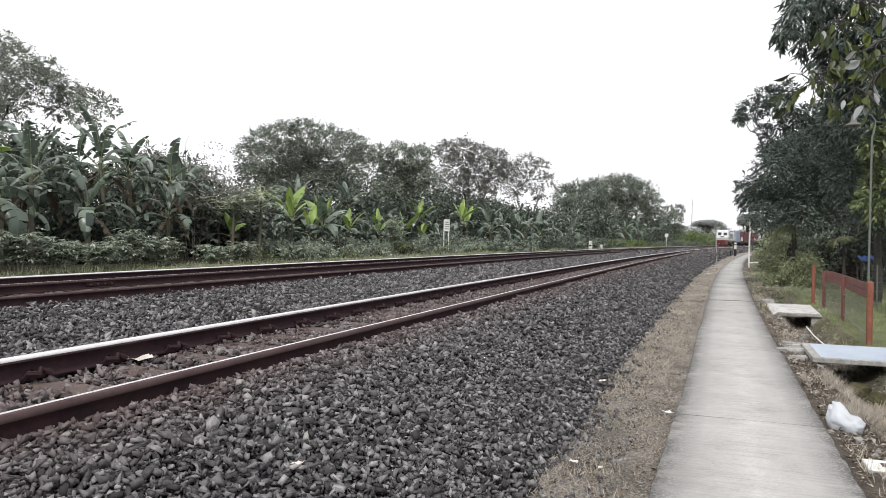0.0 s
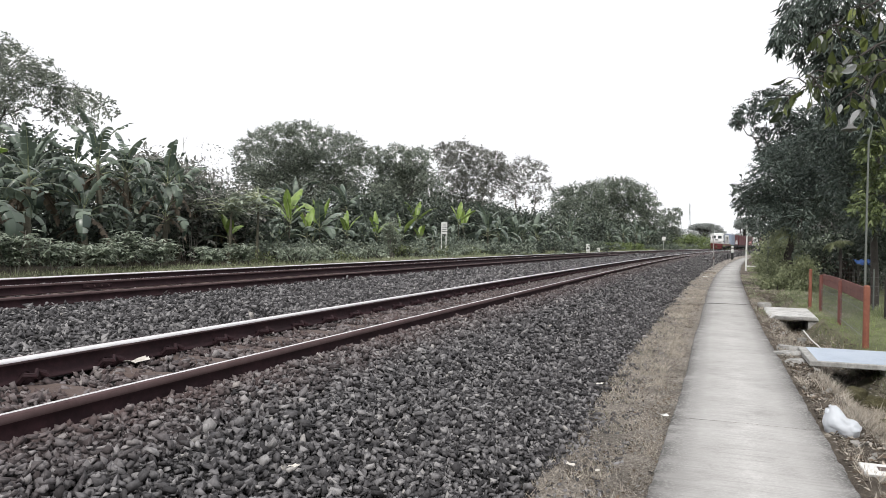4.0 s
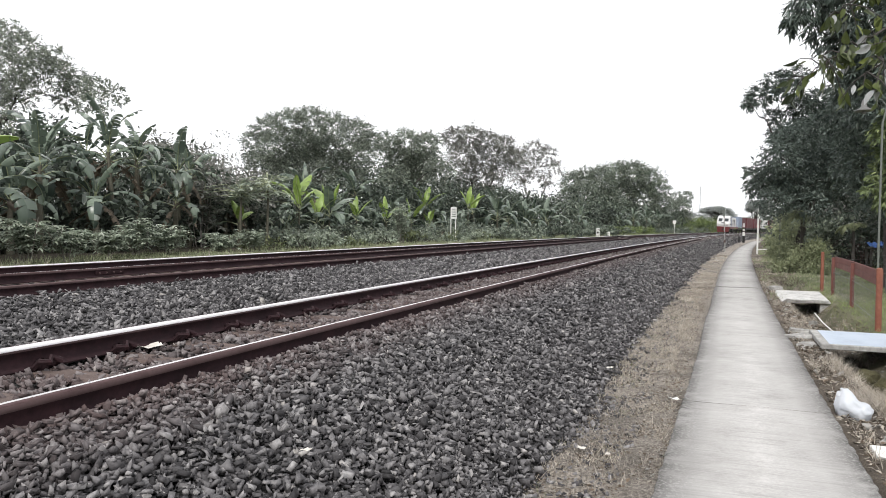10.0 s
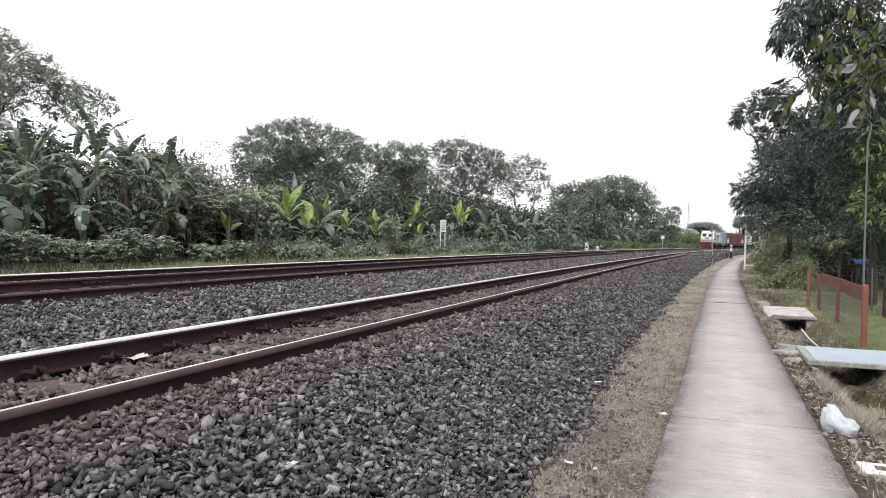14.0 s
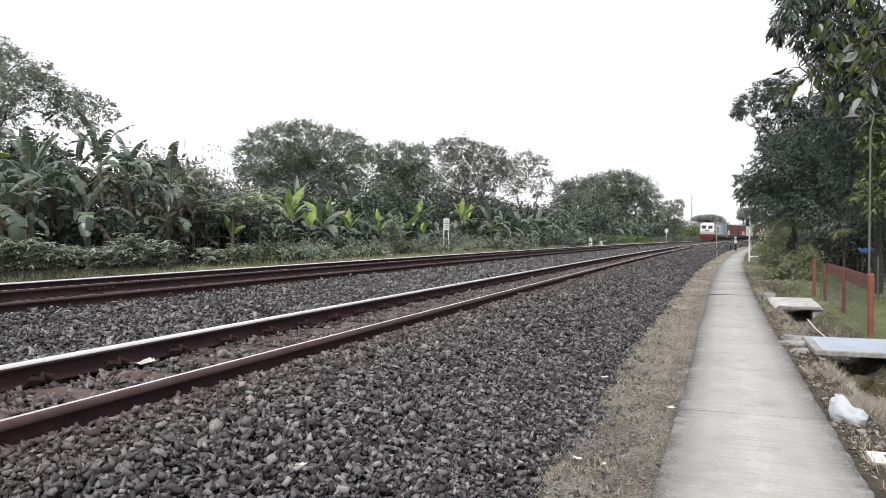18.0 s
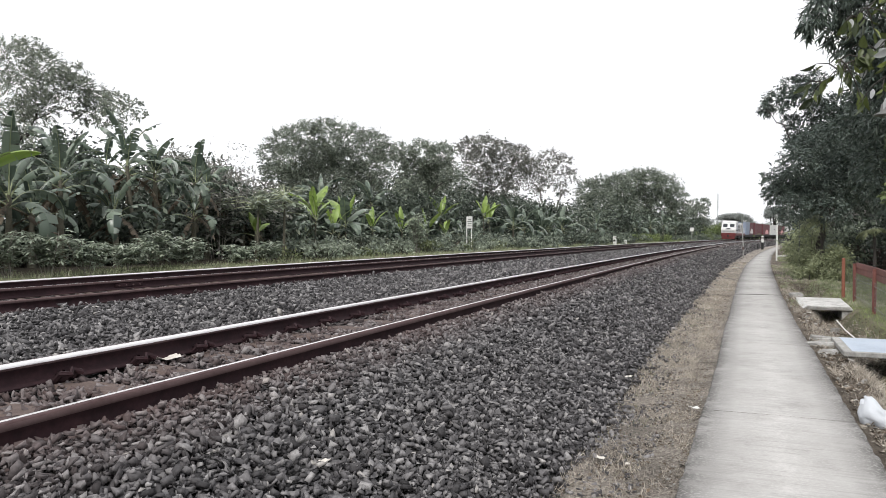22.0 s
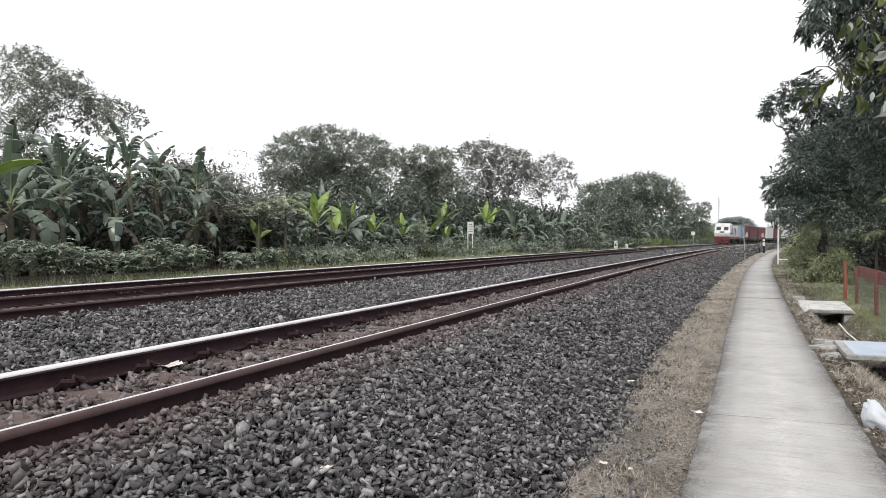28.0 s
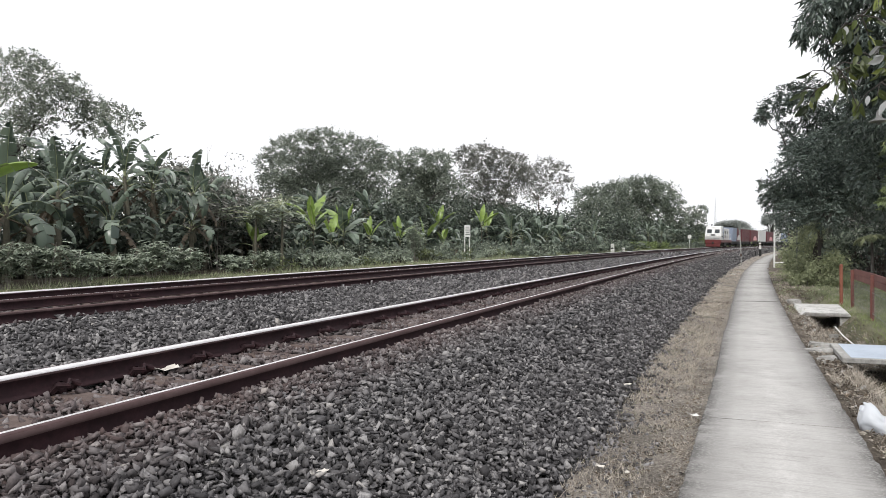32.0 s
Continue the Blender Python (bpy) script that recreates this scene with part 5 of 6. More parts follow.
def palm(place, trunk, fronds, length, seed, label):
    rng = np.random.default_rng(seed)
    holder = thing("palm", place, label, "palm")
    V, F = tubes([[((0, 0, -0.1), 0.07), ((0.02, 0, trunk * 0.5), 0.055), ((0, 0, trunk), 0.045)]], 8)
    soup("trunk", V, F, BARK, holder, smooth=True)
    for i in range(fronds):
        rise, droop = math.radians(rng.uniform(35, 70)), math.radians(rng.uniform(110, 160))
        u = np.linspace(0, 1, 22)
        ang = rise - droop * u
        y = np.concatenate([[0], np.cumsum(np.cos(ang[:-1]) * length / 21)])
        z = np.concatenate([[0], np.cumsum(np.sin(ang[:-1]) * length / 21)])
        V, F = tubes([[((0, y[k], z[k]), 0.012 * (1 - 0.8 * u[k])) for k in range(22)]], 4)
        k = np.repeat(np.arange(3, 22), 2)
        side = np.tile([-1.0, 1.0], 19)
        P = np.stack([np.zeros(38), y[k], z[k]], -1)
        D = np.stack([side, 0.7 * np.cos(ang[k]), 0.7 * np.sin(ang[k]) - 0.5], -1)
        L = 0.42 * length * np.sin(np.pi * (0.15 + 0.8 * u[k])) * rng.uniform(0.8, 1.1, 38)
        V2, F2 = blades(P, D, np.tile([0.0, 0.0, 1.0], (38, 1)), L, np.full(38, 0.035), 0.2)
        ob = soup("frond", np.concatenate([V, V2]), np.concatenate([F, F2 + len(V)]), LEAF_OLIVE, holder)
        ob.matrix_basis = pose(0, 0, trunk, 0, 0, 90 + rng.uniform(-70, 70) if i < 4 else rng.uniform(0, 360))


palm((12.9, 26.3, -0.1), 2.0, 6, 1.15, 251, "small palm with pale arching fronds at the garden edge")
palm((14.6, 26.0, -0.1), 1.7, 6, 0.75, 252, "small shaded palm with drooping fronds in the garden")

# ---------------------------------------------------------------- grass, weeds and litter on the ground
def grass(label, count, s0, s1, n0, n1, height, mat, seed, lean=0.5, power=1.0, category="grass", clump=0, bend=0.0):
    rng = np.random.default_rng(seed)
    S = s0 + (s1 - s0) * rng.uniform(0, 1, count) ** power
    N = rng.uniform(n0, n1, count)
    if clump:
        cs, cn = s0 + (s1 - s0) * rng.uniform(0, 1, clump) ** power, rng.uniform(n0, n1, clump)
        w = rng.integers(0, clump, count)
        S, N = cs[w] + rng.normal(0, 0.13, count), np.clip(cn[w] + rng.normal(0, 0.09, count), n0, n1)
    X, Y = plan_np(S, N)
    P = np.stack([X, Y, ground_z(S, N) - 0.01], -1)
    D = rng.normal(0, lean, (count, 3))
    D[:, 2] = np.abs(D[:, 2]) * 0.4 + 1 - bend
    L = height * rng.uniform(0.4, 1.3, count)
    V, F = blades(P, D, rng.normal(0, 1, (count, 3)), L, np.maximum(L * 0.022, 0.0019 + 0.00036 * S), 0.1)
    return tagged(soup("grass", V, F, mat), label, category, kind="stuff")


grass("short dry straw-coloured grass between ballast and path", 22000, 1.5, 26, 0.32, 1.08, 0.05, LEAF_DRY, 701, 0.9, 0.9, bend=0.6)
grass("tufts of dry straw-coloured grass beside the path", 7000, 2.5, 45, 0.36, 1.0, 0.09, LEAF_DRY, 702, 0.9, 1.3, clump=100)
grass("pale straw patch of flattened grass beside the path", 11000, 8.0, 19, 0.5, 1.0, 0.08, LEAF_DRY, 714, 0.9, 1.1, clump=60, bend=0.4)
grass("scattered small green weeds in the dry verge", 2600, 1.5, 16, 0.6, 1.15, 0.05, LEAF_WEED, 703, 0.9, 1.2, clump=60)
grass("dry and brown grass on the soil beside the drain", 6000, 4, 24, -2.0, -0.98, 0.13, LEAF_DRY, 704, 0.8, 1.2, clump=90)
grass("tussock of long straw-coloured grass beside the drain", 3600, 6.6, 9.4, -1.75, -1.15, 0.15, LEAF_DRY, 715, 0.8, 1.0, clump=14, bend=0.3)
grass("green grass on the lawn behind the fence", 17000, 8, 23, -7.5, -1.95, 0.1, LEAF_LAWN, 705, 0.6, 1.1)
grass("mixed green weeds along the far end of the path", 9000, 19, 60, -4.2, -1.4, 0.17, LEAF_OLIVE, 706, 0.8, 1.2, clump=200)
grass("dry stalks between path and garden", 5000, 17.5, 42, -3.2, -1.0, 0.12, LEAF_DRY, 737, 0.9, 1.3, clump=150, bend=0.4)
grass("yellowish weeds between path and garden", 7500, 17.5, 42, -3.6, -1.0, 0.12, LEAF_OLIVE, 717, 0.9, 1.3, clump=300, bend=0.4)
grass("long green grass along the far edge of the ballast", 10000, 5, 42, 12.0, 15.0, 0.2, LEAF_OLIVE, 707, 0.5, 1.1)
grass("pale dry grass stems along the far edge of the ballast", 2500, 5, 42, 11.8, 13.6, 0.22, LEAF_DRY, 708, 0.5, 1.1)
grass("light green grass along the far track further on", 9000, 42, 130, 12.2, 15.0, 0.32, LEAF_OLIVE, 709, 0.5, 1.3)


def fallen(label, count, s0, s1, n0, n1, size, mat, seed, wide=0.5):
    rng = np.random.default_rng(seed)
    S, N = rng.uniform(s0, s1, count), rng.uniform(n0, n1, count)
    X, Y = plan_np(S, N)
    P = np.stack([X, Y, ground_z(S, N) + 0.012], -1)
    D = rng.normal(0, 1, (count, 3)) * np.array([1, 1, 0.25])
    Nn = rng.normal(0, 0.35, (count, 3)) + np.array([0, 0, 1])
    L = size * rng.uniform(0.5, 1.4, count)
    V, F = blades(P, D, Nn, L, L * wide, 0.3)
    return tagged(soup("leaf_litter", V, F, mat), label, "leaf litter", kind="stuff")


fallen("pale dry scraps and twigs on the soil beside the drain", 2600, 4, 22, -2.0, -0.93, 0.045, LEAF_DRY, 716)
fallen("curled dark leaves on the soil beside the path", 2600, 3.5, 10, -2.0, -0.93, 0.034, LEAF_BROWN, 719)
fallen("pale straw scraps on the soil beside the path", 5000, 3.5, 12, -2.0, -0.93, 0.05, LEAF_DRY, 720, 0.15)
fallen("brown fallen leaves on the soil beside the drain", 5200, 4, 26, -2.1, -0.95, 0.045, LEAF_BROWN, 711)
fallen("small dry leaves in the verge", 1800, 2, 20, 0.32, 1.1, 0.035, LEAF_BROWN, 712)
fallen("dry straw scraps lying in the verge", 11000, 1.5, 26, 0.28, 1.1, 0.03, LEAF_DRY, 713, 0.16)
fallen("dark crumbled leaf scraps in the verge", 9000, 1.5, 20, 0.3, 1.1, 0.02, LEAF_BROWN, 718, 0.4)


def rubble(label, count, s0, s1, n0, n1, size, seed, mat):
    rng = np.random.default_rng(seed)
    S, N = rng.uniform(s0, s1, count), rng.uniform(n0, n1, count)
    V, F = stone_arrays(S, N, ground_z(S, N) + size * 0.2, size * rng.uniform(0.4, 1.3, count), seed + 1)
    return tagged(soup("rubble", V, F, mat), label, "rubble", kind="stuff")


MOSS = speckled("dry_moss", [(0.03, 0.027, 0.014), (0.075, 0.068, 0.034), (0.13, 0.12, 0.065)], 14, 0.95, 0.9, 5, distance=0.02)
SOIL_CLOD = speckled("soil_clods", [(0.035, 0.03, 0.025), (0.085, 0.073, 0.06), (0.16, 0.14, 0.118)], 20, 0.95, 0.6)
PALE_STONE = speckled("pale_rubble", [(0.16, 0.15, 0.135), (0.3, 0.29, 0.27), (0.45, 0.44, 0.42)], 9, 0.9, 0.4)
OLD_CONCRETE = speckled("weathered_concrete", [(0.13, 0.125, 0.115), (0.3, 0.295, 0.28), (0.52, 0.515, 0.5)], 3.5, 0.9, 0.5, 6, distance=0.006)
rubble("small stones and broken concrete on the soil beside the drain", 420, 4, 22, -2.0, -0.95, 0.032, 721, PALE_STONE)
rubble("dark clods and stones on the soil beside the path", 1500, 3.5, 12, -2.0, -0.93, 0.022, 725, SOIL_CLOD)
rubble("dark ballast stones strayed into the verge", 2600, 1.5, 16, 0.55, 1.12, 0.02, 727, STONE)
rubble("grey pebbles in the dry verge", 2200, 1.5, 18, 0.32, 1.05, 0.011, 723, PALE_STONE)


# ---------------------------------------------------------------- drain bridges, blocks and litter
def bent_slab(bm, s0, s1, n0, n1, z0, z1, bevel=0.008, seed=0, rough=0.0):
    rng = np.random.default_rng(seed)
    c = [plan(s, n) for s, n in ((s0, n0), (s1, n0), (s1, n1), (s0, n1))]
    low = [bm.verts.new((x, y, z0)) for x, y in c]
    high = [bm.verts.new((x + rng.normal(0, rough), y + rng.normal(0, rough), z1)) for x, y in c]
    bm.faces.new(low[::-1])
    bm.faces.new(high)
    for i in range(4):
        bm.faces.new((low[i], low[(i + 1) % 4], high[(i + 1) % 4], high[i]))
    bmesh.ops.recalc_face_normals(bm, faces=bm.faces)
    bmesh.ops.bevel(bm, geom=list(bm.edges), offset=bevel, segments=1, affect="EDGES")
    return bm


BLUE_TILE = speckled("pale_blue_screed", [(0.36, 0.41, 0.48), (0.44, 0.5, 0.58), (0.5, 0.55, 0.61)], 2.2, 0.45, 0.1, 9)
bridge = thing("drain_bridge", (0, 0, 0), "concrete slab bridge over the drain with a smooth pale blue top", "slab bridge")
part("deck", bent_slab(bmesh.new(), 10.25, 11.7, -1.2, -2.95, -0.01, 0.055), OLD_CONCRETE, bridge)
part("tile", bent_slab(bmesh.new(), 10.31, 11.62, -1.3, -2.6, 0.045, 0.061, 0.003), BLUE_TILE, bridge, "smooth pale blue screed panel")
part("side_wall", bent_slab(bmesh.new(), 10.3, 11.65, -2.05, -2.3, -0.4, -0.03), OLD_CONCRETE, bridge)
CHIPPED = speckled("chipped_whitish_concrete", [(0.17, 0.165, 0.155), (0.52, 0.515, 0.5), (0.7, 0.695, 0.68)], 4.5, 0.9, 0.6, 5, distance=0.01)
bridge2 = thing("drain_bridge", (0, 0, 0), "worn chipped whitish concrete slab bridge over the drain", "slab bridge")
part("deck", bent_slab(bmesh.new(), 16.95, 19.2, -1.14, -2.12, -0.05, 0.045, 0.015, 3, 0.04), CHIPPED, bridge2)
part("side_wall", bent_slab(bmesh.new(), 17.0, 19.1, -1.9, -2.1, -0.4, -0.04), OLD_CONCRETE, bridge2)
for s, n, w, d, h, rz, label in ((19.9, -1.2, 0.3, 0.16, 0.12, 15, "grey concrete block lying beside the path"), (15.3, -1.62, 0.18, 0.12, 0.09, 40, "pale broken concrete block beside the drain"), (11.3, -1.05, 0.34, 0.22, 0.05, 10, "flat broken piece of concrete at the path edge"), (10.6, -1.06, 0.26, 0.2, 0.04, 50, "flat broken piece of concrete at the path edge"), (11.9, -1.1, 0.3, 0.16, 0.06, -20, "flat broken piece of concrete at the path edge"), (9.75, -1.62, 0.42, 0.3, 0.2, 30, "mossy dark stone in the drain"), (9.2, -1.75, 0.36, 0.3, 0.2, 70, "mossy dark stone in the drain"), (8.4, -1.7, 0.22, 0.16, 0.1, 10, "mossy dark stone in the drain")):
    x, y = plan(s, n)
    z = float(ground_z(np.array(s), np.array(n)))
    bm = box_bm(-w / 2, -d / 2, -0.03, w / 2, d / 2, h, bevel=0.02)
    rb = random.Random(int(s * 10))
    for v in bm.verts:
        v.co += Vector((rb.uniform(-1, 1), rb.uniform(-1, 1), rb.uniform(-1, 1))) * 0.018
    if "mossy" in label:
        bm.free()
        bm = bmesh.new()
        bmesh.ops.create_icosphere(bm, subdivisions=3, radius=1)
        for v in bm.verts:
            v.co = Vector((v.co.x * w * 0.55, v.co.y * d * 0.6, v.co.z * h)) * (0.85 + 0.3 * noise.noise(v.co * 1.8 + Vector((s, n, 0))) + 0.1 * noise.noise(v.co * 6))
    b = part("concrete_block" if "stone" not in label else "stone", bm, OLD_CONCRETE if "mossy" not in label else MOSS)
    b.matrix_basis = pose(x, y, z, 0, 0, rz)
    tagged(b, label, "block" if "stone" not in label else "stone")

# broken tile; a thin dark plate on it paints a shaded hollow, none is cut
bm = bent_slab(bmesh.new(), 5.46, 5.7, -1.0, -1.26, -0.03, 0.015, 0.006, 5, 0.02)
b = tagged(part("broken_tile", bm, WHITE), "broken white tile lying on the soil beside the path", "tile")
part("hollow", bent_slab(bmesh.new(), 5.53, 5.62, -1.09, -1.24, 0.0, 0.0195, 0.001), SLEEPER, b, "thin dark plate painting the shade of a hollow")

# thin white pipe in the drain
V, F = tubes([[((*plan(15.7, -1.68), -0.12), 0.012), ((*plan(14.6, -1.7), -0.17), 0.012), ((*plan(13.4, -1.75), -0.2), 0.012)]], 8)
tagged(soup("pipe", V, F, WHITE, smooth=True), "thin white plastic pipe lying in the drain", "pipe")


def carrier_bag():
    m = material("white_plastic_film", (0.66, 0.69, 0.73), 0.4, 0, 0.4)
    tr = node(m, "ShaderNodeBsdfTranslucent")
    tr.inputs["Color"].default_value = (0.8, 0.82, 0.85, 1)
    mx = node(m, "ShaderNodeMixShader", Fac=0.3)
    join(m, bsdf(m).outputs[0], mx.inputs[1])
    join(m, tr.outputs[0], mx.inputs[2])
    join(m, mx.outputs[0], m.node_tree.nodes["Material Output"].inputs["Surface"])
    bumpy(m, noisy(m, 22, 3, 0.5), 0.5, 0.02)
    holder = thing("plastic_bag", (*plan(6.68, -1.05), -0.03), "crumpled tied white plastic carrier bag lying at the path edge", "plastic bag", rz=-27)
    bm = bmesh.new()
    bmesh.ops.create_icosphere(bm, subdivisions=4, radius=1)
    for v in bm.verts:
        p = v.co.copy()
        crease = noise.ridged_multi_fractal(p * 1.5 + Vector((3, 1, 2)), 1.0, 2.1, 4, 1.0, 2.0)
        k = 0.86 + 0.16 * noise.noise(p * 1.7) + 0.09 * crease
        # slack body, drawn up to a point at the tied end
        peak = min(1.0, max(0.0, (-p.x + 0.2) / 0.85)) * max(p.z, 0.0)
        x = 0.175 * p.x * k + 0.015 * peak
        y = 0.125 * p.y * k * (1 - 0.4 * peak)
        z = (0.095 * p.z * k + 0.085) * (1.0 - 0.22 * p.x) + 0.125 * peak
        v.co = Vector((x, y, max(z, 0.0) if p.z > -0.5 else 0.0)) * 0.86
    part("body", bm, m, holder, smooth=True)
    for a in (-0.03, 0.025):
        pv, pf = tubes([[((-0.085 + a, 0, 0.165), 0.028), ((-0.082 + a, 0.005, 0.2), 0.022), ((-0.078 + a * 0.8, 0.01, 0.222), 0.013), ((-0.075 + a * 0.6, 0.01, 0.234), 0.005)]], 7)
        soup("handle", pv, pf, m, holder, "twisted handle of thin film", smooth=True)


carrier_bag()

# small scraps
PAPER = speckled("soiled_paper", [(0.5, 0.47, 0.42), (0.66, 0.63, 0.58)], 12, 0.8, 0.2)


def scrap(place, w, d, seed, mat, label, category):
    rng = random.Random(seed)
    bm = bmesh.new()
    bmesh.ops.create_grid(bm, x_segments=4, y_segments=3, size=0.5)
    for v in bm.verts:
        v.co = Vector((v.co.x * w, v.co.y * d, 0.012 + rng.uniform(0, 0.3) * min(w, d) * (0.4 + abs(v.co.x))))
    r = bmesh.ops.extrude_face_region(bm, geom=list(bm.faces))
    bmesh.ops.translate(bm, vec=(0, 0, 0.002), verts=[e for e in r["geom"] if isinstance(e, bmesh.types.BMVert)])
    ob = part("scrap", bm, mat)
    ob.matrix_basis = pose(*place, 0, 0, rng.uniform(0, 360))
    tagged(ob, label, category)


RED_SCRAP = material("red_wrapper", (0.22, 0.05, 0.05), 0.5)
for k, (x, y, z, w, d, mat, label, cat) in enumerate([
        (-2.15, 5.14, 0.6, 0.2, 0.13, PAPER, "crumpled soiled paper lying between the rails", "paper"),
        (1.63, 7.14, 0.1, 0.085, 0.05, PAPER, "torn whitish paper scrap on the stones", "paper"),
        (2.03, 6.35, -0.02, 0.07, 0.06, WHITE, "small white paper scrap in the verge", "paper"),
        (0.91, 4.77, 0.02, 0.055, 0.05, PAPER, "white torn plastic scrap in dry grass", "scrap"),
        (1.08, 4.74, -0.01, 0.04, 0.03, PAPER, "tiny pale paper scrap in dry grass", "scrap"),
        (12.83, 34.36, 0.0, 0.3, 0.2, WHITE, "white paper scrap beside the path", "paper"),
        (1.12, 3.93, -0.02, 0.035, 0.03, RED_SCRAP, "small red wrapper at the path edge", "wrapper"),
        (-0.62, 3.2, 0.48, 0.05, 0.035, PAPER, "tiny pale scrap on the ballast", "scrap"),
        (6.9, 14.6, -0.05, 0.1, 0.08, WHITE, "white plastic scrap beside the drain", "scrap"),
        (8.0, 14.3, -0.15, 0.12, 0.08, WHITE, "white plastic scrap in the drain", "scrap")]):
    scrap((x, y, z), w, d, 800 + k, mat, label, cat)

# ---------------------------------------------------------------- fence, lamp, posts and signs
BROWN_PAINT = speckled("red_brown_paint", [(0.1, 0.04, 0.034), (0.155, 0.06, 0.05), (0.2, 0.095, 0.08)], 3, 0.6, 0.2, 9)
ORANGE_PAINT = speckled("orange_brown_paint", [(0.15, 0.055, 0.037), (0.21, 0.078, 0.05), (0.27, 0.12, 0.08)], 3, 0.55, 0.15, 9)
WIRE = material("galvanised_wire", (0.2, 0.2, 0.195), 0.55, 0.5)
POLE_GREEN = speckled("grey_green_pole", [(0.09, 0.1, 0.09), (0.16, 0.175, 0.16)], 6, 0.6, 0.1)


def netting(a, b, z0, z1, gap, r, parent, name="netting"):
    a, b = np.array(a), np.array(b)
    n = int(np.linalg.norm(b - a) / gap)
    paths = []
    for i in range(n + 1):
        p = a + (b - a) * i / n
        paths.append([((p[0], p[1], z0), r), ((p[0], p[1], z1), r)])
    for k in range(int((z1 - z0) / gap) + 1):
        z = z0 + k * gap
        paths.append([((a[0], a[1], z), r), ((b[0], b[1], z), r)])
    V, F = tubes(paths, 3)
    return soup(name, V, F, WIRE, parent)


def build_fence():
    holder = thing("garden_fence", (0, 0, 0), "low garden fence with red-brown top board, orange posts and wire netting", "fence")
    pts = {"e": plan(9.9, -2.3), "d": plan(12.57, -2.22), "c": plan(16.12, -2.36), "b": plan(19.15, -2.38), "a": plan(19.89, -2.23)}
    for k, r, top, mat in (("e", 0.042, 0.95, ORANGE_PAINT), ("d", 0.045, 0.94, ORANGE_PAINT), ("a", 0.04, 0.97, ORANGE_PAINT)):
        x, y = pts[k]
        bm = rod_bm((x, y, -0.15), (x, y, top - 0.02), r, r, 14)
        rod(bm, (x, y, top - 0.02), (x, y, top), r, r * 0.6, 14)
        part("post", bm, mat, holder, smooth=False)
    for k, top in (("c", 0.86), ("b", 0.86)):
        x, y = pts[k]
        bm = box_bm(-0.035, -0.03, -0.12, 0.035, 0.03, top, bevel=0.006)
        ob = part("post", bm, BROWN_PAINT, holder)
        ob.matrix_basis = pose(x, y, 0, 0, 0, yaw_at(15))
    for p, q in (("d", "c"), ("c", "b")):
        a, b = Vector((*pts[p], 0)), Vector((*pts[q], 0))
        d = b - a
        for lo, hi in ((0.64, 0.758), (0.764, 0.885)):
            ob = part("board", box_bm(-0.012, 0.0, lo, 0.012, d.length, hi, bevel=0.004), BROWN_PAINT, holder)
            ob.matrix_basis = Matrix.Translation(a) @ pose(0.045, 0, 0, 0, 0, math.degrees(math.atan2(-d.x, d.y)))
        netting(pts[p], pts[q], 0.04, 0.62, 0.06, 0.0012, holder)
        for z in (0.52, 0.12):
            V, F = tubes([[((*pts[p], z), 0.005), ((*pts[q], z), 0.005)]], 5)
            soup("wire", V, F, WIRE, holder, "pale tension wire")
    back = thing("wire_fence", (0, 0, 0), "thin wire mesh fence with slim grey posts across the garden", "fence")
    ax, ay = pts["a"]
    prev = (ax, ay)
    for i in range(1, 6):
        p = (ax + 1.5 * i, ay - 0.12 * i)
        part("post", rod_bm((*p, -0.15), (*p, 1.0), 0.018, 0.018, 8), POLE_GREEN, back)
        netting(prev, p, 0.35, 0.98, 0.11, 0.002, back)
        prev = p


build_fence()


def build_lamp():
    x, y = 8.06, 13.5
    holder = thing("garden_lamp", (x, y, -0.1), "thin grey-green lamp pole with a white enamel lampshade, coloured dark grey as in tree shade", "lamp post")
    V, F = tubes([[((0, 0, -0.1), 0.022), ((0, 0, 1.6), 0.02), ((0.01, 0, 3.6), 0.018), ((0.06, 0, 3.8), 0.016), ((0.07, 0, 3.92), 0.012), ((-0.02, 0, 4.03), 0.008), ((-0.26, 0, 4.06), 0.007), ((-0.32, 0, 4.02), 0.007)]], 8)
    soup("pole", V, F, POLE_GREEN, holder, smooth=True)
    prof = [(0.03, 4.03), (0.045, 3.98), (0.05, 3.9), (0.08, 3.87), (0.16, 3.835), (0.165, 3.815), (0.15, 3.815), (0.07, 3.85), (0.0, 3.86)]
    bm = bmesh.new()
    vs = [bm.verts.new((r, 0, z)) for r, z in prof]
    es = [bm.edges.new((p, q)) for p, q in zip(vs, vs[1:])]
    bmesh.ops.spin(bm, geom=vs + es, cent=(0, 0, 0), axis=(0, 0, 1), angle=math.tau, steps=24)
    bmesh.ops.remove_doubles(bm, verts=bm.verts, dist=0.001)
    # white enamel painted dark grey to carry the shadow of the trees
    ENAMEL = speckled("tree_shaded_enamel", [(0.1, 0.1, 0.097), (0.17, 0.17, 0.165)], 8, 0.5, 0.1)
    sh = part("shade", bm, ENAMEL, holder, "white enamel lampshade, coloured dark grey as in tree shade", smooth=True)
    sh.matrix_basis = pose(-0.34, 0, 0)
    bm = bmesh.new()
    bmesh.ops.create_uvsphere(bm, u_segments=12, v_segments=8, radius=0.035)
    bu = part("bulb", bm, ENAMEL, holder, smooth=True)
    bu.matrix_basis = pose(-0.34, 0, 3.79)


build_lamp()


def post_thing(name, s, n, label, category):
    x, y = plan(s, n)
    return thing(name, (x, y, float(ground_z(np.array(s), np.array(n)))), label, category, rz=yaw_at(s))


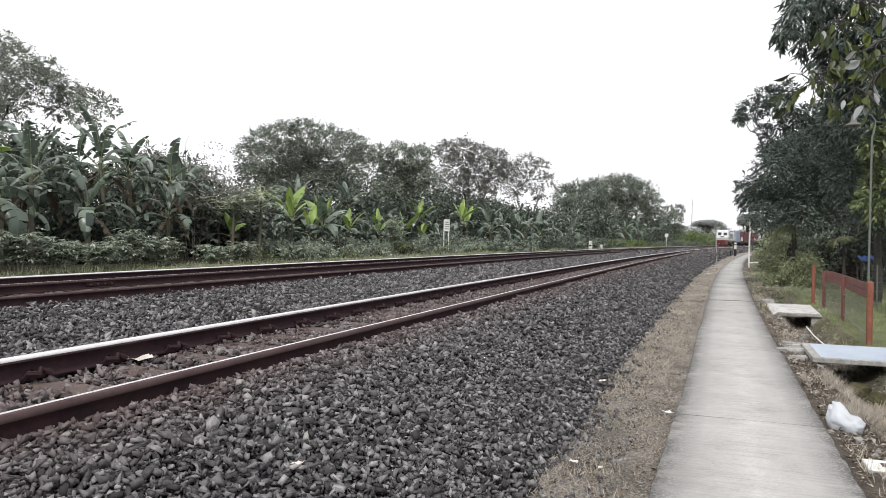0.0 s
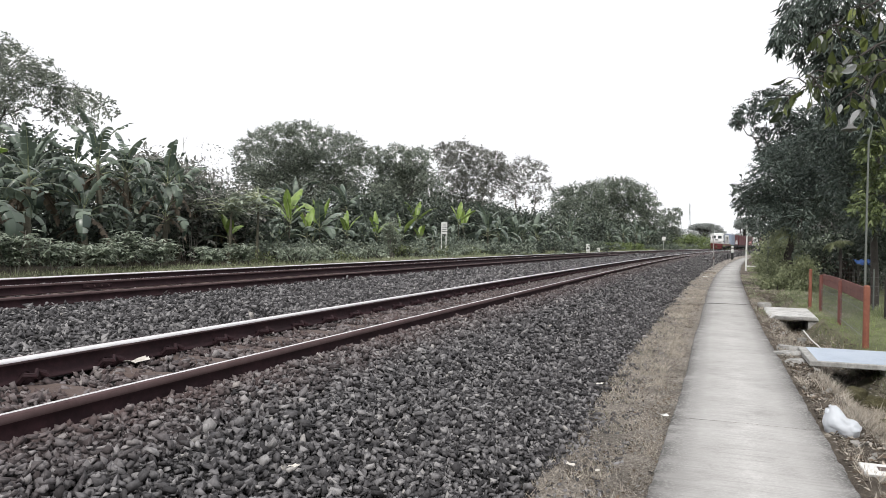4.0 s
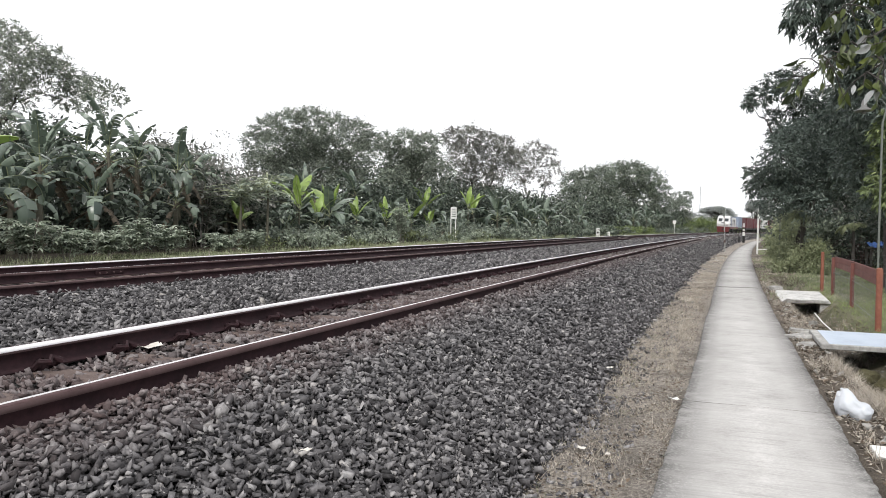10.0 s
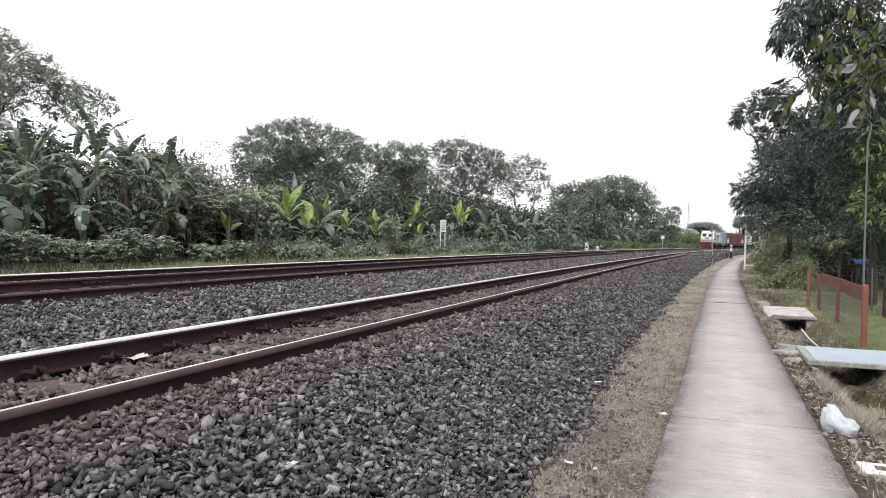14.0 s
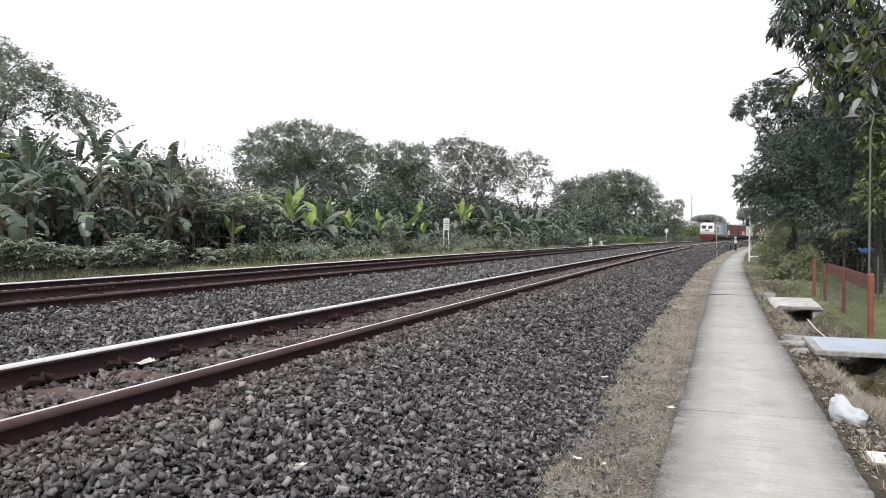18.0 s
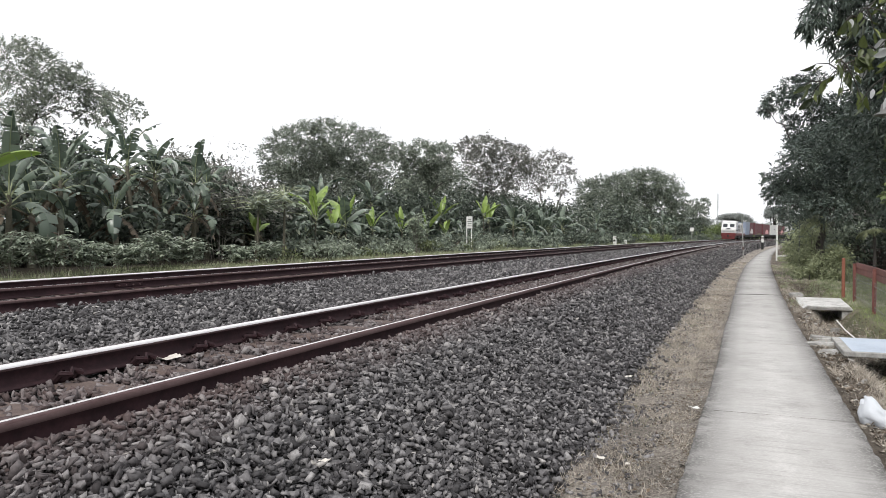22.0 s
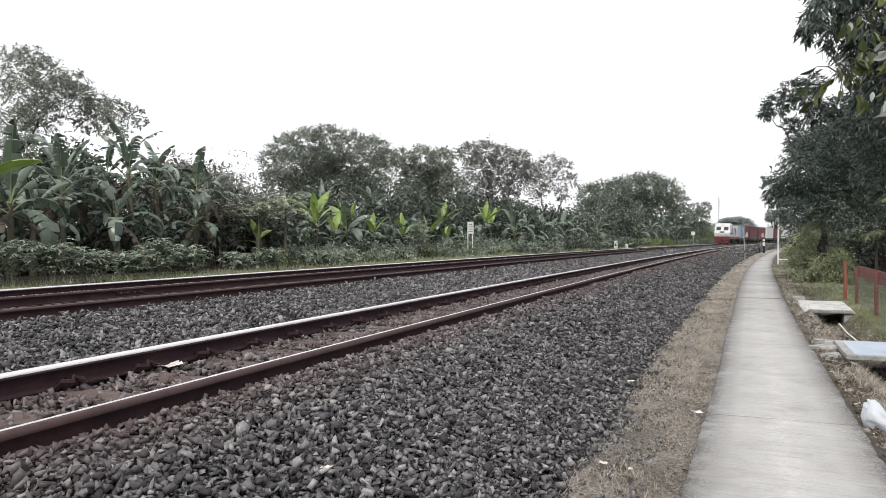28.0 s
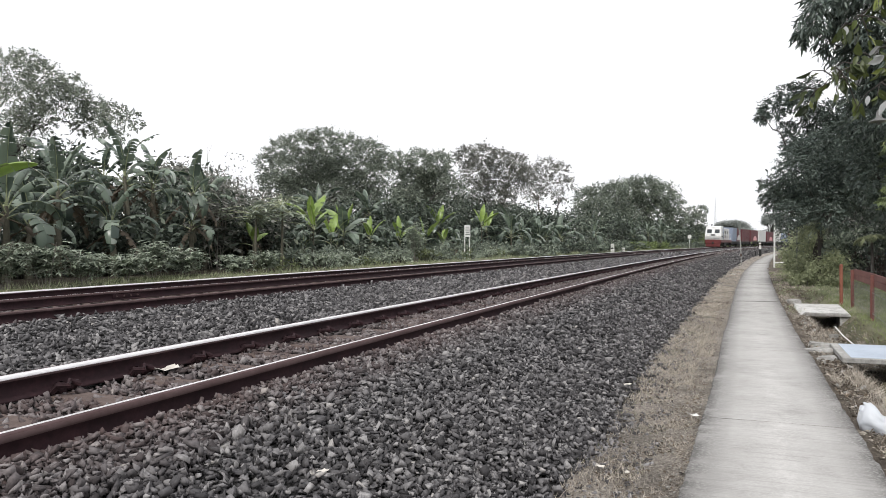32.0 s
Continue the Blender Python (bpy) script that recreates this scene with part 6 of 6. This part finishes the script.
p = post_thing("boundary_pole", 48.4, -1.28, "tall thin white-painted pole beside the path", "pole")
part("pole", rod_bm((0, 0, -0.2), (0.03, 0, 3.2), 0.05, 0.045, 10), WHITE, p)
part("bar", rod_bm((0.0, 0, 0.3), (0.85, 0, 0.3), 0.035, 0.035, 8), WHITE, p)
p = thing("garden_pole", (13.8, 30.0, -0.1), "thin grey pole standing among garden shrubs", "pole")
part("pole", rod_bm((0, 0, -0.1), (0.02, 0, 2.45), 0.03, 0.027, 8), POLE_GREEN, p)
part("cap", rod_bm((0.02, 0, 2.45), (0.02, 0, 2.5), 0.034, 0.02, 8), WIRE, p)
p = post_thing("signal_pole", 53.2, 0.72, "thin leaning pale pole with a narrow plate at the top", "pole")
part("pole", rod_bm((0, 0, -0.2), (-0.13, 0, 3.0), 0.036, 0.03, 10), OLD_CONCRETE, p)
part("plate", box_bm(-0.2, -0.05, 2.4, -0.05, -0.02, 3.02, bevel=0.01), POLE_GREEN, p, "narrow grey plate")
part("box", box_bm(-0.1, -0.09, 0.6, 0.02, -0.03, 0.78, bevel=0.01), SLEEPER, p, "small rusty box")
p = post_thing("marker_post", 89.0, 0.54, "short square post painted white above and black below", "marker post")
part("base", box_bm(-0.12, -0.12, -0.2, 0.12, 0.12, 0.8, bevel=0.02), BLACK, p)
part("top", box_bm(-0.12, -0.12, 0.804, 0.12, 0.12, 1.25, bevel=0.02), WHITE, p)
part("band", box_bm(-0.123, -0.123, 1.254, 0.123, 0.123, 1.36, bevel=0.01), RAIL_DULL, p)
part("cap", box_bm(-0.12, -0.12, 1.364, 0.12, 0.12, 1.55, bevel=0.03), WHITE, p)
p = post_thing("short_post", 88.5, 1.0, "short dark post at the toe of the ballast", "post")
part("body", box_bm(-0.07, -0.07, -0.1, 0.07, 0.07, 0.62, bevel=0.02), BLACK, p)
p = post_thing("kilometre_post", 70.3, 13.0, "short white concrete post beside the far track", "marker post")
part("body", box_bm(-0.16, -0.12, -0.1, 0.16, 0.12, 0.95, bevel=0.03), WHITE, p)
part("bar", box_bm(-0.1, -0.126, 0.45, 0.1, -0.121, 0.6), BLACK, p)
p = post_thing("kilometre_post", 73.8, 12.7, "small low white concrete post beside the far track", "marker post")
part("body", box_bm(-0.15, -0.12, -0.1, 0.15, 0.12, 0.6, bevel=0.03), WHITE, p)
p = post_thing("speed_board", 122.0, 12.8, "white board on a short post beside the far track", "sign")
part("pole", rod_bm((0, 0, -0.2), (0, 0, 1.8), 0.04, 0.04, 8), WHITE, p)
part("board", box_bm(-0.27, -0.05, 1.75, 0.27, -0.01, 2.35, bevel=0.01), WHITE, p)

p = post_thing("notice_board", 39.8, 15.4, "white notice board with lines of writing on two thin posts", "sign")
p.matrix_basis = pose(*p.matrix_basis.translation, 0, 0, 30)
for x in (-0.16, 0.16):
    part("post", rod_bm((x, 0, -0.2), (x, 0, 2.02), 0.028, 0.028, 8), WHITE, p)
bd = part("board", box_bm(-0.2, -0.06, 1.34, 0.2, -0.032, 2.05, bevel=0.004), WHITE, p)
for k, w in enumerate((0.3, 0.26, 0.3, 0.2)):
    part("line", box_bm(-w / 2, -0.065, 1.47 + 0.13 * k, w / 2, -0.0605, 1.51 + 0.13 * k), POLE_GREEN, bd, "grey bar of writing")


# a lattice mast far off, and the house behind the garden
# steel colour lightened to include the haze of the distance
MAST_GREY = material("hazy_galvanised_steel", (0.42, 0.43, 0.44), 0.6)


def build_mast():
    holder = thing("radio_mast", (154.0, 440.0, 0.3), "slim distant steel lattice radio mast", "mast")
    for a in range(3):
        t = a * 2.094
        x, y = math.cos(t), math.sin(t)
        part("leg", rod_bm((x * 0.9, y * 0.9, 0), (x * 0.35, y * 0.35, 27), 0.12, 0.08, 5), MAST_GREY, holder)
    for k in range(18):
        z = 1.5 * k
        r0, r1 = 0.9 - 0.55 * z / 27, 0.9 - 0.55 * (z + 1.5) / 27
        bm = bmesh.new()
        for a in range(3):
            t, u = a * 2.094, (a + 1) * 2.094
            rod(bm, (math.cos(t) * r0, math.sin(t) * r0, z), (math.cos(u) * r1, math.sin(u) * r1, z + 1.5), 0.05, 0.05, 4)
        part("brace", bm, MAST_GREY, holder)
    part("tip", rod_bm((0, 0, 26.5), (0, 0, 31), 0.07, 0.04, 5), MAST_GREY, holder)


build_mast()
HOUSE_WALL = speckled("pale_plaster", [(0.5, 0.5, 0.47), (0.62, 0.62, 0.59)], 1.5, 0.85, 0.2)
ROOF = speckled("dull_roof_tile", [(0.04, 0.037, 0.034), (0.08, 0.072, 0.066)], 2, 0.85, 0.3)
h = thing("house", (25.0, 38.5, -0.1), "pale plastered house half hidden behind garden trees", "house")
part("wall", box_bm(-3, 0, -0.1, 5, 5, 2.7, bevel=0.02), HOUSE_WALL, h)
bm = bmesh.new()
vs = [bm.verts.new(c) for c in ((-3.6, -0.8, 2.65), (5.6, -0.8, 2.65), (5.6, 5.8, 2.65), (-3.6, 5.8, 2.65), (-1, 2.5, 4.2), (3, 2.5, 4.2))]
for f in ((0, 1, 5, 4), (1, 2, 5), (2, 3, 4, 5), (3, 0, 4), (3, 2, 1, 0)):
    bm.faces.new([vs[i] for i in f])
part("roof", bm, ROOF, h)
for x in (-2.6, 0.0):
    part("pillar", box_bm(x - 0.1, -0.6, -0.1, x + 0.1, -0.4, 2.66, bevel=0.01), HOUSE_WALL, h)
TARP = speckled("blue_tarpaulin", [(0.05, 0.12, 0.36), (0.09, 0.18, 0.46)], 4, 0.5, 0.2)
bm = bmesh.new()
bmesh.ops.create_grid(bm, x_segments=10, y_segments=6, size=0.5)
for v in bm.verts:
    v.co = Vector((v.co.x * 0.7, v.co.y * 0.4 + 0.06 * math.sin(v.co.x * 9), 0.32 + 0.14 * v.co.y + 0.05 * math.sin(v.co.x * 14 + v.co.y * 5)))
r = bmesh.ops.extrude_face_region(bm, geom=list(bm.faces))
bmesh.ops.translate(bm, vec=(0, 0, -0.01), verts=[e for e in r["geom"] if isinstance(e, bmesh.types.BMVert)])
bt = thing("covered_bench", (16.7, 28.0, -0.1), "blue tarpaulin thrown over a low bench in the garden", "bench")
cl = part("tarpaulin", bm, TARP, bt)
cl.matrix_basis = pose(0, 0, 0.75, 0, 0, 10)
part("seat", box_bm(-0.4, -0.2, 0.9, 0.4, 0.2, 0.95, bevel=0.01), BARK, bt)
for x in (-0.35, 0.35):
    for y in (-0.15, 0.15):
        part("leg", box_bm(x - 0.03, y - 0.03, 0, x + 0.03, y + 0.03, 0.9), BARK, bt)

# ---------------------------------------------------------------- the freight train
TRACK2, RAILTOP = 9.566 + 0.5675, 0.782
LOCO_WHITE = speckled("white_loco_paint", [(0.46, 0.46, 0.46), (0.6, 0.6, 0.6), (0.68, 0.68, 0.68)], 1.2, 0.45, 0.05, 8)
LOCO_RED = speckled("red_loco_paint", [(0.08, 0.02, 0.02), (0.13, 0.03, 0.03), (0.17, 0.05, 0.047)], 1.2, 0.5, 0.05, 8)
DARK_STEEL = speckled("dark_steel", [(0.02, 0.02, 0.02), (0.045, 0.042, 0.04)], 4, 0.7, 0.2)
GLASS = material("cab_glass", (0.03, 0.035, 0.04), 0.08, 0, 0.6)
BOX_BLUE = speckled("grey_blue_container", [(0.16, 0.2, 0.27), (0.24, 0.28, 0.36), (0.28, 0.32, 0.4)], 0.8, 0.55, 0.05, 10)
BOX_MAROON = speckled("maroon_container", [(0.07, 0.024, 0.03), (0.115, 0.035, 0.042), (0.15, 0.055, 0.062)], 0.8, 0.55, 0.05, 10)
BOX_WHITE = speckled("white_container", [(0.5, 0.5, 0.49), (0.66, 0.66, 0.65)], 0.8, 0.55, 0.05, 10)
PATCH = material("pale_red_patch", (0.62, 0.3, 0.3), 0.6)
PATCH_W = material("pale_patch", (0.6, 0.56, 0.55), 0.6)
MOVERS = []


def bogie(parent, y, axles, gap=1.6):
    bg_ = part("bogie", box_bm(-1.0, y - gap * (axles - 1) / 2 - 0.5, 0.35, 1.0, y + gap * (axles - 1) / 2 + 0.5, 0.72, bevel=0.05), DARK_STEEL, parent)
    for i in range(axles):
        yy = y + (i - (axles - 1) / 2) * gap
        for x in (-0.57, 0.57):
            bm = bmesh.new()
            bmesh.ops.create_cone(bm, cap_ends=True, segments=20, radius1=0.46, radius2=0.45, depth=0.13, matrix=Matrix.Translation((x, yy, 0.46)) @ Matrix.Rotation(math.pi / 2, 4, "Y"))
            part("wheel", bm, DARK_STEEL, bg_)
        part("axle_box", box_bm(-1.12, yy - 0.15, 0.3, -0.98, yy + 0.15, 0.62, bevel=0.02), DARK_STEEL, bg_)
        part("axle_box", box_bm(0.98, yy - 0.15, 0.3, 1.12, yy + 0.15, 0.62, bevel=0.02), DARK_STEEL, bg_)


def locomotive():
    """Its nose is at y = 0 and points to -y."""
    e = thing("locomotive", (0, 0, 0), "white and red diesel locomotive heading a container train", "locomotive")
    part("frame", box_bm(-1.3, 0.45, 0.85, 1.3, 15.0, 1.28, bevel=0.03), LOCO_RED, e, "red underframe")
    bm = bmesh.new()
    prof = [(0.25, 1.28), (0.12, 1.9), (0.3, 2.35), (0.62, 3.1), (0.85, 3.5), (1.3, 3.64), (3.3, 3.64), (3.5, 3.5), (3.5, 1.28)]
    side = []
    for x in (-1.3, 1.3):
        side.append([bm.verts.new((x * (0.9 if z > 3.45 else 1.0), y, z)) for y, z in prof])
    for i in range(len(prof)):
        j = (i + 1) % len(prof)
        bm.faces.new((side[0][i], side[0][j], side[1][j], side[1][i]))
    bm.faces.new(side[0][::-1])
    bm.faces.new(side[1])
    bmesh.ops.recalc_face_normals(bm, faces=bm.faces)
    bmesh.ops.bevel(bm, geom=list(bm.edges), offset=0.06, segments=2, affect="EDGES")
    cab = part("cab", bm, LOCO_WHITE, e, "white driver's cab with raked front")
    for x0, x1 in ((-1.0, -0.22), (0.22, 1.0)):
        bm = box_bm(x0, -0.02, 0, x1, 0.03, 0.68, bevel=0.02)
        w = part("windscreen", bm, GLASS, cab)
        w.matrix_basis = pose(0, 0.29, 2.42, -23.1, 0, 0)
    for x in (-1.312, 1.292):
        part("cab_door", box_bm(x, 2.62, 1.35, x + 0.02, 3.3, 3.3, bevel=0.005), BOX_BLUE, cab, "grey cab door")
        part("stripe", box_bm(x, 0.5, 1.75, x + 0.02, 2.5, 1.95, bevel=0.004), DARK_STEEL, cab, "dark lining stripe")
    for x in (-1.31, 1.29):
        for y in (0.9, 1.75):
            part("side_window", box_bm(x, y, 2.5, x + 0.02, y + 0.75, 3.2), GLASS, cab)
    for x in (-0.75, 0.75):
        part("headlight", rod_bm((x, 0.1, 1.95), (x, 0.02, 1.95), 0.13, 0.13, 14), material("headlamp_glass", (0.8, 0.8, 0.75), 0.1), cab)
    part("grab_rail", rod_bm((-1.0, -0.02, 1.55), (1.0, -0.02, 1.55), 0.025, 0.025, 6), DARK_STEEL, cab)
    part("top_lamp", box_bm(-0.25, 0.62, 3.3, 0.25, 0.85, 3.5, bevel=0.03), WHITE, cab, "white lamp box over the windscreens")
    part("number_board", box_bm(-0.35, 0.08, 2.02, 0.35, 0.11, 2.2), BLACK, cab)
    part("hood", box_bm(-0.9, 3.55, 1.28, 0.9, 14.5, 3.35, bevel=0.1), LOCO_WHITE, e, "white engine hood")
    for i in range(8):
        for x in (-0.92, 0.9):
            part("hood_door", box_bm(x, 4.0 + i * 1.15, 1.6, x + 0.02, 4.95 + i * 1.15, 2.9, bevel=0.005), LOCO_WHITE if i % 2 else DARK_STEEL, e)
    for y in (5.0, 6.3, 9.5, 11.0):
        part("roof_fan", rod_bm((0, y, 3.35), (0, y, 3.5), 0.5, 0.46, 16), DARK_STEEL, e)
    part("exhaust", box_bm(-0.3, 7.6, 3.34, 0.3, 8.2, 3.62, bevel=0.03), DARK_STEEL, e)
    part("horn", rod_bm((-0.4, 1.6, 3.66), (-0.4, 1.2, 3.85), 0.05, 0.12, 8), DARK_STEEL, e)
    part("buffer_beam", box_bm(-1.25, 0.1, 0.62, 1.25, 0.5, 1.3, bevel=0.04), LOCO_RED, e)
    part("plough", box_bm(-1.15, 0.05, 0.12, 1.15, 0.2, 0.6, bevel=0.04), LOCO_RED, e)
    part("coupler", box_bm(-0.15, -0.35, 0.62, 0.15, 0.12, 0.92, bevel=0.04), DARK_STEEL, e)
    part("fuel_tank", box_bm(-1.15, 5.6, 0.25, 1.15, 8.4, 0.86, bevel=0.1), DARK_STEEL, e)
    for x in (-1.27, 1.27):
        bm = bmesh.new()
        rod(bm, (x, 3.6, 2.25), (x, 13.7, 2.25), 0.025, 0.025, 6)
        for i in range(9):
            rod(bm, (x, 3.7 + i * 1.24, 1.28), (x, 3.7 + i * 1.24, 2.25), 0.025, 0.025, 6)
        part("handrail", bm, LOCO_WHITE, e)
    bogie(e, 3.0, 3)
    bogie(e, 11.0, 3)
    return e


def flat_wagon():
    e = thing("flat_wagon", (0, 0, 0), "dark flat container wagon in a freight train", "wagon", "container wagons")
    part("deck", box_bm(-1.2, 0.35, 0.92, 1.2, 13.65, 1.06, bevel=0.02), DARK_STEEL, e)
    for x in (-1.05, 0.8):
        part("sill", box_bm(x, 0.4, 0.6, x + 0.25, 13.6, 0.918, bevel=0.03), DARK_STEEL, e)
    for y in (-0.05, 13.6):
        part("coupler", box_bm(-0.12, y, 0.68, 0.12, y + 0.45, 0.9, bevel=0.03), DARK_STEEL, e)
    bogie(e, 2.2, 2)
    bogie(e, 11.8, 2)
    return e


def container(length, mat, label, patches=()):
    """A corrugated steel box, standing on z = 0 from y = 0."""
    e = thing("container", (0, 0, 0), label, "shipping container", "containers on the train")
    w, h = 1.22, 2.59
    m = int(length / 0.14) * 2
    ys = np.linspace(0.12, length - 0.12, m)
    dx = np.where((np.arange(m) // 2) % 2 == 0, 0.0, 0.035)
    V, F = [], []
    for k, x in enumerate((-w, w)):
        xx = x - np.sign(x) * dx
        a = np.stack([xx, ys, np.full(m, 0.15)], -1)
        b = np.stack([xx, ys, np.full(m, h - 0.12)], -1)
        base = len(V) * 2 * m
        V.append(np.concatenate([a, b]))
        i = np.arange(m - 1)
        F.append(np.stack([base + i, base + i + 1, base + m + i + 1, base + m + i], -1))
    soup("side", np.concatenate(V), np.concatenate(F), mat, e)
    part("shell", box_bm(-w + 0.05, 0.03, 0.02, w - 0.05, length - 0.03, h - 0.02), mat, e)
    part("roof", box_bm(-w, 0.0, h - 0.12, w, length, h, bevel=0.02), mat, e)
    part("floor_rail", box_bm(-w, 0.0, 0.0, w, length, 0.16, bevel=0.02), mat, e)
    for x in (-w, w - 0.1):
        for y in (0.0, length - 0.12):
            part("corner_post", box_bm(x, y, 0.16, x + 0.1, y + 0.12, h - 0.12), mat, e)
    for y0, y1, pm in patches:
        bm = bmesh.new()
        r, c = (y1 - y0) / 2, (y0 + y1) / 2
        vs = [bm.verts.new((w + 0.02, c + r * math.cos(a), 0.25 + 1.05 * math.sin(a))) for a in np.linspace(0, math.pi, 14)]
        f = bm.faces.new(vs)
        q = bmesh.ops.extrude_face_region(bm, geom=[f])
        bmesh.ops.translate(bm, vec=(0.015, 0, 0), verts=[v for v in q["geom"] if isinstance(v, bmesh.types.BMVert)])
        part("patch", bm, pm, e, "pale rounded patch of paint")
    return e


def on_train(ob, ahead, up=0.0):
    MOVERS.append((ob, ahead, up))


on_train(locomotive(), 0.0)
base_wagon = flat_wagon()
on_train(base_wagon, 15.6)
for i in range(1, 10):
    on_train(copy_thing(base_wagon, pose(0, 0, 0)), 15.6 + 14.5 * i)
M = "maroon steel shipping container riding on a flat wagon"
B = "grey-blue steel shipping container riding on a flat wagon"
W = "pale grey-white steel shipping container riding on a flat wagon"
on_train(container(6.06, BOX_BLUE, B), 15.6 + 0.8, 1.06)
on_train(container(6.06, BOX_MAROON, M, [(0.8, 5.2, PATCH_W)]), 15.6 + 7.1, 1.06)
m40 = container(12.19, BOX_MAROON, M, [(4.0, 10.0, PATCH)])
w40 = container(12.19, BOX_WHITE, W)
b40 = container(12.19, BOX_BLUE, B)
on_train(container(12.19, BOX_MAROON, M), 30.1 + 0.9, 1.06)
for i, box_ in enumerate((m40, w40, copy_thing(m40, pose(0, 0, 0)), copy_thing(w40, pose(0, 0, 0)), b40, copy_thing(m40, pose(0, 0, 0)), copy_thing(w40, pose(0, 0, 0)), copy_thing(b40, pose(0, 0, 0)))):
    on_train(box_, 44.6 + 14.5 * i + 0.9, 1.06)

# seconds, metres along the line of the locomotive's nose
RUN = [(0, 175.9), (4, 171.4), (8, 166.9), (12, 161.4), (16, 155.2), (20, 148.7), (24, 141.9), (28, 135.3), (32, 128.5)]


def motions():
    for ob, ahead, up in MOVERS:
        rows = []
        for t, s in RUN:
            a = s + ahead
            x, y = plan(a, TRACK2)
            rows.append((t, pose(x, y, RAILTOP + up, 0, 1.5, yaw_at(a + 5))))
        walk(ob, rows)


motions()
